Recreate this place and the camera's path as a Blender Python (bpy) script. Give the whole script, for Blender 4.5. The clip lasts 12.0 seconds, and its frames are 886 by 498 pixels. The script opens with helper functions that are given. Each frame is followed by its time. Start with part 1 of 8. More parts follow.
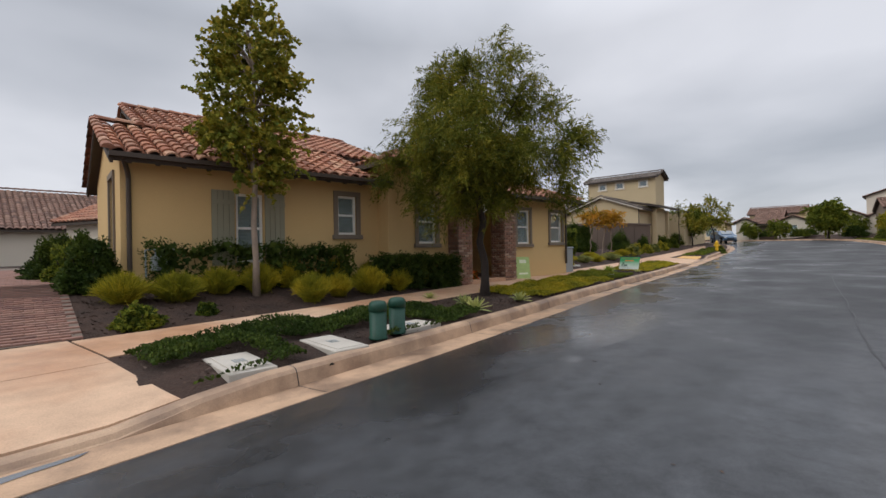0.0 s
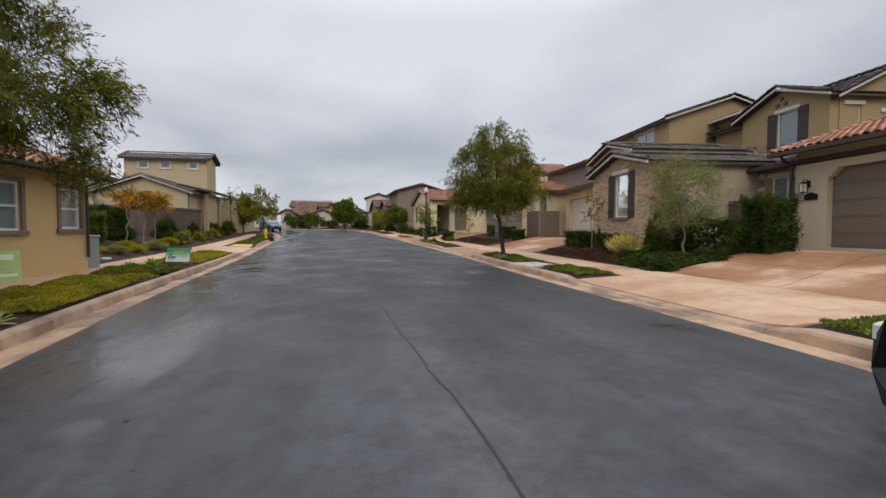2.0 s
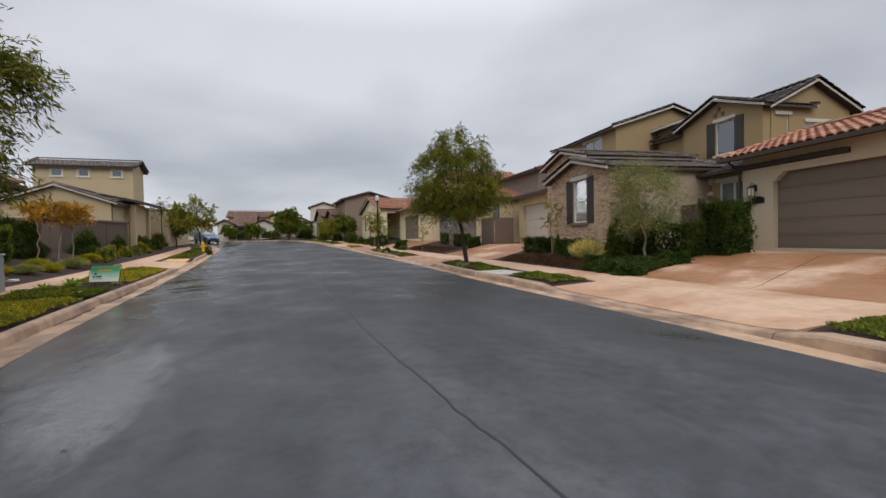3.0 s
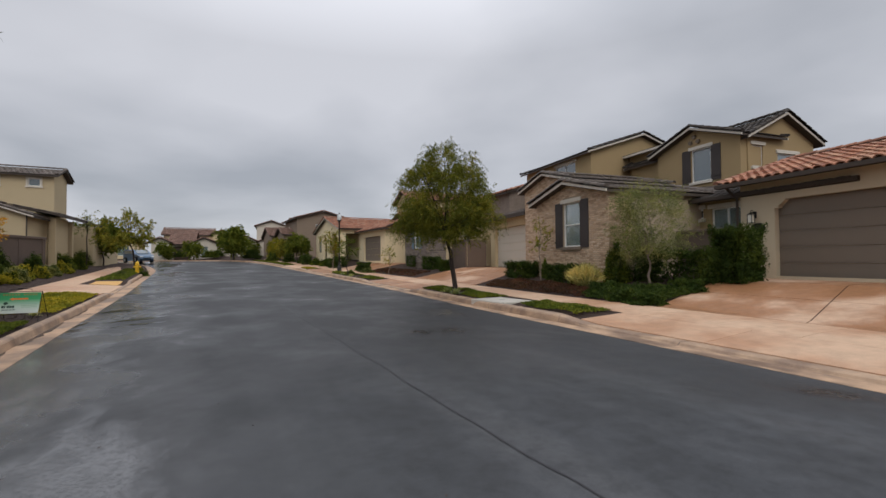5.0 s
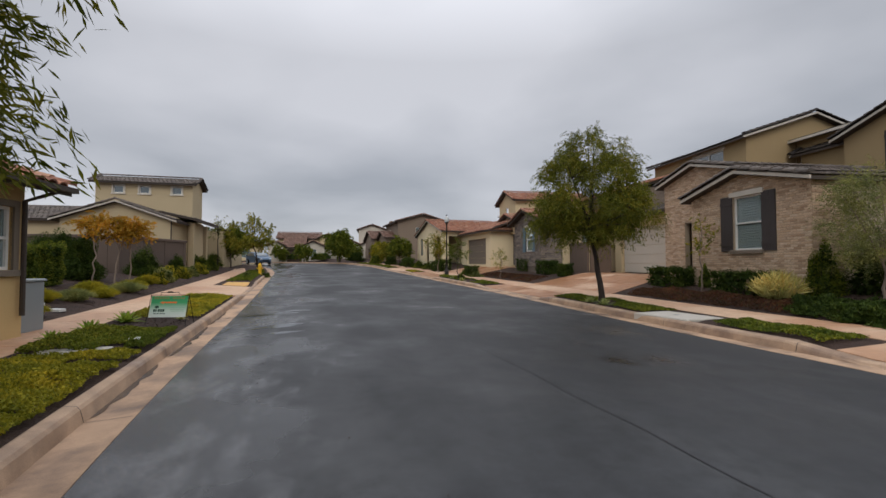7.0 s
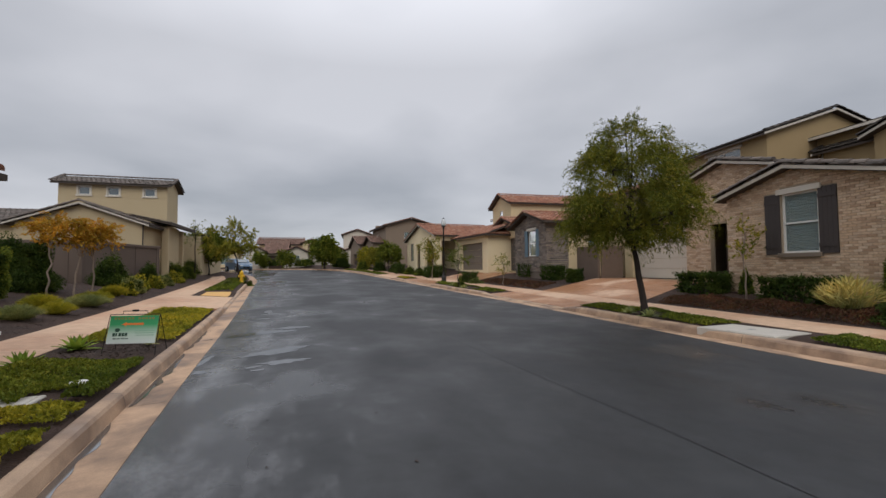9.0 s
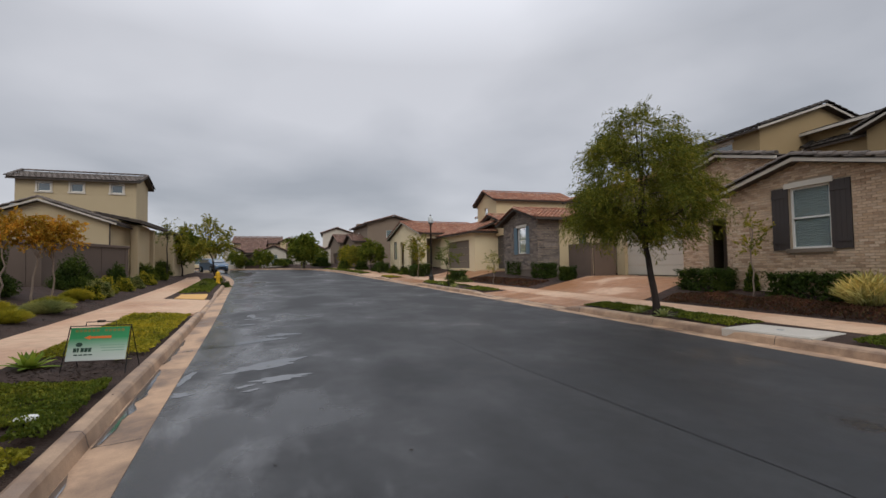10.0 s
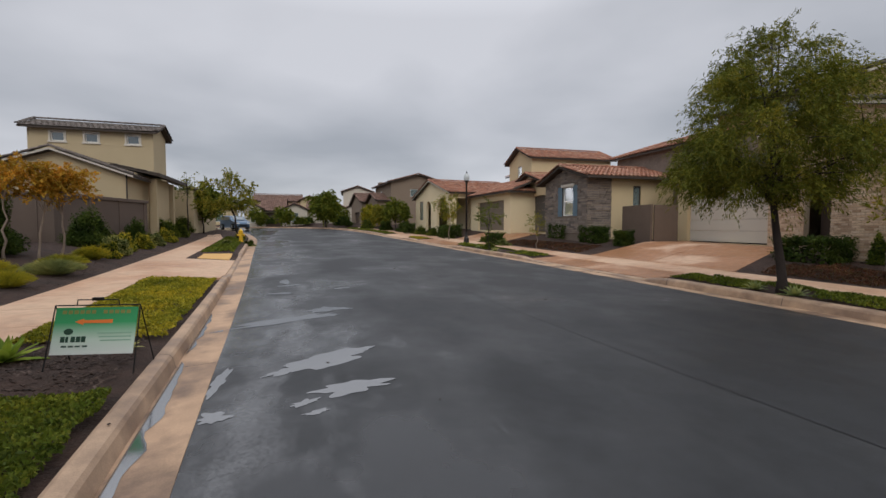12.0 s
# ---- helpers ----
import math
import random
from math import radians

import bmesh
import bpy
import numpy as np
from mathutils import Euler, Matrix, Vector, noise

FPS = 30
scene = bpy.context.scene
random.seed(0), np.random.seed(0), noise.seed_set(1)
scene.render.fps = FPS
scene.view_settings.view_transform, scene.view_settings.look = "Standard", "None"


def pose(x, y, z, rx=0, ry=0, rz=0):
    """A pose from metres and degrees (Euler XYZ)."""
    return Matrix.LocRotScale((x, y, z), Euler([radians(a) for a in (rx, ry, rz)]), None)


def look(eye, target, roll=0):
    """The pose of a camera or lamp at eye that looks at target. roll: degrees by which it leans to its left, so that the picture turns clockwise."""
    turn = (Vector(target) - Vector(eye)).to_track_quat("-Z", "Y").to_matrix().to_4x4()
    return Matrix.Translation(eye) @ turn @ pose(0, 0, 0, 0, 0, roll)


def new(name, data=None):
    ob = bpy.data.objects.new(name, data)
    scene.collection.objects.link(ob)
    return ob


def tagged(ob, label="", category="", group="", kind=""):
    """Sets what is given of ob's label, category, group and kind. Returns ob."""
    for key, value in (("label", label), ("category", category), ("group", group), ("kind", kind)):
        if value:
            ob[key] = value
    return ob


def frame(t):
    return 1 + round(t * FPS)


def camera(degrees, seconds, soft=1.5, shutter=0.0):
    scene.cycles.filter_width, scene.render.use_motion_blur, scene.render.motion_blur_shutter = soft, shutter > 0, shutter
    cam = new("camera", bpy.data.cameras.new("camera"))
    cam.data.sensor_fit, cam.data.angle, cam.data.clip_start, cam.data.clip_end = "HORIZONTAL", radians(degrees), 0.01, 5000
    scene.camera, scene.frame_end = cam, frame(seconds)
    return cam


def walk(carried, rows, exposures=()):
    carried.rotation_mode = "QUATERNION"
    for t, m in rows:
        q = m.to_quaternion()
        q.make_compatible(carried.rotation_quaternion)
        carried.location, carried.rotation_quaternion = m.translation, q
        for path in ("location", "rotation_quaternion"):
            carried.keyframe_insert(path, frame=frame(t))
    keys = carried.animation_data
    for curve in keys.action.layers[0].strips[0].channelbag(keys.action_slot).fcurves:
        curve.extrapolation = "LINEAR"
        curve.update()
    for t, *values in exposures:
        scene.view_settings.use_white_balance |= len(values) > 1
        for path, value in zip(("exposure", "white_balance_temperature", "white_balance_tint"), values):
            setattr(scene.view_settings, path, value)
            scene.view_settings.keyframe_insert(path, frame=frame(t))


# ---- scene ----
cam = camera(90.6, 12.0)
PATH = [
    (0, (1.416, -1.777, 1.221), (0.078, -0.292, 1.221), -1.0),
    (0.5, (1.22, -1.454, 1.273), (0.377, 0.358, 1.207), -0.0),
    (1, (1.254, -1.243, 1.309), (0.874, 0.718, 1.225), -0.1),
    (1.5, (1.188, -0.979, 1.359), (1.278, 1.016, 1.266), -0.4),
    (2, (1.032, -0.725, 1.335), (1.455, 1.228, 1.254), -0.0),
    (2.5, (0.834, -0.299, 1.36), (1.355, 1.631, 1.303), -0.4),
    (3, (0.58, 0.103, 1.362), (1.242, 1.989, 1.315), -1.2),
    (3.2, (0.499, 0.259, 1.369), (1.249, 2.113, 1.33), -1.3),
    (4.8, (-0.156, 1.895, 1.444), (0.783, 3.66, 1.485), -0.7),
    (5, (-0.252, 2.13, 1.449), (0.633, 3.923, 1.498), -0.5),
    (5.5, (-0.538, 2.691, 1.478), (0.198, 4.55, 1.528), -0.3),
    (6, (-0.675, 3.24, 1.498), (-0.066, 5.144, 1.534), -0.3),
    (6.5, (-0.84, 3.807, 1.51), (-0.311, 5.736, 1.547), -0.2),
    (7, (-1.063, 4.333, 1.5), (-0.554, 6.266, 1.565), -0.1),
    (9, (-1.59, 6.453, 1.546), (-1.001, 8.362, 1.635), -0.5),
    (9.5, (-1.771, 6.978, 1.539), (-1.155, 8.878, 1.628), -0.6),
    (10, (-1.9, 7.478, 1.583), (-1.218, 9.356, 1.662), -1.0),
    (10.5, (-1.999, 8.022, 1.611), (-1.277, 9.885, 1.688), -1.4),
    (11, (-2.174, 8.608, 1.605), (-1.456, 10.474, 1.67), -1.4),
    (11.5, (-2.291, 9.264, 1.607), (-1.639, 11.155, 1.632), -1.4),
    (12, (-2.399, 9.846, 1.601), (-1.786, 11.747, 1.504), -0.0),
]
walk(cam, [(t, look(eye, target, roll)) for t, eye, target, roll in PATH],
     exposures=[(0.0, 0.3), (2.0, 0.3), (3.5, 0.18), (5.0, 0.08), (9.0, 0.06), (12.0, 0.06)])

# ---- sky and sun ----
world = bpy.data.worlds.new("world")
scene.world = world
world.use_nodes = True
wn, wl = world.node_tree.nodes, world.node_tree.links
wn.clear()
SUN_EL, SUN_ROT = radians(38), radians(200)
w_out = wn.new("ShaderNodeOutputWorld")
w_bg = wn.new("ShaderNodeBackground")
w_sky = wn.new("ShaderNodeTexSky")
w_sky.sky_type = "NISHITA"
w_sky.sun_disc = False
w_sky.sun_elevation, w_sky.sun_rotation = SUN_EL, SUN_ROT
w_co = wn.new("ShaderNodeTexCoord")
w_sep = wn.new("ShaderNodeSeparateXYZ")
wl.new(w_co.outputs["Generated"], w_sep.inputs[0])
# cloud deck: the direction projected on a flat layer, so clouds shrink towards the horizon
w_add = wn.new("ShaderNodeMath")
w_add.operation = "ADD"
w_add.inputs[1].default_value = 0.22
w_abs = wn.new("ShaderNodeMath")
w_abs.operation = "ABSOLUTE"
wl.new(w_sep.outputs[2], w_abs.inputs[0])
wl.new(w_abs.outputs[0], w_add.inputs[0])
w_div = wn.new("ShaderNodeVectorMath")
w_div.operation = "DIVIDE"
w_cmb = wn.new("ShaderNodeCombineXYZ")
for k in range(3):
    wl.new(w_add.outputs[0], w_cmb.inputs[k])
wl.new(w_co.outputs["Generated"], w_div.inputs[0])
wl.new(w_cmb.outputs[0], w_div.inputs[1])
w_no = wn.new("ShaderNodeTexNoise")
w_no.inputs["Scale"].default_value = 0.85
w_no.inputs["Detail"].default_value = 5
w_no.inputs["Roughness"].default_value = 0.42
w_no.inputs["Distortion"].default_value = 0.15
wl.new(w_div.outputs[0], w_no.inputs["Vector"])
w_cr = wn.new("ShaderNodeValToRGB")
w_cr.color_ramp.elements[0].position, w_cr.color_ramp.elements[0].color = 0.36, (0.385, 0.405, 0.45, 1)
w_cr.color_ramp.elements[1].position, w_cr.color_ramp.elements[1].color = 0.66, (0.66, 0.67, 0.72, 1)
wl.new(w_no.outputs["Fac"], w_cr.inputs[0])
w_gr = wn.new("ShaderNodeMapRange")
w_gr.inputs["From Min"].default_value, w_gr.inputs["From Max"].default_value = 0.42, 0.98
w_gr.inputs["To Min"].default_value, w_gr.inputs["To Max"].default_value = 0.93, 2.7
wl.new(w_sep.outputs[2], w_gr.inputs["Value"])
w_mul = wn.new("ShaderNodeVectorMath")
w_mul.operation = "SCALE"
wl.new(w_cr.outputs[0], w_mul.inputs[0])
wl.new(w_gr.outputs[0], w_mul.inputs["Scale"])
w_s2 = wn.new("ShaderNodeVectorMath")
w_s2.operation = "SCALE"
w_s2.inputs["Scale"].default_value = 0.1
wl.new(w_sky.outputs[0], w_s2.inputs[0])
w_mix = wn.new("ShaderNodeMix")
w_mix.data_type = "RGBA"
w_mix.inputs["Factor"].default_value = 0.93
wl.new(w_s2.outputs[0], w_mix.inputs["A"])
wl.new(w_mul.outputs[0], w_mix.inputs["B"])
wl.new(w_mix.outputs["Result"], w_bg.inputs[0])
w_bg.inputs[1].default_value = 1.0
wl.new(w_bg.outputs[0], w_out.inputs[0])
sun = new("sun", bpy.data.lights.new("sun", "SUN"))
sun.data.energy, sun.data.angle, sun.data.color = 0.8, radians(35), (1.0, 0.96, 0.9)
sun.matrix_world = look((0, 0, 40), (40 * math.sin(SUN_ROT) * -1, -40 * math.cos(SUN_ROT), 40 - 40 * math.tan(SUN_EL)))


# ---- materials ----
def material(name, colour, rough=0.8, metal=0.0, spec=0.5):
    m = bpy.data.materials.new(name)
    m.use_nodes = True
    b = m.node_tree.nodes["Principled BSDF"]
    b.inputs["Base Color"].default_value = (*colour, 1)
    b.inputs["Roughness"].default_value = rough
    b.inputs["Metallic"].default_value = metal
    b.inputs["Specular IOR Level"].default_value = spec
    return m


def noise_node(m, scale, detail=4, rough=0.55, stretch=None):
    n, l = m.node_tree.nodes, m.node_tree.links
    t = n.new("ShaderNodeTexNoise")
    t.inputs["Scale"].default_value, t.inputs["Detail"].default_value, t.inputs["Roughness"].default_value = scale, detail, rough
    geo = n.new("ShaderNodeNewGeometry")
    if stretch:
        mp = n.new("ShaderNodeMapping")
        mp.inputs["Scale"].default_value = stretch
        l.new(geo.outputs["Position"], mp.inputs[0])
        l.new(mp.outputs[0], t.inputs["Vector"])
    else:
        l.new(geo.outputs["Position"], t.inputs["Vector"])
    return t.outputs["Fac"]


def ramp(m, fac, stops):
    r = m.node_tree.nodes.new("ShaderNodeValToRGB")
    e = r.color_ramp.elements
    while len(e) < len(stops):
        e.new(0.5)
    for k, (p, c) in enumerate(stops):
        e[k].position = p
        e[k].color = (*c, 1) if len(c) == 3 else c
    m.node_tree.links.new(fac, r.inputs[0])
    return r.outputs[0]


def mix(m, fac, a, b, mode="MIX"):
    x = m.node_tree.nodes.new("ShaderNodeMix")
    x.data_type, x.blend_type = "RGBA", mode
    for key, v in (("Factor", fac), ("A", a), ("B", b)):
        if isinstance(v, (int, float)):
            x.inputs[key].default_value = v
        elif isinstance(v, tuple):
            x.inputs[key].default_value = (*v, 1)
        else:
            m.node_tree.links.new(v, x.inputs[key])
    return x.outputs["Result"]


def bump(m, fac, strength, dist):
    b = m.node_tree.nodes.new("ShaderNodeBump")
    b.inputs["Strength"].default_value, b.inputs["Distance"].default_value = strength, dist
    m.node_tree.links.new(fac, b.inputs["Height"])
    m.node_tree.links.new(b.outputs[0], m.node_tree.nodes["Principled BSDF"].inputs["Normal"])


def plug(m, socket, name):
    m.node_tree.links.new(socket, m.node_tree.nodes["Principled BSDF"].inputs[name])


def shade(c, k):
    return tuple(v * k for v in c)


def surface(name, colour, var=0.2, big=0.6, fine=40, rough=0.85, bmp=0.4, dist=0.004, tint=None, spec=0.4):
    """A matte surface that varies at two scales, with fine relief."""
    m = material(name, colour, rough, spec=spec)
    a = ramp(m, noise_node(m, big, 5), [(0.3, shade(colour, 1 - var)), (0.7, tint or shade(colour, 1 + var * 0.6))])
    f = noise_node(m, fine, 3)
    plug(m, mix(m, 0.5, a, ramp(m, f, [(0.3, shade(colour, 1 - var)), (0.7, shade(colour, 1 + var * 0.5))])), "Base Color")
    bump(m, f, bmp, dist)
    return m


def per_piece(name, colours, var=0.25, fine=30, rough=0.85, bmp=0.5, island=False, dist=0.004, spec=0.35, trans=0.0):
    """Colour picked per piece, plus fine grain."""
    m = material(name, colours[0], rough, spec=spec)
    n = m.node_tree.nodes
    if island:
        rnd = n.new("ShaderNodeNewGeometry").outputs["Random Per Island"]
    else:
        rnd = n.new("ShaderNodeObjectInfo").outputs["Random"]
    stops = [(k / max(1, len(colours) - 1), c) for k, c in enumerate(colours)]
    c = ramp(m, rnd, stops)
    f = noise_node(m, fine, 3)
    c2 = mix(m, 1.0, c, ramp(m, f, [(0.25, (1 - var,) * 3), (0.75, (1 + var * 0.4,) * 3)]), "MULTIPLY")
    plug(m, c2, "Base Color")
    if bmp:
        bump(m, f, bmp, dist)
    if trans:
        m.node_tree.nodes["Principled BSDF"].inputs["Subsurface Weight"].default_value = 0
    return m


STUCCO_L = surface("stucco_ochre", (0.60, 0.415, 0.19), 0.10, 0.5, 60, 0.92, 0.5, 0.003)
STUCCO_R1 = surface("stucco_cream", (0.56, 0.47, 0.33), 0.08, 0.5, 60, 0.92, 0.5, 0.003)
STUCCO_R2 = surface("stucco_olive_tan", (0.36, 0.26, 0.135), 0.08, 0.5, 60, 0.92, 0.5, 0.003)
STUCCO_L2 = surface("stucco_sand", (0.50, 0.40, 0.25), 0.08, 0.5, 60, 0.92, 0.5, 0.003)
STUCCO_Y = surface("stucco_pale_yellow", (0.64, 0.51, 0.31), 0.08, 0.5, 60, 0.92, 0.5, 0.003)
STUCCO_PALE = surface("stucco_pale_cream", (0.76, 0.64, 0.42), 0.08, 0.5, 60, 0.92, 0.5, 0.003)
STUCCO_BR = surface("stucco_brown_grey", (0.25, 0.19, 0.14), 0.08, 0.5, 60, 0.92, 0.5, 0.003)
STUCCO_W = surface("stucco_off_white", (0.60, 0.54, 0.45), 0.08, 0.5, 60, 0.92, 0.5, 0.003)
TRIM_DARK = surface("trim_dark_brown", (0.06, 0.045, 0.035), 0.2, 2, 60, 0.7, 0.3)
TRIM_TAUPE = surface("trim_taupe", (0.20, 0.16, 0.12), 0.12, 2, 60, 0.8, 0.4)
TRIM_PALE = surface("trim_pale", (0.62, 0.57, 0.49), 0.06, 2, 60, 0.7, 0.3)
WHITE = surface("white_paint", (0.75, 0.74, 0.70), 0.05, 2, 60, 0.55, 0.15)
SHUT_TAUPE = surface("shutter_taupe", (0.27, 0.255, 0.18), 0.08, 2, 50, 0.75, 0.2)
SHUT_DARK = surface("shutter_dark", (0.055, 0.045, 0.042), 0.12, 2, 50, 0.7, 0.2)
SHUT_BLUE = surface("shutter_blue_grey", (0.13, 0.20, 0.25), 0.12, 2, 50, 0.7, 0.2)
DOOR_TAN = surface("garage_door_taupe", (0.19, 0.155, 0.12), 0.08, 0.8, 50, 0.6, 0.2)
DOOR_WHITE = surface("garage_door_cream", (0.62, 0.57, 0.48), 0.05, 0.8, 50, 0.6, 0.2)
DOOR_WOOD = surface("door_brown", (0.09, 0.06, 0.045), 0.2, 3, 60, 0.6, 0.2)
DOOR_GREY = surface("garage_door_grey", (0.10, 0.09, 0.085), 0.1, 0.8, 50, 0.6, 0.2)
GATE = surface("gate_brown", (0.14, 0.10, 0.075), 0.15, 1.5, 50, 0.8, 0.3)
WALL_BROWN = surface("block_wall_brown", (0.13, 0.095, 0.075), 0.15, 1.0, 40, 0.9, 0.5)
METAL_BLACK = material("metal_black", (0.02, 0.02, 0.02), 0.5, 0.6)
METAL_GREY = material("metal_grey", (0.30, 0.33, 0.34), 0.5, 0.3)
BLIND = surface("blind_white", (0.19, 0.20, 0.18), 0.06, 2, 40, 0.6, 0.1)
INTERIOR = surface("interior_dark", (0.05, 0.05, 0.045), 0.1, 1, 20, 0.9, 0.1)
GLASS = material("window_glass", (0.02, 0.03, 0.03), 0.04, 0.0, 0.35)
GLASS.node_tree.nodes["Principled BSDF"].inputs["Transmission Weight"].default_value = 0.75
GLASS.node_tree.nodes["Principled BSDF"].inputs["IOR"].default_value = 1.2
GLASS.node_tree.nodes["Principled BSDF"].inputs["Base Color"].default_value = (0.52, 0.62, 0.61, 1)
GLASS_SKY = material("window_glass_reflective", (0.05, 0.08, 0.09), 0.03, 0.0, 1.0)
GLASS_SKY.node_tree.nodes["Principled BSDF"].inputs["Coat Weight"].default_value = 1.0
GLASS_SKY.node_tree.nodes["Principled BSDF"].inputs["IOR"].default_value = 1.7
TILE_RED = per_piece("clay_tile", [(0.33, 0.13, 0.075), (0.48, 0.215, 0.125), (0.25, 0.11, 0.07), (0.56, 0.32, 0.20), (0.36, 0.14, 0.08)], 0.35, 25)
TILE_RED_J = per_piece("clay_tile_far", [(0.34, 0.145, 0.09), (0.44, 0.205, 0.125), (0.26, 0.12, 0.08), (0.50, 0.29, 0.19)], 0.35, 25, island=True)
TILE_GREY = per_piece("concrete_tile_brown_grey", [(0.12, 0.095, 0.08), (0.17, 0.14, 0.12), (0.10, 0.085, 0.075), (0.20, 0.165, 0.14)], 0.3, 20, island=True)
TILE_DARK = per_piece("concrete_tile_dark", [(0.045, 0.037, 0.032), (0.07, 0.055, 0.045), (0.035, 0.03, 0.028), (0.09, 0.075, 0.06)], 0.3, 20, island=True)
BRICK_TAN = per_piece("brick_tan_blend", [(0.57, 0.40, 0.26), (0.68, 0.51, 0.355), (0.42, 0.28, 0.18), (0.72, 0.57, 0.42)], 0.25, 30, island=True)
BRICK_RED = per_piece("brick_red_blend", [(0.24, 0.12, 0.08), (0.34, 0.19, 0.13), (0.17, 0.09, 0.065), (0.42, 0.30, 0.22)], 0.25, 30, island=True)
STONE_MIX = per_piece("ledge_stone_blend", [(0.20, 0.16, 0.135), (0.30, 0.25, 0.21), (0.13, 0.11, 0.10), (0.34, 0.27, 0.21)], 0.3, 20, island=True)
MORTAR = surface("mortar", (0.40, 0.32, 0.23), 0.15, 3, 60, 0.95, 0.5)
MORTAR_DK = surface("mortar_dark", (0.18, 0.14, 0.11), 0.15, 3, 60, 0.95, 0.5)
PAVER = per_piece("clay_paver", [(0.24, 0.125, 0.095), (0.31, 0.17, 0.13), (0.19, 0.105, 0.085), (0.36, 0.21, 0.16)], 0.3, 25)
PAVER_J = per_piece("clay_paver_far", [(0.24, 0.125, 0.095), (0.31, 0.17, 0.13), (0.19, 0.105, 0.085), (0.36, 0.21, 0.16)], 0.3, 25, island=True)


def wet_concrete(name, dry, wet, big, cut=(0.42, 0.60)):
    """Broom-finished concrete with damp stains."""
    m = material(name, dry, 0.8)
    a = noise_node(m, big, 6, 0.6)
    msk = ramp(m, a, [(cut[0], (0, 0, 0)), (cut[1], (1, 1, 1))])
    c = mix(m, msk, dry, wet)
    grain = noise_node(m, 90, 3)
    c = mix(m, 1.0, c, ramp(m, grain, [(0.3, (0.86,) * 3), (0.7, (1.06,) * 3)]), "MULTIPLY")
    c = mix(m, 1.0, c, ramp(m, noise_node(m, 4.5, 5), [(0.3, (0.86,) * 3), (0.65, (1.06,) * 3)]), "MULTIPLY")
    plug(m, c, "Base Color")
    plug(m, ramp(m, a, [(cut[0], (0.82,) * 3), (cut[1] + 0.1, (0.35,) * 3)]), "Roughness")
    bump(m, grain, 0.25, 0.003)
    return m


CONCRETE = wet_concrete("concrete_buff", (0.61, 0.41, 0.27), (0.50, 0.275, 0.155), 0.5)
CONCRETE_PAN = wet_concrete("concrete_gutter", (0.52, 0.34, 0.215), (0.20, 0.125, 0.08), 0.9, (0.46, 0.62))
CONCRETE_CURB = wet_concrete("concrete_kerb", (0.49, 0.335, 0.22), (0.27, 0.175, 0.115), 1.4)
CONCRETE_DRIVE = wet_concrete("concrete_salmon_damp", (0.58, 0.38, 0.25), (0.37, 0.175, 0.08), 0.38, (0.36, 0.46))
CONCRETE_GREY = surface("concrete_light_grey", (0.50, 0.46, 0.40), 0.15, 3, 50, 0.8, 0.3)
SOIL = surface("bark_mulch_soil", (0.040, 0.023, 0.016), 0.55, 2.2, 34, 0.95, 1.0, 0.03, tint=(0.085, 0.045, 0.03))
MULCH = per_piece("mulch_chip", [(0.05, 0.03, 0.022), (0.09, 0.055, 0.04), (0.03, 0.02, 0.016), (0.13, 0.09, 0.07)], 0.3, 40, island=True)
YELLOW_PAD = surface("tactile_yellow", (0.66, 0.38, 0.12), 0.1, 4, 60, 0.7, 0.3)


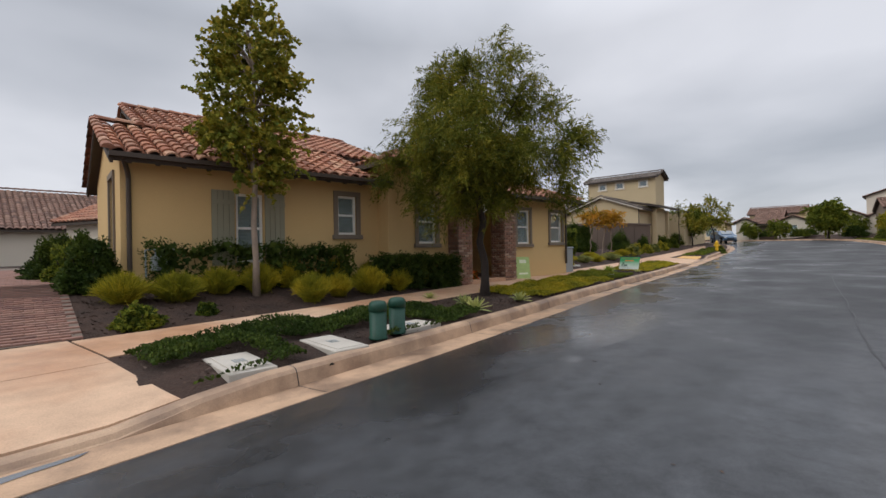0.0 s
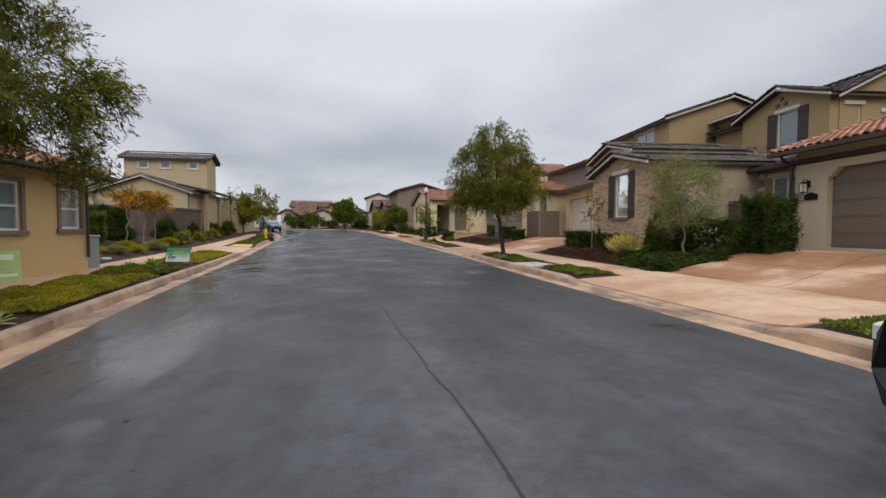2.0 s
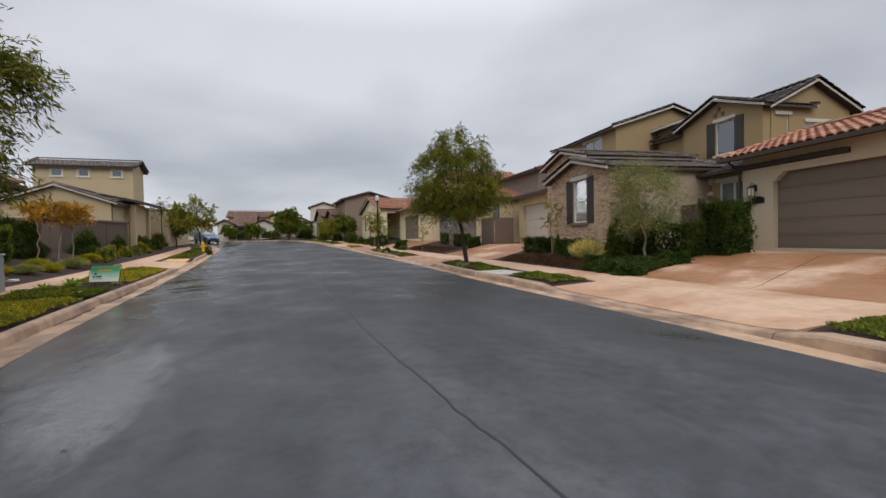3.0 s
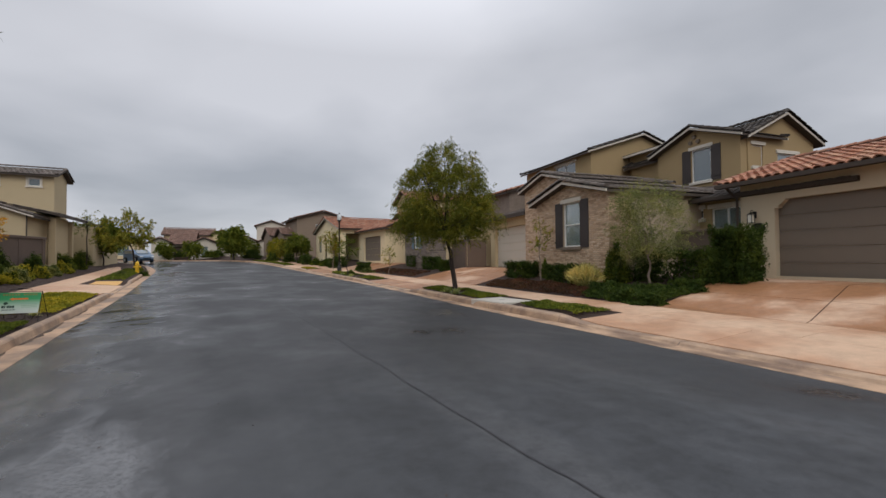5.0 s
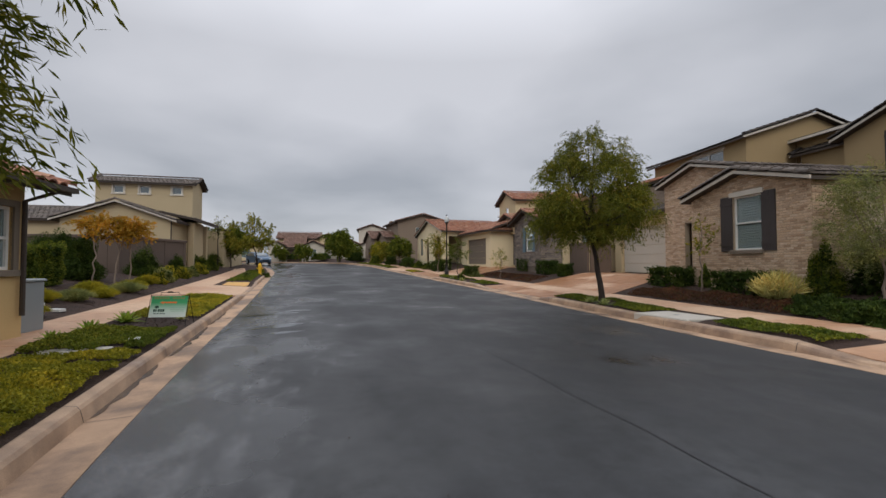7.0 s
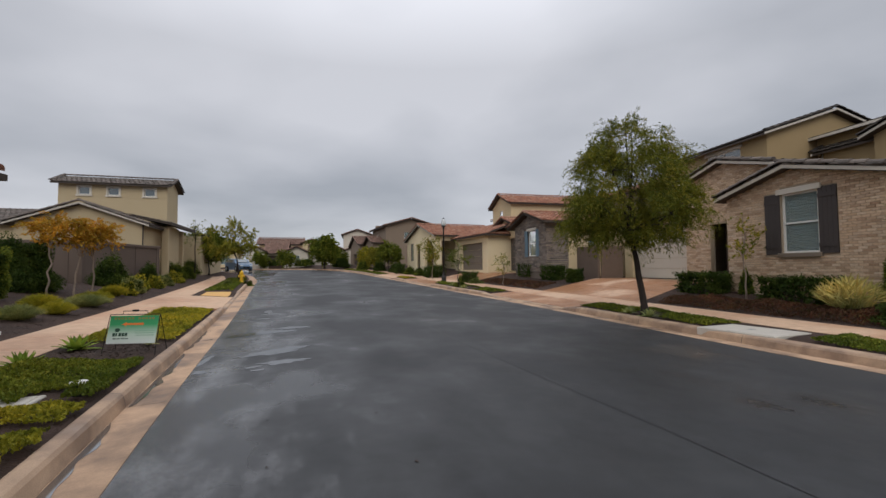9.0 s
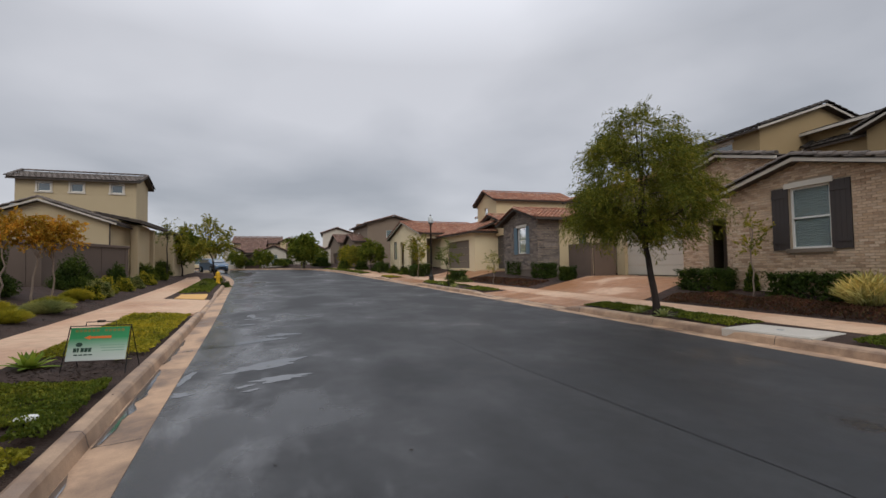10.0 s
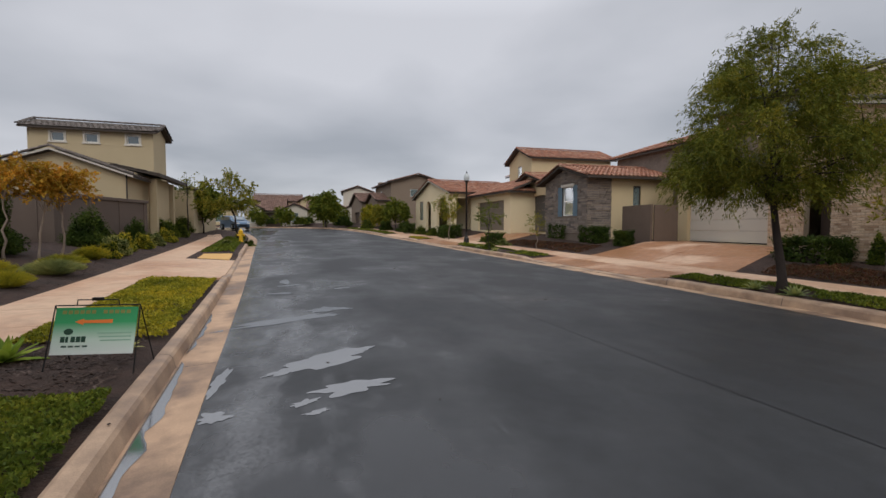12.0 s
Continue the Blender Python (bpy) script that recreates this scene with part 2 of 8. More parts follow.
def asphalt_material():
    m = material("asphalt_damp", (0.05, 0.05, 0.052), 0.6, spec=0.5)
    n, l = m.node_tree.nodes, m.node_tree.links
    grain = noise_node(m, 160, 2)
    mid = noise_node(m, 1.3, 6, 0.6)
    lanes = noise_node(m, 0.55, 4, 0.5, (1.6, 0.10, 1))
    base = ramp(m, lanes, [(0.32, (0.021, 0.023, 0.026)), (0.5, (0.036, 0.038, 0.042)), (0.68, (0.060, 0.061, 0.064))])
    base = mix(m, 1.0, base, ramp(m, mid, [(0.3, (0.72,) * 3), (0.7, (1.2,) * 3)]), "MULTIPLY")
    blot = noise_node(m, 5.5, 8, 0.72)
    base = mix(m, 1.0, base, ramp(m, blot, [(0.36, (0.66,) * 3), (0.5, (1.0,) * 3), (0.66, (1.3,) * 3)]), "MULTIPLY")
    base = mix(m, 1.0, base, ramp(m, grain, [(0.3, (0.80,) * 3), (0.7, (1.18,) * 3)]), "MULTIPLY")
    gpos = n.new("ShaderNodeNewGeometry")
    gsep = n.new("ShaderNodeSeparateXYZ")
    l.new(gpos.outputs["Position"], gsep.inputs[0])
    # base colour scaled along y: 1.5 at y 2, down to 0.4 at y 9
    y_gain = n.new("ShaderNodeMapRange")
    y_gain.inputs["From Min"].default_value, y_gain.inputs["From Max"].default_value = 2.0, 9.0
    y_gain.inputs["To Min"].default_value, y_gain.inputs["To Max"].default_value = 1.5, 0.40
    l.new(gsep.outputs[1], y_gain.inputs["Value"])
    graded = n.new("ShaderNodeVectorMath")
    graded.operation = "SCALE"
    l.new(base, graded.inputs[0])
    l.new(y_gain.outputs[0], graded.inputs["Scale"])
    base = graded.outputs[0]
    # damp film, wetter along the kerb on the side where water stands
    wet = noise_node(m, 0.42, 5, 0.6, (1.0, 0.75, 1))
    geo = n.new("ShaderNodeNewGeometry")
    sep = n.new("ShaderNodeSeparateXYZ")
    l.new(geo.outputs["Position"], sep.inputs[0])
    yk = n.new("ShaderNodeMath")
    yk.operation = "MULTIPLY_ADD"
    l.new(sep.outputs[1], yk.inputs[0])
    yk.inputs[1].default_value = 0.085
    l.new(sep.outputs[0], yk.inputs[2])
    side = n.new("ShaderNodeMapRange")
    side.inputs["From Min"].default_value, side.inputs["From Max"].default_value = -1.7, 0.9
    side.inputs["To Min"].default_value, side.inputs["To Max"].default_value = 0.17, -0.06
    l.new(yk.outputs[0], side.inputs["Value"])
    s = n.new("ShaderNodeMath")
    s.operation = "ADD"
    l.new(wet, s.inputs[0])
    l.new(side.outputs[0], s.inputs[1])
    far = n.new("ShaderNodeMapRange")
    far.inputs["From Min"].default_value, far.inputs["From Max"].default_value = 3.6, 5.0
    far.inputs["To Min"].default_value, far.inputs["To Max"].default_value = 0.0, 0.13
    l.new(sep.outputs[0], far.inputs["Value"])
    damp = n.new("ShaderNodeMath")
    damp.operation = "ADD"
    l.new(s.outputs[0], damp.inputs[0])
    l.new(far.outputs[0], damp.inputs[1])
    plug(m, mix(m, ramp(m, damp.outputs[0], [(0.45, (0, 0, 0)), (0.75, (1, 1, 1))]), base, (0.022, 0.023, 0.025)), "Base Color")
    plug(m, ramp(m, s.outputs[0], [(0.36, (0.66,) * 3), (0.56, (0.45,) * 3), (0.64, (0.16,) * 3), (0.8, (0.10,) * 3)]), "Roughness")
    bump(m, grain, 0.35, 0.004)
    streak = noise_node(m, 1.5, 6, 0.62, (1.0, 0.42, 1))
    s2 = n.new("ShaderNodeMath")
    s2.operation = "ADD"
    l.new(streak, s2.inputs[0])
    l.new(side.outputs[0], s2.inputs[1])
    # broad shallow films that stand by the kerbs, soft at the rim
    film = s2.outputs[0]
    for cx, cy, rx, ry, gain in ((-1.15, 4.9, 0.65, 2.0, 0.24), (-1.5, 7.4, 0.7, 1.0, 0.06), (-0.72, 2.55, 0.16, 0.22, 0.30), (-1.05, 5.75, 0.26, 0.3, 0.12), (4.9, 12.6, 0.7, 1.6, 0.26), (-2.4, 15.6, 0.9, 1.8, 0.10)):
        mp = n.new("ShaderNodeMapping")
        mp.inputs["Location"].default_value = (-cx / rx, -cy / ry, 0)
        mp.inputs["Scale"].default_value = (1 / rx, 1 / ry, 0)
        l.new(geo.outputs["Position"], mp.inputs[0])
        ln = n.new("ShaderNodeVectorMath")
        ln.operation = "LENGTH"
        l.new(mp.outputs[0], ln.inputs[0])
        fall = n.new("ShaderNodeMapRange")
        fall.interpolation_type = "SMOOTHSTEP"
        fall.inputs["From Min"].default_value, fall.inputs["From Max"].default_value = 0.3, 1.5
        fall.inputs["To Min"].default_value, fall.inputs["To Max"].default_value = gain, 0.0
        l.new(ln.outputs["Value"], fall.inputs["Value"])
        add = n.new("ShaderNodeMath")
        add.operation = "ADD"
        l.new(film, add.inputs[0])
        l.new(fall.outputs[0], add.inputs[1])
        film = add.outputs[0]
    speck = noise_node(m, 26, 4, 0.7)
    cw = ramp(m, film, [(0.63, (0.03,) * 3), (0.71, (0.45,) * 3), (0.83, (1.0,) * 3)])
    plug(m, mix(m, 1.0, cw, ramp(m, speck, [(0.38, (0.45,) * 3), (0.56, (1.0,) * 3)]), "MULTIPLY"), "Coat Weight")
    b = m.node_tree.nodes["Principled BSDF"]
    b.inputs["Coat Roughness"].default_value = 0.2
    b.inputs["Coat IOR"].default_value = 1.75
    return m


ASPHALT = asphalt_material()
WATER = material("puddle_water", (0.03, 0.032, 0.035), 0.1, 0.0, 0.6)
WATER.node_tree.nodes["Principled BSDF"].inputs["IOR"].default_value = 4.0
SEALANT = surface("crack_sealant", (0.022, 0.022, 0.024), 0.1, 5, 60, 0.5, 0.2)


# ---- mesh helpers ----
def mesh_object(name, verts, faces, mat, parent=None, label="", kind="", smooth=False):
    me = bpy.data.meshes.new(name)
    me.from_pydata([tuple(v) for v in verts], [], [tuple(f) for f in faces])
    me.materials.append(mat)
    if smooth:
        me.polygons.foreach_set("use_smooth", [True] * len(me.polygons))
    me.update()
    ob = new(name, me)
    ob.parent = parent
    return tagged(ob, label, kind=kind)


def thing(name, at, label, category, group="", rz=0.0):
    e = new(name)
    e.matrix_world = pose(at[0], at[1], at[2], 0, 0, rz)
    e.empty_display_size = 0.2
    return tagged(e, label, category, group)


class Geo:
    """Collects boxes, prisms and tubes into one mesh."""

    def __init__(self):
        self.v, self.f = [], []

    def add(self, verts, faces):
        k = len(self.v)
        self.v += [tuple(p) for p in verts]
        self.f += [tuple(i + k for i in f) for f in faces]
        return self

    def box(self, x0, x1, y0, y1, z0, z1):
        x0, x1, y0, y1, z0, z1 = min(x0, x1), max(x0, x1), min(y0, y1), max(y0, y1), min(z0, z1), max(z0, z1)
        return self.add([(x0, y0, z0), (x1, y0, z0), (x1, y1, z0), (x0, y1, z0), (x0, y0, z1), (x1, y0, z1), (x1, y1, z1), (x0, y1, z1)],
                        [(0, 3, 2, 1), (4, 5, 6, 7), (0, 1, 5, 4), (1, 2, 6, 5), (2, 3, 7, 6), (3, 0, 4, 7)])

    def worn(self, x0, x1, y0, y1, z0, z1, b=0.01, j=0.0):
        """A box with chamfered upper and side edges, a little uneven."""
        x0, x1, y0, y1 = min(x0, x1), max(x0, x1), min(y0, y1), max(y0, y1)
        a = [(x0, y0, z0), (x1, y0, z0), (x1, y1, z0), (x0, y1, z0), (x0, y0, z1 - b), (x1, y0, z1 - b), (x1, y1, z1 - b), (x0, y1, z1 - b),
             (x0 + b, y0 + b, z1), (x1 - b, y0 + b, z1), (x1 - b, y1 - b, z1), (x0 + b, y1 - b, z1)]
        if j:
            a = [(p[0] + random.uniform(-j, j), p[1] + random.uniform(-j, j), p[2] + random.uniform(-j, j)) for p in a]
        return self.add(a, [(0, 3, 2, 1), (0, 1, 5, 4), (1, 2, 6, 5), (2, 3, 7, 6), (3, 0, 4, 7), (4, 5, 9, 8), (5, 6, 10, 9), (6, 7, 11, 10), (7, 4, 8, 11), (8, 9, 10, 11)])

    def prism(self, pts, axis, a0, a1):
        """A polygon (list of 2D points) swept along an axis 'x', 'y' or 'z' from a0 to a1."""
        n = len(pts)

        def at(p, a):
            return (a, p[0], p[1]) if axis == "x" else (p[0], a, p[1]) if axis == "y" else (p[0], p[1], a)
        vs = [at(p, a0) for p in pts] + [at(p, a1) for p in pts]
        return self.add(vs, [tuple(range(n - 1, -1, -1)), tuple(range(n, 2 * n))] + [(k, (k + 1) % n, n + (k + 1) % n, n + k) for k in range(n)])

    def slab(self, a, b, c, d, t):
        """A quad a b c d thickened downwards by t."""
        q = [a, b, c, d]
        lo = [(p[0], p[1], p[2] - t) for p in q]
        return self.add(q + lo, [(0, 1, 2, 3), (7, 6, 5, 4), (0, 4, 5, 1), (1, 5, 6, 2), (2, 6, 7, 3), (3, 7, 4, 0)])

    def tube(self, pts, radii, sides=8, cap=True):
        n = len(pts)
        vs, fs = [], []
        for k, p in enumerate(pts):
            p = Vector(p)
            d = (Vector(pts[min(k + 1, n - 1)]) - Vector(pts[max(k - 1, 0)])).normalized()
            a = d.orthogonal().normalized() if abs(d.z) < 0.9 else Vector((1, 0, 0))
            a = (a - d * a.dot(d)).normalized()
            c = d.cross(a)
            for s in range(sides):
                w = 2 * math.pi * s / sides
                vs.append(p + (a * math.cos(w) + c * math.sin(w)) * radii[k])
        for k in range(n - 1):
            for s in range(sides):
                s2 = (s + 1) % sides
                fs.append((k * sides + s, k * sides + s2, (k + 1) * sides + s2, (k + 1) * sides + s))
        if cap:
            fs.append(tuple(range(sides - 1, -1, -1)))
            fs.append(tuple((n - 1) * sides + s for s in range(sides)))
        return self.add(vs, fs)

    def lathe(self, profile, sides=20, cx=0, cy=0, cz=0):
        """A profile of (radius, height) turned about z."""
        return self.tube_profile([(cx, cy, cz + h) for r, h in profile], [r for r, h in profile], sides)

    def tube_profile(self, pts, radii, sides):
        vs, fs = [], []
        n = len(pts)
        for k, p in enumerate(pts):
            for s in range(sides):
                w = 2 * math.pi * s / sides
                vs.append((p[0] + radii[k] * math.cos(w), p[1] + radii[k] * math.sin(w), p[2]))
        for k in range(n - 1):
            for s in range(sides):
                s2 = (s + 1) % sides
                fs.append((k * sides + s, k * sides + s2, (k + 1) * sides + s2, (k + 1) * sides + s))
        fs.append(tuple(range(sides - 1, -1, -1)))
        fs.append(tuple((n - 1) * sides + s for s in range(sides)))
        return self.add(vs, fs)

    def make(self, name, mat, parent=None, label="", kind="", smooth=False):
        return mesh_object(name, self.v, self.f, mat, parent, label, kind, smooth)


# ---- the lie of the land ----
def rise(y):
    """Height of the street above its lowest part."""
    if y < 5:
        return 0.0
    if y < 60:
        return 0.0004 * (y - 5) ** 2
    return 1.21 + 0.45 * (1 - math.exp(-(y - 60) * 0.1))


STATIONS = [  # left edge, right edge of the asphalt
    ((0.2, -45), (6.6, -45)), ((-0.6, -25), (6.0, -25)), ((-1.1, -12), (5.7, -12)), ((-1.45, -5), (5.65, -5)), ((-1.78, -0.5), (5.75, 0)),
    ((-2.24, 4), (5.95, 4)), ((-2.79, 8.5), (6.1, 8.5)), ((-3.18, 13), (6.2, 13)), ((-3.52, 18), (6.4, 18)), ((-3.95, 24), (6.45, 24)),
    ((-4.5, 31), (6.2, 31)), ((-5.1, 39), (5.75, 39)), ((-5.9, 48), (4.9, 48)), ((-8.3, 58), (3.2, 59)), ((-14.5, 66), (-1.5, 70)),
    ((-28, 71), (-16, 79)), ((-50, 74), (-45, 84)), ((-90, 76), (-90, 86))]


def smooth_line(pts, n=8):
    out = []
    for k in range(len(pts) - 1):
        p0, p1, p2, p3 = (Vector(pts[min(max(i, 0), len(pts) - 1)]) for i in (k - 1, k, k + 1, k + 2))
        for j in range(n):
            t = j / n
            out.append(0.5 * ((2 * p1) + (p2 - p0) * t + (2 * p0 - 5 * p1 + 4 * p2 - p3) * t * t + (3 * p1 - p0 - 3 * p2 + p3) * t ** 3))
    out.append(Vector(pts[-1]))
    return out


EDGE_L = smooth_line([s[0] for s in STATIONS])
EDGE_R = smooth_line([s[1] for s in STATIONS])


def outward(line, k, side):
    d = (line[min(k + 1, len(line) - 1)] - line[max(k - 1, 0)]).normalized()
    return Vector((-d.y, d.x)) * side


OUT_L = [outward(EDGE_L, k, 1) for k in range(len(EDGE_L))]
OUT_R = [outward(EDGE_R, k, -1) for k in range(len(EDGE_R))]


def edge_x(line, y):
    for a, b in zip(line, line[1:]):
        if a.y <= y <= b.y:
            return a.x + (b.x - a.x) * (y - a.y) / max(1e-6, b.y - a.y)
    return line[-1].x


def bank(d, side, y):
    """Height above the street at d metres outside the asphalt's edge."""
    if d < 0.4:
        return 0.012 * d / 0.4
    if d < 3.7:
        return 0.15 + 0.01 * (d - 0.4)
    k = min(1.0, (d - 3.7) / 3.2)
    return 0.18 + (0.54 if side < 0 else 0.56) * k


def ground_z(x, y):
    xl, xr = edge_x(EDGE_L, y), edge_x(EDGE_R, y)
    if x < xl:
        return rise(y) + bank((xl - x) * 0.99, -1, y)
    if x > xr:
        return rise(y) + bank((x - xr) * 0.99, 1, y)
    return rise(y)


def kerb_height(y, side):
    """Full kerbs drop to a lip where the driveways and the ramp cross them."""
    drops = [(-9.0, -0.95, 0.7), (24.0, 31.0, 0.9)] if side < 0 else [(4.2, 9.3, 0.7), (20.0, 26.3, 0.7), (36.3, 41.8, 0.7), (46, 51, 0.7), (-4.5, -0.5, .7)]
    h = 0.15
    for a, b, s in drops:
        if a - s < y < b + s:
            k = min(1.0, (y - a + s) / s, (b + s - y) / s)
            h = min(h, 0.15 - 0.115 * k)
    return h


def strip(name, line, out, profile, mat, label, side=0, n0=0, n1=None, group=None):
    """A strip along the street: profile is a list of (offset, height) above the street, or a function of y."""
    vs, fs = [], []
    n1 = n1 or len(line)
    m = None
    for k in range(n0, n1):
        p, o = line[k], out[k]
        pr = profile(p.y) if callable(profile) else profile
        m = len(pr)
        for d, h in pr:
            q = p + o * d
            vs.append((q.x, q.y, rise(q.y) + h))
    for k in range(n1 - n0 - 1):
        for j in range(m - 1):
            a = k * m + j
            fs.append((a, a + m, a + m + 1, a + 1) if side < 0 else (a, a + 1, a + m + 1, a + m))
    return mesh_object(name, vs, fs, mat, label=label, kind="structure")


# the road
def road():
    vs, fs = [], []
    m = 9
    for a, b in zip(EDGE_L, EDGE_R):
        for j in range(m):
            t = j / (m - 1)
            q = a.lerp(b, t)
            vs.append((q.x, q.y, rise(q.y) + 0.05 * (1 - (2 * t - 1) ** 2) - 0.05 * 0))
    for k in range(len(EDGE_L) - 1):
        for j in range(m - 1):
            a = k * m + j
            fs.append((a, a + 1, a + m + 1, a + m))
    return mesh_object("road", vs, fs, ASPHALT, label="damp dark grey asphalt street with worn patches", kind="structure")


road()
for nm, line, out, sd in (("gutter", EDGE_L, OUT_L, -1), ("gutter", EDGE_R, OUT_R, 1)):
    strip(nm, line, out, [(-0.02, -0.10), (0.0, 0.006), (0.2, -0.006), (0.42, -0.012), (0.44, -0.10)], CONCRETE_PAN, "buff concrete gutter pan with dark damp stains along the street", sd)


def kerb_profile(side):
    def pr(y):
        h = kerb_height(y, side)
        w = 0.60 if side < 0 else 0.72
        return [(0.42, -0.1), (0.42, -0.01), (0.445, h - 0.04), (0.47, h - 0.008), (0.50, h), (w - 0.03, h + 0.006), (w, h - 0.004), (w, -0.1)]
    return pr


strip("kerb", EDGE_L, OUT_L, kerb_profile(-1), CONCRETE_CURB, "worn buff concrete kerb between gutter and planting strip", -1)
strip("kerb", EDGE_R, OUT_R, kerb_profile(1), CONCRETE_CURB, "worn buff concrete kerb between gutter and planting strip", 1)


def yard(line, out, side):
    """One sheet of soil from the kerb to the horizon."""
    offs = [0.58 if side < 0 else 0.70, 1.2, 1.8, 2.4, 3.0, 3.7, 4.3, 5.0, 5.8, 6.9, 9, 13, 20, 40, 90, 400, 1500]
    vs, fs = [], []
    idx = range(0, len(line), 1)
    for k in idx:
        p, o = line[k], out[k]
        for d in offs:
            far = min(1.0, max(0.0, (d - 13) / 30))
            oo = o
            if d > 20:
                oo = Vector((side, -0.05 if p.y < 40 else 0.1)).normalized() if p.y < 60 else o
            q = p + oo * d
            yy = p.y
            z = rise(yy) + bank(d, side, yy) - (0.0 if d > 0.75 else 0.05) - (0.15 - kerb_height(yy, side)) * (1 - min(1.0, max(0.0, (d - 0.7) / 1.7)))
            vs.append((q.x, q.y if d < 20 else q.y, z))
    m = len(offs)
    for k in range(len(line) - 1):
        for j in range(m - 1):
            a = k * m + j
            fs.append((a, a + m, a + m + 1, a + 1) if side < 0 else (a, a + 1, a + m + 1, a + m))
    return mesh_object("ground", vs, fs, SOIL, label="dark brown bark mulch and soil", kind="structure")


yard(EDGE_L, OUT_L, -1)
yard(EDGE_R, OUT_R, 1)
# the land beyond the bend and behind the start, one broad sheet a little lower
Geo().box(-1500, 1500, -1500, 1500, -0.6, -0.5).make("ground", SOIL, label="bare brown ground around the streets", kind="structure")


def along(side, y, d):
    """The point d metres outside the asphalt's edge, level with y along the street."""
    line, out = (EDGE_L, OUT_L) if side < 0 else (EDGE_R, OUT_R)
    for k, (a, b) in enumerate(zip(line, line[1:])):
        if a.y <= y <= b.y:
            t = (y - a.y) / max(1e-6, b.y - a.y)
            q = a.lerp(b, t) + out[k].lerp(out[k + 1], t) * d
            return q
    return Vector((line[-1].x, y))


def paving_piece(name, corners, lift, mat, parent, label=""):
    """A slab of paving between four plan corners, draped on the land, with rounded edges."""
    n = 6
    vs, fs = [], []
    a, b, c, d = (Vector(p) for p in corners)
    for i in range(n + 1):
        for j in range(n + 1):
            p = a.lerp(b, i / n).lerp(d.lerp(c, i / n), j / n)
            e = 0.008 if i in (0, n) or j in (0, n) else 0.0
            vs.append((p.x, p.y, street_z(p.x, p.y) + lift - e))
    for i in range(n):
        for j in range(n):
            k = i * (n + 1) + j
            fs.append((k, k + n + 1, k + n + 2, k + 1))
    ring = [i * (n + 1) for i in range(n + 1)] + [n * (n + 1) + j for j in range(1, n + 1)] + [i * (n + 1) + n for i in range(n - 1, -1, -1)] + [j for j in range(n - 1, 0, -1)]
    k0 = len(vs)
    for r in ring:
        vs.append((vs[r][0], vs[r][1], vs[r][2] - 0.10))
    for k in range(len(ring)):
        k2 = (k + 1) % len(ring)
        fs.append((ring[k], ring[k2], k0 + k2, k0 + k))
    return mesh_object(name, vs, fs, mat, parent, label)


def street_z(x, y):
    """Level of paving: smooth from the kerb back, with the lip where the kerb drops."""
    xl, xr = edge_x(EDGE_L, y), edge_x(EDGE_R, y)
    side, d = (-1, xl - x) if x < (xl + xr) / 2 else (1, x - xr)
    z = rise(y) + bank(max(d, 0.45), side, y)
    k = min(1.0, max(0.0, (d - 0.7) / 1.7))
    return z - (0.15 - kerb_height(y, side)) * (1 - k)


# ---- building kit: a house stands on an Empty; its x runs away from the start of the facade line, y along the street ----
class Wall:
    """A wall's own frame in the house: a metres along it, n metres outwards, z up."""

    def __init__(self, p0, p1):
        self.p0, d = Vector(p0), Vector(p1) - Vector(p0)
        self.length = d.length
        self.d = d.normalized()
        self.o = Vector((self.d.y, -self.d.x))

    def __call__(self, p):
        q = self.p0 + self.d * p[0] + self.o * p[1]
        return (q.x, q.y, p[2])


def place(g, wf, name, mat, parent, label="", kind="", smooth=False):
    """Makes the boxes of g, drawn in a wall's frame, a part of parent."""
    off = parent_shift(parent)
    return mesh_object(name, [Vector(wf(p)) - off for p in g.v], g.f, mat, parent, label, kind, smooth)


def parent_shift(p):
    return Vector((0, 0, 0))


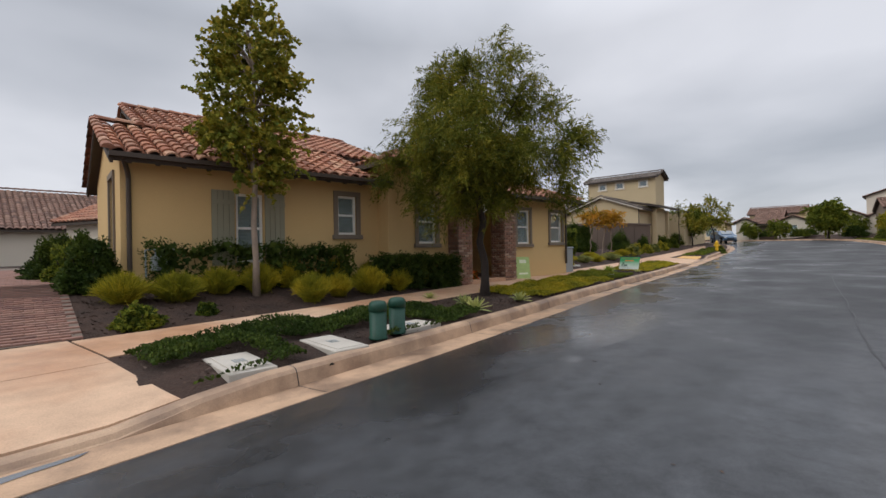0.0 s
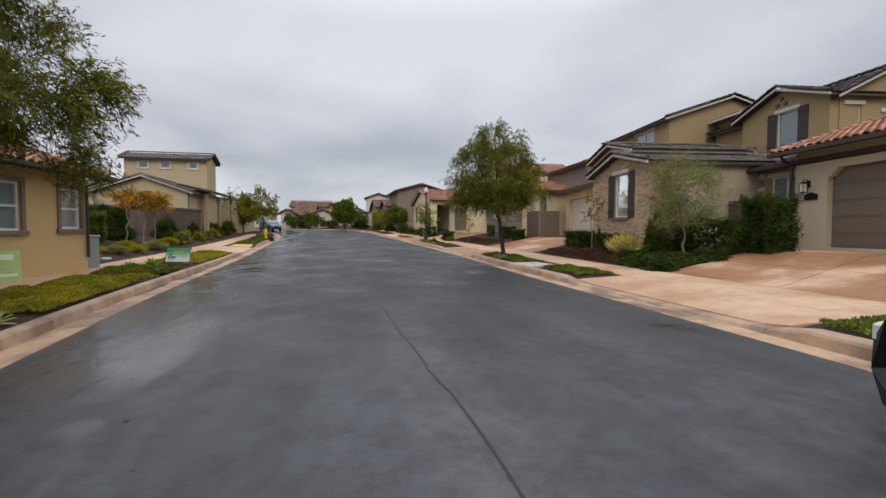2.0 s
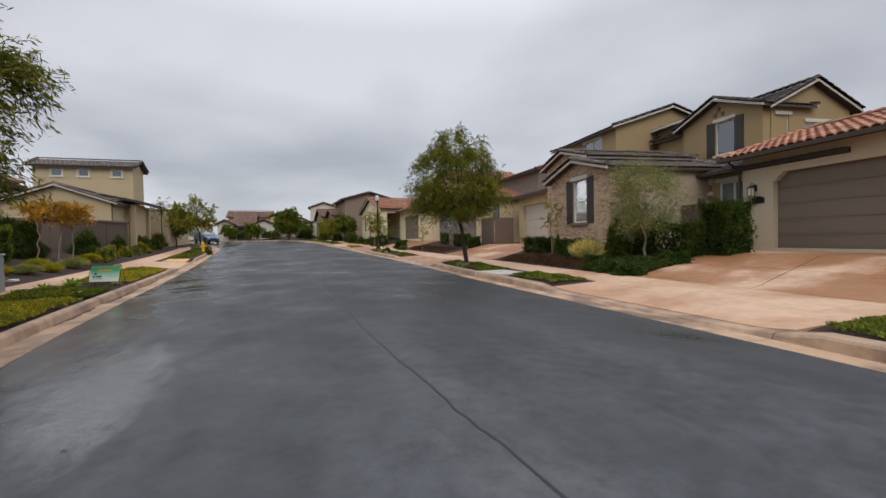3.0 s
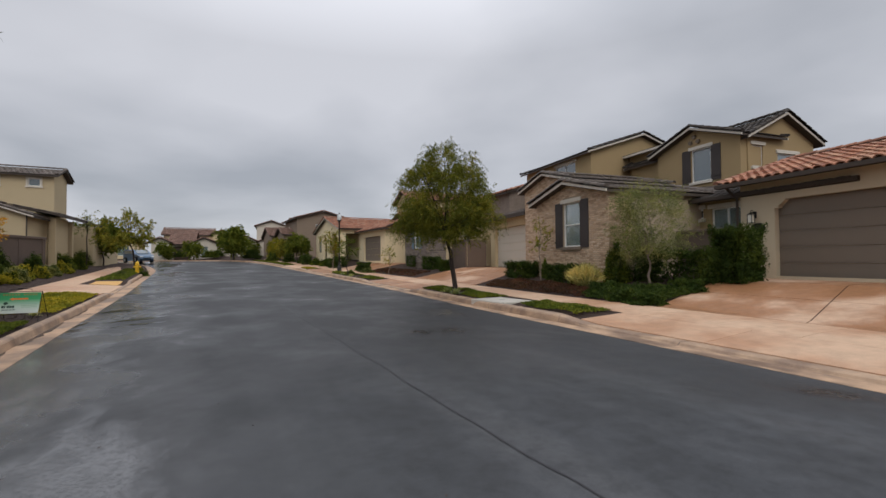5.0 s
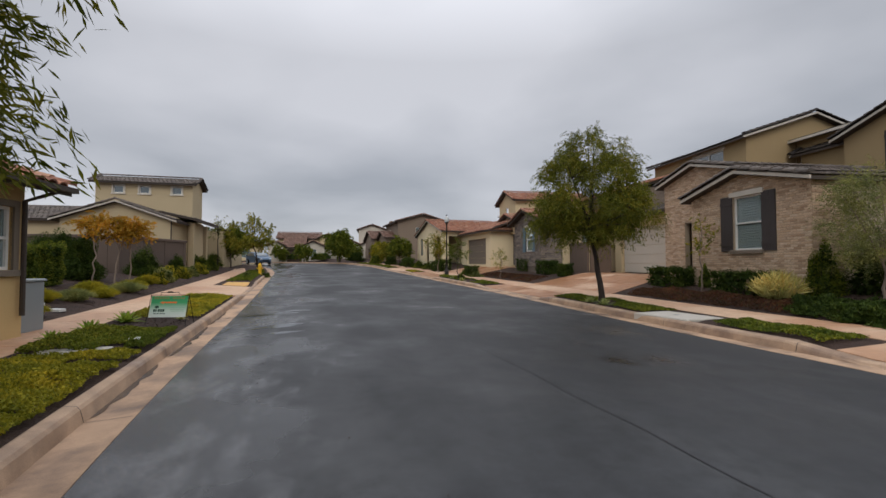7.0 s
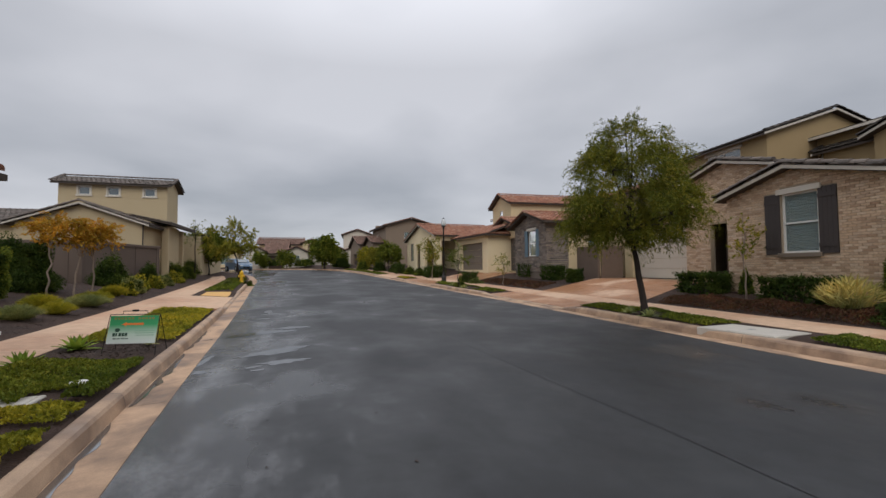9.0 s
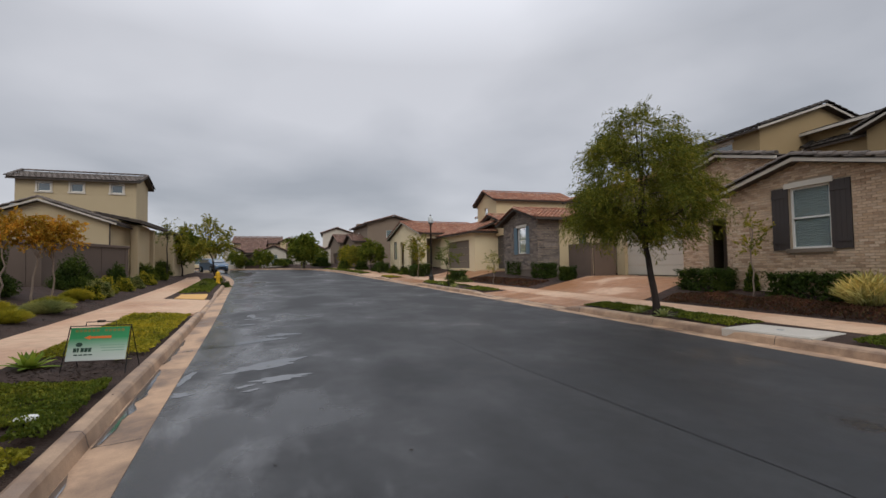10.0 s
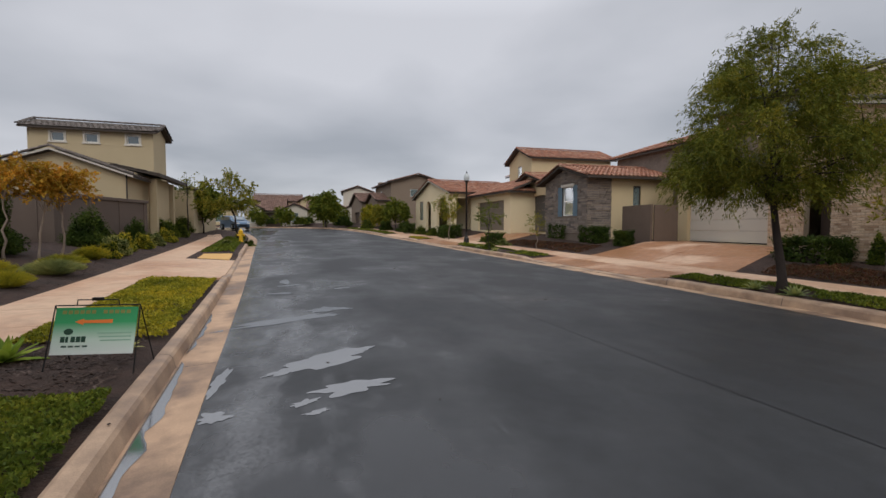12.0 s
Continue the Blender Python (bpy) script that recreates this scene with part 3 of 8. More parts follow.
def wall(par, wf, z0, z1, mat, openings=(), top=None, th=0.22, label=""):
    """One connected wall with real openings (a0, a1, z0, z1). top: gable points (a, z) above z1."""
    A = sorted({0.0, wf.length, *[o[0] for o in openings], *[o[1] for o in openings], *([p[0] for p in top] if top else [])})
    A = [a for a in A if -1e-6 <= a <= wf.length + 1e-6]
    Z = sorted({z0, z1, *[max(z0, o[2]) for o in openings], *[min(z1, o[3]) for o in openings]})
    solid = {}
    for i in range(len(A) - 1):
        for k in range(len(Z) - 1):
            ca, cz = (A[i] + A[i + 1]) / 2, (Z[k] + Z[k + 1]) / 2
            solid[i, k] = not any(o[0] < ca < o[1] and o[2] < cz < o[3] for o in openings)
    vs, fs, index = [], [], {}

    def vert(a, n, z):
        key = (round(a, 4), n, round(z, 4))
        if key not in index:
            index[key] = len(vs)
            vs.append((a, -th if n else 0.0, z))
        return index[key]
    for (i, k), on in solid.items():
        if not on:
            continue
        a, b, c, d = A[i], A[i + 1], Z[k], Z[k + 1]
        fs.append((vert(a, 0, c), vert(b, 0, c), vert(b, 0, d), vert(a, 0, d)))
        fs.append((vert(b, 1, c), vert(a, 1, c), vert(a, 1, d), vert(b, 1, d)))
        if i and not solid.get((i - 1, k)):
            fs.append((vert(a, 1, c), vert(a, 0, c), vert(a, 0, d), vert(a, 1, d)))
        if i < len(A) - 2 and not solid.get((i + 1, k)):
            fs.append((vert(b, 0, c), vert(b, 1, c), vert(b, 1, d), vert(b, 0, d)))
        if not solid.get((i, k - 1)):
            fs.append((vert(a, 1, c), vert(b, 1, c), vert(b, 0, c), vert(a, 0, c)))
        if not solid.get((i, k + 1)) and not (top and k == len(Z) - 2):
            fs.append((vert(a, 0, d), vert(b, 0, d), vert(b, 1, d), vert(a, 1, d)))
    if top:
        def ht(a):
            for p, q in zip(top, top[1:]):
                if p[0] - 1e-6 <= a <= q[0] + 1e-6:
                    return p[1] + (q[1] - p[1]) * (a - p[0]) / max(1e-6, q[0] - p[0])
            return z1
        for i in range(len(A) - 1):
            a, b = A[i], A[i + 1]
            za, zb = max(z1, ht(a)), max(z1, ht(b))
            fr = [vert(a, 0, z1), vert(b, 0, z1)] + ([vert(b, 0, zb)] if zb > z1 + 1e-4 else []) + ([vert(a, 0, za)] if za > z1 + 1e-4 else [])
            bk = [vert(b, 1, z1), vert(a, 1, z1)] + ([vert(a, 1, za)] if za > z1 + 1e-4 else []) + ([vert(b, 1, zb)] if zb > z1 + 1e-4 else [])
            if len(fr) > 2:
                fs += [tuple(fr), tuple(bk)]
            fs.append((vert(a, 0, za), vert(b, 0, zb), vert(b, 1, zb), vert(a, 1, za)))
    return mesh_object("wall", [Vector(wf(p)) for p in vs], fs, mat, par, label)


def window(par, wf, a0, a1, z0, z1, frame_mat=None, trim=None, lintel=None, sill=None, shutters=None, blinds=True, split=True, glass=None, shut_mat=None, vertical=False, back=True):
    """A recessed window: frame, panes, blinds, trim, sill and shutters, each a mesh of its own."""
    frame_mat = frame_mat or WHITE
    c = wf((0.5 * (a0 + a1), 0, z0))
    w = new("window")
    w.parent = par
    w.location = c
    off = Vector(c)

    def put(g, name, mat, label=""):
        return mesh_object(name, [Vector(wf(p)) - off for p in g.v], g.f, mat, w, label)
    f = 0.055
    g = Geo()
    for b in ((a0, a0 + f, z0, z1), (a1 - f, a1, z0, z1), (a0 + f, a1 - f, z0, z0 + f), (a0 + f, a1 - f, z1 - f, z1)):
        g.box(b[0], b[1], -0.12, -0.05, b[2], b[3])
    zm = 0.5 * (z0 + z1)
    if split:
        g.box(a0 + f, a1 - f, -0.115, -0.045, zm - 0.025, zm + 0.025)
    if vertical:
        am = 0.5 * (a0 + a1)
        g.box(am - 0.03, am + 0.03, -0.117, -0.047, z0 + f, z1 - f)
    put(g, "frame", frame_mat)
    for za, zb in (((z0 + f, zm - 0.025), (zm + 0.025, z1 - f)) if split else ((z0 + f, z1 - f),)):
        put(Geo().box(a0 + f, a1 - f, -0.098, -0.092, za, zb), "pane", glass or GLASS)
    if blinds:
        g = Geo()
        n = int((z1 - z0 - 2 * f) / 0.085)
        for k in range(n):
            z = z0 + f + (k + 0.5) * (z1 - z0 - 2 * f) / n
            g.slab((a0 + f, -0.13, z + 0.02), (a0 + f, -0.17, z - 0.03), (a1 - f, -0.17, z - 0.03), (a1 - f, -0.13, z + 0.02), 0.006)
        put(g, "blind", BLIND, "white slatted plantation blind")
    # added dark sheet behind the panes: the room's shade put into its colour
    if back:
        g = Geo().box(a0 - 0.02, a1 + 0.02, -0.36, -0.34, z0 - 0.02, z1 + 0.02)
        put(g, "curtain_lining", INTERIOR, "dark sheet behind the glass standing for the unlit room")
    if trim:
        g = Geo()
        t = 0.11
        g.box(a0 - t, a0, -0.03, 0.035, z0, z1)
        g.box(a1, a1 + t, -0.03, 0.035, z0, z1)
        g.box(a0 - t, a1 + t, -0.03, 0.04, z1, z1 + t)
        put(g, "trim", trim)
        put(Geo().worn(a0 - t - 0.04, a1 + t + 0.04, -0.03, 0.07, z0 - t, z0 - 0.002, 0.012), "sill", trim)
    if lintel:
        put(Geo().worn(a0 - 0.12, a1 + 0.12, -0.03, 0.06, z1 + 0.002, z1 + 0.16, 0.015), "lintel", lintel)
    if sill:
        put(Geo().worn(a0 - 0.1, a1 + 0.1, -0.03, 0.09, z0 - 0.12, z0 - 0.002, 0.015), "sill", sill)
    if shutters:
        for s0, s1 in ((a0 - shutters - 0.03, a0 - 0.03), (a1 + 0.03, a1 + 0.03 + shutters)):
            g = Geo()
            n = 4
            for k in range(n):
                x0 = s0 + (s1 - s0) * k / n
                g.worn(x0 + 0.003, x0 + (s1 - s0) / n - 0.003, 0.004, 0.035, z0 - 0.04, z1 + 0.04, 0.006)
            g.box(s0, s1, 0.034, 0.055, z0 + 0.15, z0 + 0.25)
            g.box(s0, s1, 0.034, 0.055, z1 - 0.25, z1 - 0.15)
            put(g, "shutter", shut_mat or SHUT_DARK)
    return w


def garage_door(par, wf, a0, a1, z0, z1, mat, rows=5, chamfer=0.0, wall_mat=None):
    c = wf((0.5 * (a0 + a1), 0, z0))
    w = new("garage_door")
    w.parent, w.location = par, c
    off = Vector(c)
    h = (z1 - z0) / rows
    for k in range(rows):
        g = Geo()
        g.box(a0, a1, -0.25, -0.20, z0 + k * h + 0.006, z0 + (k + 1) * h - 0.006)
        n = 4
        for j in range(n):
            x0, x1 = a0 + (a1 - a0) * (j + 0.06) / n, a0 + (a1 - a0) * (j + 0.94) / n
            pass
            for b in ((x0, x1, z0 + k * h + 0.06, z0 + k * h + 0.075), (x0, x1, z0 + (k + 1) * h - 0.075, z0 + (k + 1) * h - 0.06)):
                g.box(b[0], b[1], -0.2, -0.193, b[2], b[3])
        mesh_object("door_panel", [Vector(wf(p)) - off for p in g.v], g.f, mat, w)
    g = Geo()
    g.box(a0 - 0.08, a0 + 0.0, -0.3, -0.18, z0, z1)
    g.box(a1, a1 + 0.08, -0.3, -0.18, z0, z1)
    g.box(a0 - 0.08, a1 + 0.08, -0.3, -0.18, z1, z1 + 0.08)
    mesh_object("door_frame", [Vector(wf(p)) - off for p in g.v], g.f, TRIM_DARK, w)
    if chamfer:
        for s, x in ((1, a0), (-1, a1)):
            g = Geo()
            g.prism([(x, z1), (x, z1 - chamfer), (x + s * chamfer * 0.45, z1 - chamfer), (x + s * chamfer * 0.45, z1 - chamfer * 0.75), (x + s * chamfer * 1.2, z1 - chamfer * 0.12), (x + s * chamfer * 1.2, z1)][::s], "y", -0.22, -0.002)
            mesh_object("corbel", [Vector(wf(p)) - off for p in g.v], g.f, wall_mat, w)
    return w


BARREL = [(math.cos(math.pi * k / 6), math.sin(math.pi * k / 6)) for k in range(7)]


def roof_plane(par, e0, e1, t1, t0, mat, kind="barrel", pieces=0, piece_mat=None, deck=True, near=None):
    """One slope of tiles from the eave e0-e1 up to t0-t1, on a deck 6 cm below. Tiles lie in courses that overlap."""
    e0, e1, t0, t1 = Vector(e0), Vector(e1), Vector(t0), Vector(t1)
    ax = (e1 - e0)
    if ax.length < 1e-3:
        return
    ax.normalize()
    up = (t0 - e0) - ax * (t0 - e0).dot(ax)
    run = up.length
    up.normalize()
    nrm = ax.cross(up)
    if nrm.z < 0:
        nrm = -nrm
    if deck:
        q = [p - nrm * 0.05 for p in (e0, e1, t1, t0)]
        if nrm.dot((q[1] - q[0]).cross(q[3] - q[0])) < 0:
            q = [q[1], q[0], q[3], q[2]]
        Geo().slab(*q, 0.10).make("roof_deck", TRIM_DARK, par)
    pitch_a, pitch_b = (0.27, 0.36) if kind == "barrel" else (0.30, 0.36)
    tl, tr = (t0 - e0).dot(ax), (t1 - e0).dot(ax)
    L = (e1 - e0).length
    rows = max(1, int(run / pitch_b))
    spots = []
    for j in range(rows):
        f = (j + 0.5) * pitch_b / run
        lo, hi = tl * f, L + (tr - L) * f
        n = int((hi - lo) / pitch_a)
        shift = 0 if kind == "barrel" else (pitch_a * 0.5 if j % 2 else 0)
        for k in range(int(math.floor(lo / pitch_a)), int(math.ceil(hi / pitch_a)) + 1):
            a = (k + 0.5) * pitch_a + shift
            if lo <= a - pitch_a * 0.3 and a + pitch_a * 0.3 <= hi:
                spots.append((a, j * pitch_b))
    if kind == "barrel":
        w0, w1, ln = 0.125, 0.10, pitch_b + 0.06
        vs = [(c * w0, 0, s * 0.085 + 0.01) for c, s in BARREL] + [(c * w1, ln, s * 0.07 - 0.015) for c, s in BARREL] + [(c * 0.095, 0, s * 0.06 + 0.005) for c, s in BARREL]
        fs = [(k, k + 1, k + 8, k + 7) for k in range(6)] + [(k + 1, k, k + 14, k + 15) for k in range(6)]
        # the trough between two covers
        vs += [(w0 - 0.02, 0.01, -0.02), (w0 + 0.04, 0.01, -0.02), (w0 + 0.04, ln, -0.035), (w0 - 0.02, ln, -0.035)]
        fs += [(21, 22, 23, 24)]
    else:
        w, ln = pitch_a * 0.5 - 0.006, pitch_b + 0.04
        vs = [(-w, 0, 0), (w, 0, 0), (w, ln, -0.03), (-w, ln, -0.03), (-w, 0, 0.035), (-w * 0.3, 0, 0.045), (w * 0.4, 0, 0.025), (w, 0, 0.04), (-w, ln, 0.005), (-w * 0.3, ln, 0.015), (w * 0.4, ln, -0.005), (w, ln, 0.01)]
        fs = [(4, 5, 9, 8), (5, 6, 10, 9), (6, 7, 11, 10), (0, 1, 7, 6), (0, 6, 5, 4), (0, 4, 8, 3), (1, 2, 11, 7)]
    B = Matrix((ax, up, nrm)).transposed()
    base = [B @ Vector(v) for v in vs]
    if near:
        spots.sort(key=near)
    shared = None
    gv, gf = [], []
    for i, (a, b) in enumerate(spots):
        o = e0 + ax * a + up * b + nrm * random.uniform(0, 0.008)
        if i < pieces:
            if shared is None:
                shared = bpy.data.meshes.new("roof_tile")
                shared.from_pydata([tuple(v) for v in base], [], fs)
                shared.materials.append(piece_mat or mat)
            t = new("roof_tile", shared)
            t.parent, t.location = par, o
            t.rotation_euler = (random.uniform(-0.012, 0.012), random.uniform(-0.012, 0.012), 0)
        else:
            k0 = len(gv)
            gv += [tuple(v + o) for v in base]
            gf += [tuple(q + k0 for q in f) for f in fs]
    if gv:
        mesh_object("roof_tiles", gv, gf, mat, par, kind="stuff")


def ridge_caps(par, p, q, mat, r=0.11, pieces=True):
    """A line of cap tiles from p to q."""
    p, q = Vector(p), Vector(q)
    L = (q - p).length
    n = max(1, int(L / 0.38))
    d = (q - p) / n
    u = d.normalized()
    s = u.cross(Vector((0, 0, 1))).normalized()
    up = s.cross(u)
    vs, fs = [], []
    for k in range(n):
        b = p + d * k
        k0 = len(vs)
        for e, rr, lift in ((0, r, 0.02), (1.12, r * 0.86, 0.0)):
            for c, sn in BARREL:
                vs.append(tuple(b + d * e + s * c * rr + up * (sn * rr * 0.85 + lift)))
        fs += [(k0 + j, k0 + j + 1, k0 + j + 8, k0 + j + 7) for j in range(6)]
        fs.append(tuple(k0 + j for j in range(6, -1, -1)))
    mesh_object("roof_ridge", vs, fs, mat, par, kind="stuff")


def beam(par, name, p, q, w, h, mat, label=""):
    """A straight board from p to q, w wide and h deep below the line."""
    p, q = Vector(p), Vector(q)
    u = (q - p).normalized()
    s = u.cross(Vector((0, 0, 1))).normalized() * (w / 2)
    dn = Vector((0, 0, -h))
    vs = [p - s, p + s, q + s, q - s, p - s + dn, p + s + dn, q + s + dn, q - s + dn]
    return mesh_object(name, vs, [(0, 1, 2, 3), (7, 6, 5, 4), (0, 4, 5, 1), (1, 5, 6, 2), (2, 6, 7, 3), (3, 7, 4, 0)], mat, par, label)


def gable_roof(par, x0, x1, y0, y1, ze, slope, axis, mat, kind="flat", oh=0.4, pieces=(0, 0), piece_mat=None, fascia=None, gutter=False, rake=0.25, ridge_at=0.5):
    """A two-slope roof over a rectangle; the ridge runs along axis. ze: underside level at the wall line."""
    fascia = fascia or TRIM_PALE
    if axis == "y":
        xm = x0 + (x1 - x0) * ridge_at
        zr = ze + (xm - x0) * slope
        a, b = y0 - rake, y1 + rake
        el, er = ze - oh * slope, zr - (x1 + oh - xm) * slope
        roof_plane(par, (x0 - oh, b, el), (x0 - oh, a, el), (xm, a, zr), (xm, b, zr), mat, kind, pieces[0], piece_mat)
        roof_plane(par, (x1 + oh, a, er), (x1 + oh, b, er), (xm, b, zr), (xm, a, zr), mat, kind, pieces[1], piece_mat)
        ridge_caps(par, (xm, a, zr + 0.05), (xm, b, zr + 0.05), mat)
        for y in (a, b):
            for x, e in ((x0 - oh, el), (x1 + oh, er)):
                beam(par, "bargeboard", (x, y, e - 0.03), (xm, y, zr - 0.03), 0.05, 0.10, fascia)
                ridge_caps(par, (x, y, e + 0.03), (xm, y, zr + 0.04), mat, 0.12)
        if gutter:
            for x, e in ((x0 - oh - 0.05, el), (x1 + oh + 0.05, er)):
                beam(par, "rain_gutter", (x, a, e - 0.01), (x, b, e - 0.01), 0.11, 0.12, TRIM_DARK)
        return zr
    ym = y0 + (y1 - y0) * ridge_at
    zr = ze + (ym - y0) * slope
    a, b = x0 - rake, x1 + rake
    el, er = ze - oh * slope, zr - (y1 + oh - ym) * slope
    roof_plane(par, (a, y0 - oh, el), (b, y0 - oh, el), (b, ym, zr), (a, ym, zr), mat, kind, pieces[0], piece_mat)
    roof_plane(par, (b, y1 + oh, er), (a, y1 + oh, er), (a, ym, zr), (b, ym, zr), mat, kind, pieces[1], piece_mat)
    ridge_caps(par, (a, ym, zr + 0.05), (b, ym, zr + 0.05), mat)
    for x in (a, b):
        for y, e in ((y0 - oh, el), (y1 + oh, er)):
            beam(par, "bargeboard", (x, y, e - 0.03), (x, ym, zr - 0.03), 0.05, 0.10, fascia)
            ridge_caps(par, (x, y, e + 0.03), (x, ym, zr + 0.04), mat, 0.12)
    if gutter:
        for y, e in ((y0 - oh - 0.05, el), (y1 + oh + 0.05, er)):
            beam(par, "rain_gutter", (a, y, e - 0.01), (b, y, e - 0.01), 0.11, 0.12, TRIM_DARK)
    return zr


def shell(par, x0, x1, y0, y1, z0, ze, mat, axis=None, slope=0.3, ridge_at=0.5, west=(), south=(), north=(), east=(), skip=""):
    """Four walls with thickness; gables under the ridge. Returns the wall frames west (street), south, north, east. Openings are given along y for west and east, along x for south and north."""
    W = Wall((x0, y1), (x0, y0))
    S = Wall((x0, y0), (x1, y0))
    E_ = Wall((x1, y0), (x1, y1))
    N = Wall((x1, y1), (x0, y1))
    zr = ze + ((y1 - y0) if axis == "x" else (x1 - x0)) * ridge_at * slope
    gw = [(0, ze), ((y1 - y0) * (1 - ridge_at), zr), (y1 - y0, ze)]
    gs = [(0, ze), ((x1 - x0) * ridge_at, zr), (x1 - x0, ze)]
    gn = [(0, ze), ((x1 - x0) * (1 - ridge_at), zr), (x1 - x0, ze)]
    ge = [(0, ze), ((y1 - y0) * ridge_at, zr), (y1 - y0, ze)]
    flip = lambda g: g
    if "w" not in skip:
        wall(par, W, z0, ze, mat, [(y1 - b, y1 - a, c, d) for a, b, c, d in west], gw if axis == "x" else None)
    if "s" not in skip:
        wall(par, S, z0, ze, mat, [(a - x0, b - x0, c, d) for a, b, c, d in south], gs if axis == "y" else None)
    if "e" not in skip:
        wall(par, E_, z0, ze, mat, [(a - y0, b - y0, c, d) for a, b, c, d in east], ge if axis == "x" else None)
    if "n" not in skip:
        wall(par, N, z0, ze, mat, [(x1 - b, x1 - a, c, d) for a, b, c, d in north], gn if axis == "y" else None)
    return W, S, N, E_


def masonry(par, wf, a0, a1, z0, z1, mat, unit=(0.20, 0.057), joint=0.012, holes=(), top=None, proud=0.03, name="brick", pieces=0, piece_mat=None, rough=0.004, vary=0.0):
    """Courses of bricks or ledge stones on a wall face. top(a) gives the height limit there."""
    gv = Geo()
    count = 0
    shared = []
    z = z0
    row = 0
    while z < z1:
        h = unit[1] * (1 + random.uniform(-vary, vary))
        a = a0 - (unit[0] / 2 if row % 2 else 0) - (random.uniform(0, unit[0]) if vary else 0)
        while a < a1:
            w = unit[0] * (1 + random.uniform(-vary, vary) * 2)
            b0, b1 = max(a, a0), min(a + w, a1)
            a += w + joint
            if b1 - b0 < 0.03:
                continue
            if top and z + h > min(top(b0), top(b1)):
                continue
            segs = [(b0, b1)]
            for h0, h1, hz0, hz1 in holes:
                if z + h > hz0 and z < hz1:
                    nxt = []
                    for s0, s1 in segs:
                        if s1 <= h0 or s0 >= h1:
                            nxt.append((s0, s1))
                        else:
                            if h0 - s0 > 0.03:
                                nxt.append((s0, h0))
                            if s1 - h1 > 0.03:
                                nxt.append((h1, s1))
                    segs = nxt
            for s0, s1 in segs:
                n = random.uniform(0.6, 1.0) * proud + random.uniform(-rough, rough)
                g = Geo()
                b = 0.006
                x0, x1, y0, y1 = s0, s1, z, z + h
                g.add([(x0, 0.002, y0), (x1, 0.002, y0), (x1, 0.002, y1), (x0, 0.002, y1), (x0, n - b, y0), (x1, n - b, y0), (x1, n - b, y1), (x0, n - b, y1),
                       (x0 + b, n, y0 + b), (x1 - b, n, y0 + b), (x1 - b, n, y1 - b), (x0 + b, n, y1 - b)],
                      [(0, 1, 5, 4), (1, 2, 6, 5), (2, 3, 7, 6), (3, 0, 4, 7), (4, 5, 9, 8), (5, 6, 10, 9), (6, 7, 11, 10), (7, 4, 8, 11), (8, 9, 10, 11)])
                if count < pieces and abs(s1 - s0 - unit[0]) < 0.002 and not vary:
                    if not shared:
                        me = bpy.data.meshes.new(name)
                        c = Vector(wf((s0, 0, z)))
                        me.from_pydata([tuple(Vector(wf(p)) - c) for p in g.v], [], g.f)
                        me.materials.append(piece_mat or mat)
                        shared.append(me)
                    ob = new(name, shared[0])
                    ob.parent, ob.location = par, wf((s0, random.uniform(-0.006, 0.004), z))
                    count += 1
                else:
                    gv.add(g.v, g.f)
        z += h + joint
        row += 1
    if gv.v:
        place(gv, wf, name + "work", mat, par, kind="stuff")


def wall_lantern(at, rz, label):
    e = thing("wall_lantern", at, label, "wall light", "", rz)
    Geo().worn(-0.03, 0.0, -0.06, 0.06, -0.05, 0.17, 0.01).make("back_plate", METAL_BLACK, e)
    Geo().tube([(-0.02, 0, 0.1), (-0.10, 0, 0.2), (-0.18, 0, 0.2), (-0.19, 0, 0.14)], [0.012] * 4, 6).make("arm", METAL_BLACK, e)
    g = Geo()
    for sx in (-1, 1):
        for sy in (-1, 1):
            g.box(-0.19 + sx * 0.07 - 0.007, -0.19 + sx * 0.07 + 0.007, sy * 0.07 - 0.007, sy * 0.07 + 0.007, -0.2, 0.06)
    g.box(-0.27, -0.11, -0.08, 0.08, -0.22, -0.2)
    g.add([(-0.28, -0.09, 0.06), (-0.10, -0.09, 0.06), (-0.10, 0.09, 0.06), (-0.28, 0.09, 0.06), (-0.19, 0, 0.15)], [(0, 1, 4), (1, 2, 4), (2, 3, 4), (3, 0, 4), (3, 2, 1, 0)])
    g.make("cage", METAL_BLACK, e)
    Geo().box(-0.25, -0.13, -0.06, 0.06, -0.2, 0.055).make("shade", material("frosted_glass", (0.75, 0.72, 0.62), 0.5), e)
    return e


def downpipe(par, pts, mat=None):
    return Geo().tube(pts, [0.04] * len(pts), 8).make("downpipe", mat or TRIM_DARK, par)


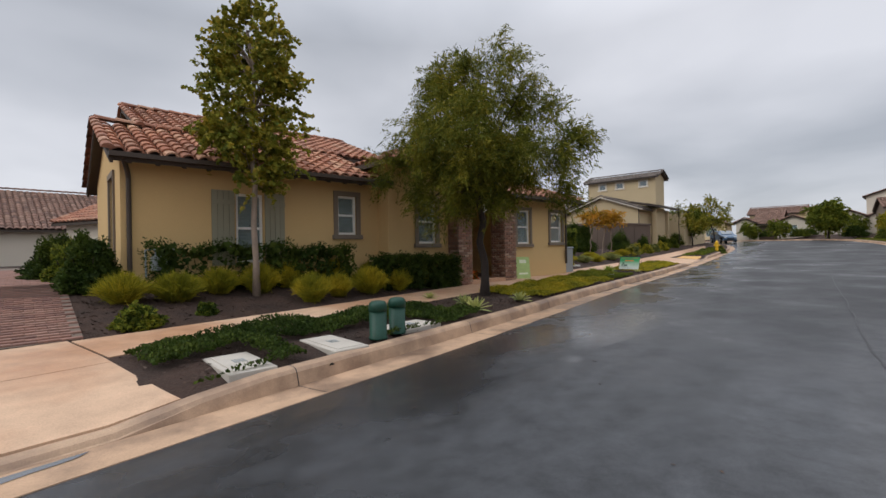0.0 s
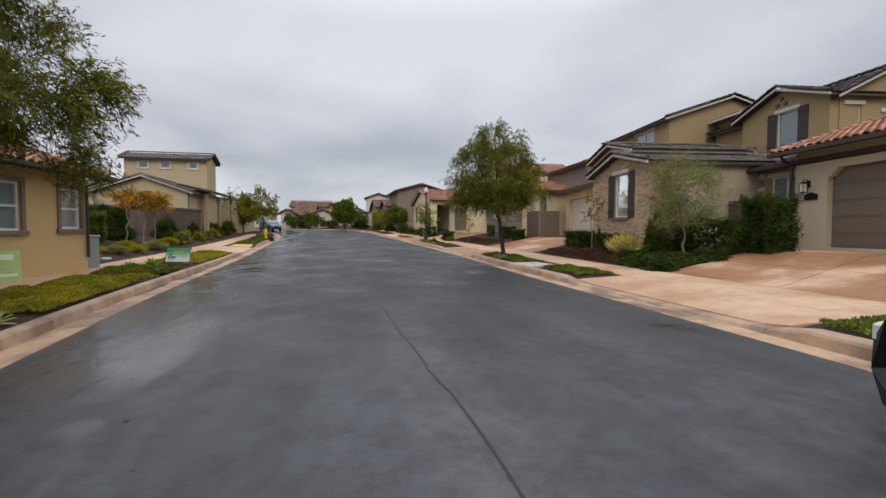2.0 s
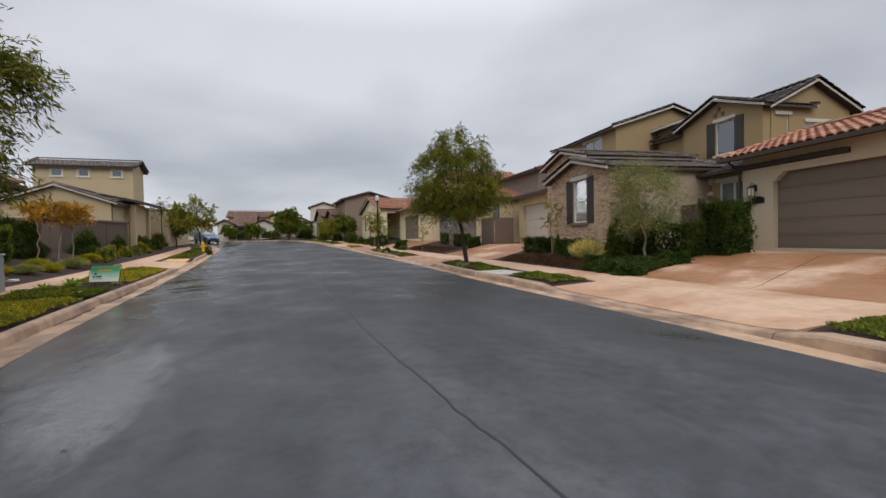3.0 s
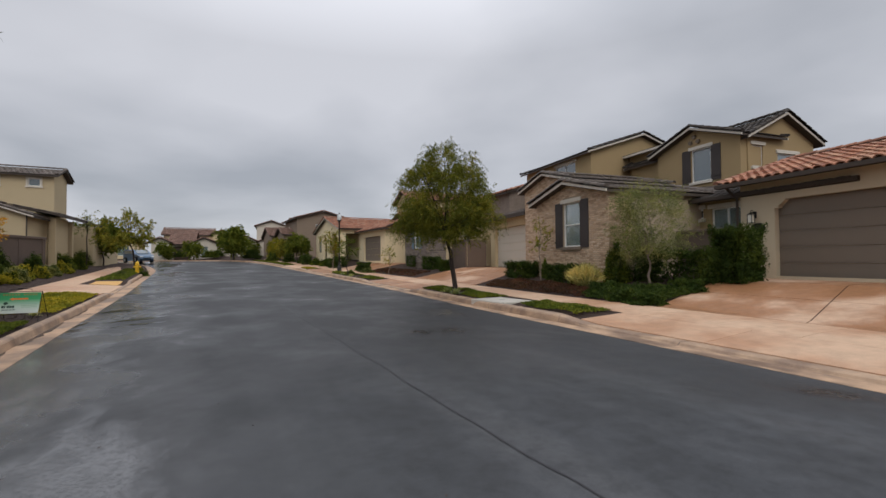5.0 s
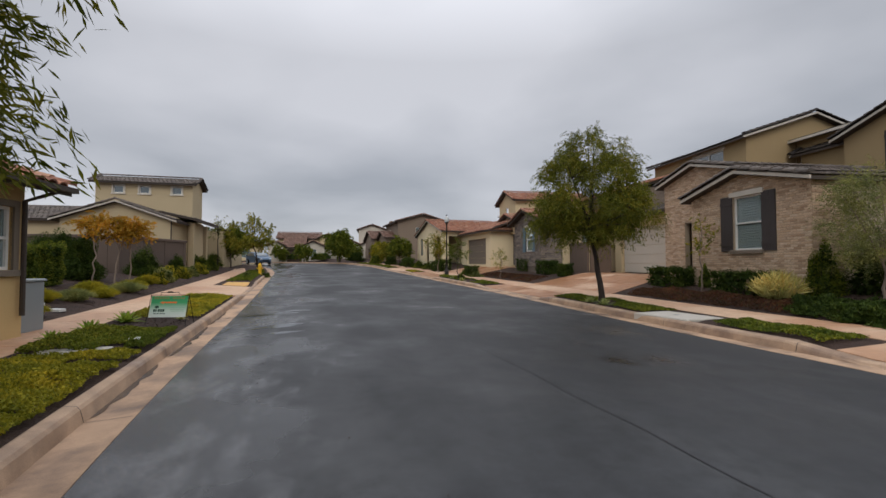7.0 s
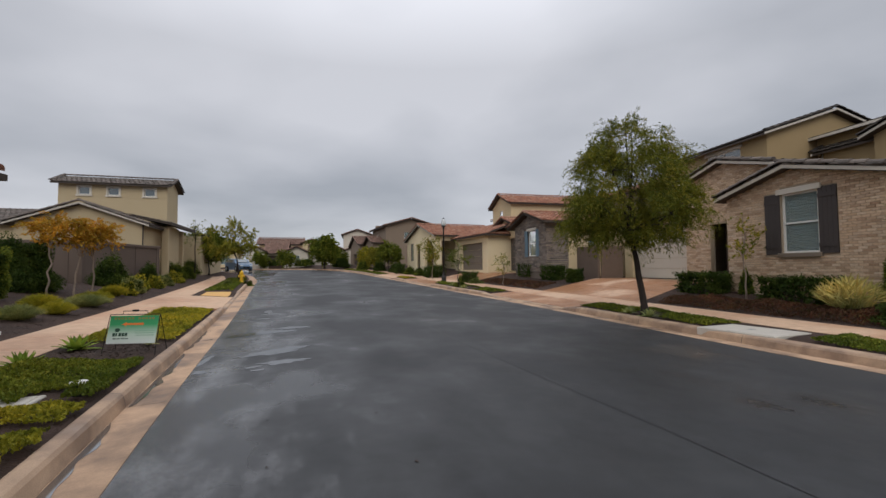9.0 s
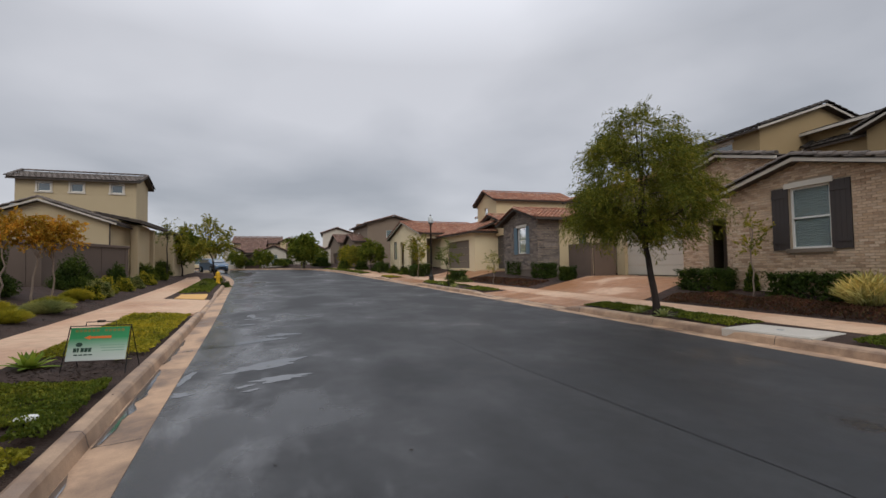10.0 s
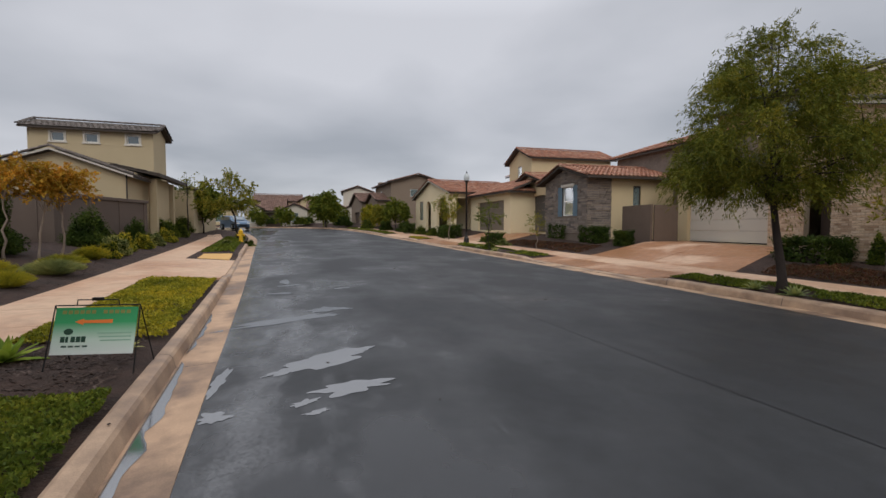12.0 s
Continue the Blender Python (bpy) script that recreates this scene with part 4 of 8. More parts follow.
# ---- the corner house with clay tiles, ochre stucco ----
def corner_house():
    e = thing("house", (-8.15, 0.2, 0), "single-storey ochre stucco house, red clay tiles, brick porch", "house", "houses", -6)
    # x runs towards the street from the facade when positive; the house lies at negative x
    z0 = 0.1
    M = STUCCO_L
    # front wing, y 0..5.4
    W = Wall((0, 0), (0, 5.5))
    W1 = [(1.96, 2.52, 1.0, 2.47), (4.32, 4.84, 1.62, 2.58)]
    wall(e, W, z0, 3.08, M, W1)
    window(e, W, *W1[0], shutters=0.44, shut_mat=SHUT_TAUPE)
    window(e, W, *W1[1], trim=TRIM_TAUPE)
    S = Wall((-4.8, 0), (0, 0))
    gtop = [(0, 3.08), (2.4, 4.02), (4.8, 3.08)]
    wall(e, S, z0, 3.08, M, [(3.1, 3.9, 1.15, 2.75)], gtop)
    window(e, S, 3.1, 3.9, 1.15, 2.75, trim=TRIM_TAUPE, frame_mat=TRIM_TAUPE)
    wall(e, Wall((0, 5.5), (-4.8, 5.5)), z0, 3.08, M, (), gtop)
    wall(e, Wall((-4.8, 5.5), (-4.8, 0)), z0, 3.15, M)
    # its roof: slope to the street and one behind
    roof_plane(e, (0.5, -0.2, 2.97), (0.5, 5.6, 2.97), (-2.4, 5.6, 4.13), (-2.4, -0.2, 4.13), TILE_RED_J, "barrel", 200, TILE_RED)
    roof_plane(e, (-5.3, 5.6, 2.97), (-5.3, -0.2, 2.97), (-2.4, -0.2, 4.13), (-2.4, 5.6, 4.13), TILE_RED_J, "barrel")
    ridge_caps(e, (-2.4, -0.2, 4.17), (-2.4, 5.6, 4.17), TILE_RED_J)
    for a, b in (((0.5, -0.2, 3.0), (-2.4, -0.2, 4.17)), ((-5.3, -0.2, 3.0), (-2.4, -0.2, 4.17))):
        ridge_caps(e, a, b, TILE_RED_J, 0.10)
        beam(e, "bargeboard", (a[0], a[1] + 0.04, a[2] - 0.06), (b[0], b[1] + 0.04, b[2] - 0.06), 0.05, 0.16, TRIM_DARK)
    beam(e, "rain_gutter", (0.55, -0.2, 2.97), (0.55, 5.6, 2.97), 0.10, 0.08, TRIM_DARK)
    for k in range(14):
        y = 0.1 + 0.42 * k
        beam(e, "rafter_tail", (0.0, y, 3.04), (0.46, y, 2.88), 0.06, 0.08, TRIM_DARK)
    downpipe(e, [(0.52, 0.0, 2.9), (0.12, 0.1, 2.72), (0.06, 0.12, 2.6), (0.06, 0.12, 0.7)])
    # taller middle block, y 5.5..12.6
    x1 = 0.45
    W2 = Wall((x1, 5.5), (x1, 8.05))
    wall(e, W2, z0, 3.5, M, [(0.98, 1.62, 1.38, 2.58)])
    window(e, W2, 0.98, 1.62, 1.38, 2.58, trim=TRIM_TAUPE)
    wall(e, Wall((-8, 5.5), (x1, 5.5)), z0, 3.5, M)
    wall(e, Wall((x1, 13.65), (-8, 13.65)), z0, 3.0, M)
    wall(e, Wall((-8, 13.65), (-8, 5.5)), z0, 3.1, M)
    W3 = Wall((x1, 10.1), (x1, 13.65))
    wall(e, W3, z0, 3.0, M, [(0.62, 1.32, 1.35, 2.5), (2.55, 3.3, 1.4, 2.48)])
    window(e, W3, 0.62, 1.32, 1.35, 2.5, trim=TRIM_TAUPE)
    window(e, W3, 2.55, 3.3, 1.4, 2.48, trim=TRIM_TAUPE)
    # porch: recess with brick piers
    back = Wall((-1.3, 8.05), (-1.3, 10.1))
    wall(e, back, z0, 3.3, STUCCO_L2, [(0.7, 1.6, 0.75, 2.85)])
    dr = new("door")
    dr.parent = e
    place(Geo().box(0.7, 1.6, -0.2, -0.14, 0.75, 2.85), back, "door_leaf", DOOR_WOOD, dr)
    place(Geo().box(1.48, 1.53, -0.14, -0.08, 1.65, 1.75), back, "door_handle", METAL_BLACK, dr)
    wall(e, Wall((x1, 8.05), (-1.3, 8.05)), z0, 3.3, M)
    wall(e, Wall((-1.3, 10.1), (x1, 10.1)), z0, 3.3, M)
    wall(e, Wall((x1, 8.05), (x1, 10.1)), 2.75, 3.05, M)
    for k, y in enumerate((7.6, 9.6)):
        pr = new("porch_pier")
        pr.parent = e
        Geo().box(x1 - 0.15, x1 + 0.40, y, y + 0.55, z0, 2.85).make("pier_core", MORTAR_DK, pr)
        for wf in (Wall((x1 + 0.40, y), (x1 + 0.40, y + 0.55)), Wall((x1 - 0.15, y), (x1 + 0.40, y))):
            masonry(pr, wf, 0, 0.55, 0.12, 2.85, BRICK_RED, (0.20, 0.06), 0.012, pieces=140, piece_mat=per_piece_brick_red())
    Geo().box(-1.3, x1 + 0.42, 8.06, 10.09, 0.1, 0.30).make("porch_floor", CONCRETE, e)
    # roofs of the middle block
    roof_plane(e, (x1 + 0.5, 5.1, 3.45), (x1 + 0.5, 8.4, 3.45), (-2.2, 8.4, 4.55), (-2.2, 8.1, 4.55), TILE_RED_J, "barrel", 60, TILE_RED)
    roof_plane(e, (-5.6, 5.1, 3.45), (x1 + 0.5, 5.1, 3.45), (-2.2, 8.1, 4.55), (-5.6, 8.1, 4.55), TILE_RED_J, "barrel")
    ridge_caps(e, (x1 + 0.5, 5.1, 3.5), (-2.2, 8.1, 4.6), TILE_RED_J, 0.1)
    beam(e, "fascia", (-3.0, 5.1, 3.43), (x1 + 0.5, 5.1, 3.43), 0.04, 0.12, TRIM_DARK)
    wall(e, Wall((x1, 8.05), (-4.0, 8.05)), 3.0, 3.45, M, (), [(0, 3.45), (2.4, 4.3), (4.45, 4.4)])
    roof_plane(e, (x1 + 0.55, 8.2, 2.9), (x1 + 0.55, 14.0, 2.9), (-3.8, 14.0, 4.4), (-3.8, 8.2, 4.4), TILE_RED_J, "barrel")
    roof_plane(e, (-8.5, 13.3, 3.2), (-8.5, 8.1, 3.2), (-3.8, 8.1, 4.55), (-3.8, 13.3, 4.4), TILE_RED_J, "barrel")
    ridge_caps(e, (x1 + 0.55, 14.0, 2.95), (-3.8, 14.0, 4.45), TILE_RED_J, 0.1)
    beam(e, "rain_gutter", (x1 + 0.55, 5.1, 3.46), (x1 + 0.55, 8.4, 3.46), 0.10, 0.09, TRIM_DARK)
    beam(e, "rain_gutter", (x1 + 0.61, 8.2, 2.9), (x1 + 0.61, 14.0, 2.9), 0.10, 0.09, TRIM_DARK)
    downpipe(e, [(x1 + 0.5, 13.7, 2.8), (x1 + 0.08, 13.55, 2.6), (x1 + 0.08, 13.55, 0.6)])
    # rear wing with the ridge that shows above the front gable
    wall(e, Wall((-11, 1.8), (-4.8, 1.8)), z0, 3.2, M, [(1.2, 4.2, 0.7, 2.7)])
    wall(e, Wall((-4.8, 1.8), (-4.8, 5.5)), z0, 3.2, M)
    garage_door(e, Wall((-11, 1.8), (-4.8, 1.8)), 1.2, 4.2, 0.7, 2.7, DOOR_WOOD)
    roof_plane(e, (-11.4, 1.3, 3.1), (-4.4, 1.3, 3.1), (-4.4, 4.6, 4.35), (-11.4, 4.6, 4.35), TILE_RED_J, "barrel")
    roof_plane(e, (-2.2, 0.62, 4.08), (-2.2, 7.6, 4.08), (-5.6, 7.6, 5.42), (-5.6, 0.62, 5.42), TILE_RED_J, "barrel")
    ridge_caps(e, (-2.2, 0.62, 4.12), (-5.6, 0.62, 5.46), TILE_RED_J, 0.1)
    ridge_caps(e, (-5.6, 0.62, 5.46), (-5.6, 7.6, 5.46), TILE_RED_J, 0.1)
    roof_plane(e, (-8.6, 7.6, 4.08), (-8.6, 0.62, 4.08), (-5.6, 0.62, 5.42), (-5.6, 7.6, 5.42), TILE_RED_J, "barrel")
    wall(e, Wall((-8.2, 0.8), (-3.0, 0.8)), 3.2, 4.1, M, (), [(0, 4.1), (2.6, 5.2), (5.2, 4.1)])
    wall(e, Wall((-3.0, 7.5), (-8.2, 7.5)), 3.2, 4.1, M, (), [(0, 4.1), (2.6, 5.2), (5.2, 4.1)])
    return e


def per_piece_brick_red():
    m = bpy.data.materials.get("brick_red_single")
    return m or per_piece("brick_red_single", [(0.24, 0.12, 0.08), (0.34, 0.19, 0.13), (0.17, 0.09, 0.065), (0.42, 0.30, 0.22)], 0.25, 30)


corner_house()
BRICK_TAN_1 = per_piece("brick_tan_single", [(0.57, 0.40, 0.26), (0.68, 0.51, 0.355), (0.42, 0.28, 0.18), (0.72, 0.57, 0.42)], 0.25, 30)


# ---- garage house with red tiles ----
def garage_house():
    e = thing("house", (15.3, 9.9, 0), "cream stucco garage wing with taupe sectional door and red tiles", "house", "houses", -7)
    z0 = 0.1
    W, S, N, E_ = shell(e, 0, 7, -7.2, 1.1, z0, 3.95, STUCCO_R1, "y", 0.30, west=[(-4.95, 0.0, 0.7, 3.25)])
    garage_door(e, W, 1.1, 6.05, 0.75, 3.25, DOOR_TAN, 5, 0.26, STUCCO_R1)
    Geo().box(-0.02, -0.002, -7.2, 1.1, z0, 0.85).make("plinth", STUCCO_R1, e)
    gable_roof(e, 0, 7, -7.2, 1.1, 4.08, 0.30, "y", TILE_RED_J, "barrel", 0.55, (250, 0), TILE_RED, TRIM_DARK, True, 0.45)
    downpipe(e, [(-0.5, 1.3, 3.9), (-0.2, 1.25, 3.6), (-0.05, 1.18, 3.45), (-0.05, 1.18, 0.7)])
    p = Vector((15.3, 9.9, 0))
    r = Matrix.Rotation(radians(-7), 4, "Z")
    wall_lantern(tuple(p + r @ Vector((0, 0.62, 2.78))), -7, "black wall lantern beside the garage door")
    n = thing("house_number_plaque", tuple(p + r @ Vector((-0.004, 0.52, 2.42))), "dark house number plaque on cream stucco", "sign", rz=-7)
    Geo().prism([(-0.22, -0.1), (0.22, -0.1), (0.22, 0.08), (0.14, 0.08), (0.1, 0.13), (-0.1, 0.13), (-0.14, 0.08), (-0.22, 0.08)], "x", -0.03, 0).make("plate", METAL_BLACK, n)


garage_house()


# ---- brick-fronted two-storey house ----
def brick_house():
    e = thing("house", (12.2, 16.0, 0), "two-storey olive-tan stucco house with tan brick gables and dark tile roof", "house", "houses", -7)
    z0 = 0.1
    M = STUCCO_R2
    # brick gable with the shuttered window
    W, S, N, E_ = shell(e, 0, 5, -2.6, 2.15, z0, 3.92, MORTAR, "x", 0.25, west=[(-0.96, 0.14, 1.92, 3.70)])
    window(e, W, 2.15 - 0.14, 2.15 + 0.96, 1.92, 3.70, lintel=TRIM_PALE, sill=TRIM_TAUPE, shutters=0.50, shut_mat=SHUT_DARK)
    tp = lambda a: 3.92 + 0.25 * min(a, 4.75 - a) - 0.02
    hole = [(2.15 - 0.16, 2.15 + 0.98, 1.78, 3.88), (1.46, 3.66, 1.86, 3.76)]
    masonry(e, W, 0, 4.75, 1.3, 4.6, BRICK_TAN, (0.21, 0.062), 0.011, hole, tp, pieces=300, piece_mat=BRICK_TAN_1)
    masonry(e, W, 0, 4.75, 0.6, 1.29, BRICK_TAN, (0.21, 0.062), 0.011, hole, tp)
    masonry(e, S, 0, 1.0, 0.6, 3.9, BRICK_TAN, (0.21, 0.062), 0.011)
    gable_roof(e, 0, 5.4, -2.6, 2.15, 3.98, 0.25, "x", TILE_GREY, "flat", 0.25, fascia=TRIM_PALE, rake=0.3)
    # second brick gable behind
    W, S, N, E_ = shell(e, 1.9, 7, 2.1, 6.5, z0, 5.25, MORTAR, "x", 0.26, west=[(4.2, 5.1, 0.9, 3.3)])
    tp2 = lambda a: 5.25 + 0.26 * min(a, 4.4 - a) - 0.02
    masonry(e, W, 0, 4.4, 0.8, 5.7, BRICK_TAN, (0.21, 0.062), 0.011, [(1.4, 2.3, 0.7, 3.3)], tp2)
    masonry(e, N, 4.0, 5.1, 0.8, 5.1, BRICK_TAN, (0.21, 0.062), 0.011)
    dr = new("door")
    dr.parent = e
    place(Geo().box(1.4, 2.3, -0.8, -0.74, 0.85, 3.3), W, "door_leaf", DOOR_WOOD, dr)
    place(Geo().box(2.3, 2.5, -0.5, -0.02, 0.85, 3.3), W, "door_jamb", TRIM_PALE, dr)
    gable_roof(e, 1.9, 7.5, 2.1, 6.5, 5.3, 0.26, "x", TILE_GREY, "flat", 0.3, fascia=TRIM_PALE, rake=0.3)
    # garage with the cream door
    W, S, N, E_ = shell(e, 2.4, 8.5, 6.5, 12.1, z0, 4.1, STUCCO_Y, None, west=[(6.6, 11.4, 0.9, 3.5)])
    garage_door(e, W, 12.1 - 11.4, 12.1 - 6.6, 0.95, 3.5, DOOR_WHITE, 5)
    roof_plane(e, (1.9, 12.6, 4.15), (1.9, 6.6, 4.15), (6.5, 6.6, 5.4), (6.5, 12.6, 5.4), TILE_GREY, "flat")
    beam(e, "fascia", (1.88, 12.6, 4.15), (1.88, 6.6, 4.15), 0.05, 0.2, TRIM_DARK)
    # low wing to the side with small windows
    W, S, N, E_ = shell(e, 4.3, 9.5, -7.5, -2.0, z0, 3.65, M, None, west=[(-4.35, -3.1, 2.0, 3.27), (-2.75, -2.2, 2.93, 3.3)])
    window(e, W, -2.0 + 2.2, -2.0 + 2.75, 2.93, 3.3, lintel=TRIM_PALE, sill=TRIM_PALE, split=False, vertical=True)
    window(e, W, -2.0 + 3.1, -2.0 + 4.35, 2.0, 3.27, lintel=TRIM_PALE, sill=TRIM_PALE, vertical=True, split=False)
    roof_plane(e, (3.8, -2.0, 3.62), (3.8, -7.9, 3.62), (8.8, -7.9, 5.0), (8.8, -2.0, 5.0), TILE_DARK, "flat")
    roof_plane(e, (3.8, 1.2, 4.0), (3.8, -2.1, 3.62), (8.8, -2.1, 5.0), (8.8, 1.2, 5.0), TILE_DARK, "flat")
    beam(e, "rain_gutter", (3.76, -2.0, 3.63), (3.76, -7.9, 3.63), 0.1, 0.12, TRIM_DARK)
    # upper block C with shutters
    cw = (0.38, 1.46, 5.22, 6.86)
    W, S, N, E_ = shell(e, 8.6, 11, -1.1, 3.6, 3.0, 7.1, M, "x", 0.36, west=[cw])
    window(e, W, 3.6 - cw[1], 3.6 - cw[0], cw[2], cw[3], lintel=TRIM_PALE, sill=TRIM_PALE, shutters=0.5, shut_mat=SHUT_DARK, split=False, blinds=False, glass=GLASS_SKY)
    gable_roof(e, 8.6, 10.9, -1.1, 3.6, 7.15, 0.36, "x", TILE_DARK, "flat", 0.35, fascia=TRIM_PALE, rake=0.35)
    g = Geo()
    for da, dz in ((-0.22, 0), (0.22, 0), (0, 0.26)):
        g.tube([(8.5, 1.25 + da, 7.25 + dz), (8.63, 1.25 + da, 7.25 + dz)], [0.10, 0.10], 12)
    g.make("gable_vent", TRIM_TAUPE, e)
    # recess D
    W, S, N, E_ = shell(e, 9.3, 14, 3.6, 7.8, 3.0, 7.72, M, None, west=[(4.02, 4.75, 6.3, 7.1), (5.65, 6.35, 6.5, 7.1)])
    for a, b, zb in ((4.02, 4.75, 6.3), (5.65, 6.35, 6.5)):
        window(e, W, 7.8 - b, 7.8 - a, zb, 7.1, lintel=TRIM_PALE, sill=TRIM_PALE, split=False, blinds=False, glass=GLASS_SKY)
    roof_plane(e, (8.8, 7.9, 7.7), (8.8, 3.4, 7.7), (12.2, 3.4, 8.7), (12.2, 7.9, 8.7), TILE_DARK, "flat")
    beam(e, "fascia", (8.78, 7.9, 7.7), (8.78, 3.4, 7.7), 0.05, 0.12, TRIM_PALE)
    # taller block behind with its gable to the side
    ww = [(9.28, 9.98, 5.6, 6.6), (10.95, 12.3, 5.6, 6.32)]
    W, S, N, E_ = shell(e, 9.0, 13.5, -1.15, 6.0, 3.0, 7.05, M, "y", 0.5, south=ww)
    for q in ww:
        window(e, S, q[0] - 9.0, q[1] - 9.0, q[2], q[3], lintel=TRIM_PALE, sill=TRIM_PALE, split=False, blinds=False, glass=GLASS_SKY)
    gable_roof(e, 9.0, 13.5, -1.15, 6.0, 7.1, 0.5, "y", TILE_DARK, "flat", 0.35, fascia=TRIM_PALE, rake=0.3)
    # long block F with its gable to the side
    W, S, N, E_ = shell(e, 6.4, 14, 6.5, 14.0, 3.0, 7.95, M, "y", 0.33, west=[(8.0, 10.2, 6.9, 7.6)])
    window(e, W, 14 - 10.2, 14 - 8.0, 6.9, 7.6, lintel=TRIM_PALE, split=False, blinds=False, glass=GLASS_SKY, vertical=True)
    gable_roof(e, 6.4, 14, 6.5, 14.0, 8.0, 0.33, "y", TILE_DARK, "flat", 0.4, fascia=TRIM_PALE, rake=0.3)
    # side wall between the two houses
    w = thing("garden_wall", (12.2, 16.0, 0), "brown block garden wall behind shrubs", "wall", rz=-7)
    Geo().box(3.0, 3.2, -4.6, -2.7, 0.2, 2.35).make("wall_body", WALL_BROWN, w)
    Geo().worn(2.95, 3.25, -4.6, -2.7, 2.354, 2.44, 0.015).make("coping", WALL_BROWN, w)


brick_house()


# ---- stone-fronted house with blue shutters, yellow stucco ----
def stone_house():
    e = thing("house", (12.3, 31.9, 0), "pale yellow stucco house with ledge stone gable and blue shutters", "house", "houses", -3)
    z0 = 0.3
    W, S, N, E_ = shell(e, 0, 6, -2.0, 2.6, z0, 4.45, MORTAR_DK, "x", 0.3, west=[(-0.75, 0.72, 2.3, 3.95)], skip="s")
    wall(e, S, z0, 4.45, STUCCO_Y, [(2.85, 3.35, 2.6, 3.9)])
    window(e, S, 2.85, 3.35, 2.6, 3.9, split=False, frame_mat=TRIM_DARK)
    window(e, W, 2.6 - 0.55, 2.6 + 0.58, 2.3, 3.95, lintel=TRIM_PALE, shutters=0.45, shut_mat=SHUT_BLUE)
    tp = lambda a: 4.45 + 0.3 * min(a, 4.6 - a) - 0.02
    masonry(e, W, 0, 4.6, 1.3, 5.2, STONE_MIX, (0.30, 0.10), 0.012, [(1.55, 3.68, 2.2, 4.12)], tp, 0.06, "stone", vary=0.4, rough=0.015)
    masonry(e, S, 0, 1.45, 1.0, 4.4, STONE_MIX, (0.30, 0.10), 0.012, (), None, 0.06, "stone", vary=0.4, rough=0.015)
    gable_roof(e, 0, 7.5, -2.0, 2.6, 4.5, 0.3, "x", TILE_RED_J, "barrel", 0.5, fascia=TRIM_DARK, gutter=True, rake=0.4)
    # stuccoed block behind, toned stone gable
    W, S, N, E_ = shell(e, 7.5, 12, -5.0, 2.6, z0, 6.3, STONE_PLAIN, "y", 0.3)
    gable_roof(e, 5.5, 12.5, -4.0, 3.0, 6.3, 0.3, "y", TILE_RED_J, "barrel", 0.4, fascia=TRIM_DARK, rake=0.3)
    W, S, N, E_ = shell(e, 5.5, 7.5, -4.0, 3.0, z0, 6.3, STONE_PLAIN, None)
    # garage wing with grey door
    W, S, N, E_ = shell(e, 1.5, 8, 4.8, 11.3, z0, 4.7, STUCCO_Y, "x", 0.3, west=[(5.5, 10.3, 1.3, 3.95)])
    garage_door(e, W, 11.3 - 10.3, 11.3 - 5.5, 1.35, 3.95, DOOR_GREY, 5)
    gable_roof(e, 1.5, 8, 4.8, 11.3, 4.75, 0.3, "x", TILE_RED_J, "barrel", 0.4, fascia=TRIM_DARK, rake=0.35)
    shell(e, 3.0, 8, 2.6, 4.8, z0, 4.6, STUCCO_Y)
    # tower-like upper floor
    W, S, N, E_ = shell(e, 4.0, 12, 12.8, 17.6, z0, 7.9, STUCCO_Y, "x", 0.42, west=[(14.8, 15.7, 6.0, 7.3)])
    window(e, W, 17.6 - 15.7, 17.6 - 14.8, 6.0, 7.3, split=False)
    gable_roof(e, 4.0, 12, 12.8, 17.6, 7.95, 0.42, "x", TILE_RED_J, "barrel", 0.4, fascia=TRIM_DARK, rake=0.35)
    shell(e, 5.5, 10, 17.6, 21, z0, 7.0, STUCCO_Y)
    roof_plane(e, (5.1, 21.4, 7.0), (5.1, 17.3, 7.0), (9, 17.3, 8.4), (9, 21.4, 8.4), TILE_RED_J, "barrel")
    # gate and bin screen
    f = thing("side_gate", (12.3, 31.9, 0), "brown painted wooden side gate and fence", "gate", rz=-3)
    for k, (x0, x1, y) in enumerate(((1.65, 3.0, -5.0),)):
        Geo().worn(x0, x1, y - 0.08, y, 0.9, 2.7, 0.01).make("gate_leaf", GATE, f)
    Geo().worn(1.50, 1.62, -5.0, -2.9, 0.9, 2.72, 0.01).make("fence_panel", GATE, f)


STONE_PLAIN = surface("stone_far", (0.24, 0.19, 0.155), 0.3, 3, 12, 0.9, 0.6, 0.02)
stone_house()


# ---- pale house with arches ----
def arch_panel(par, wf, a0, a1, z0, zs, z1, mat, th=0.3, n=10):
    """A wall piece with a round-headed opening between a0 and a1, springing at zs."""
    r = (a1 - a0) / 2
    c = (a0 + a1) / 2
    pts = [(a0, zs)] + [(c - r * math.cos(math.pi * k / n), zs + r * math.sin(math.pi * k / n)) for k in range(1, n)] + [(a1, zs)]
    g = Geo()
    for p, q in zip(pts, pts[1:]):
        g.prism([(p[0], p[1]), (q[0], q[1]), (q[0], z1), (p[0], z1)], "y", -th, 0)
    place(g, wf, "arch", mat, par)


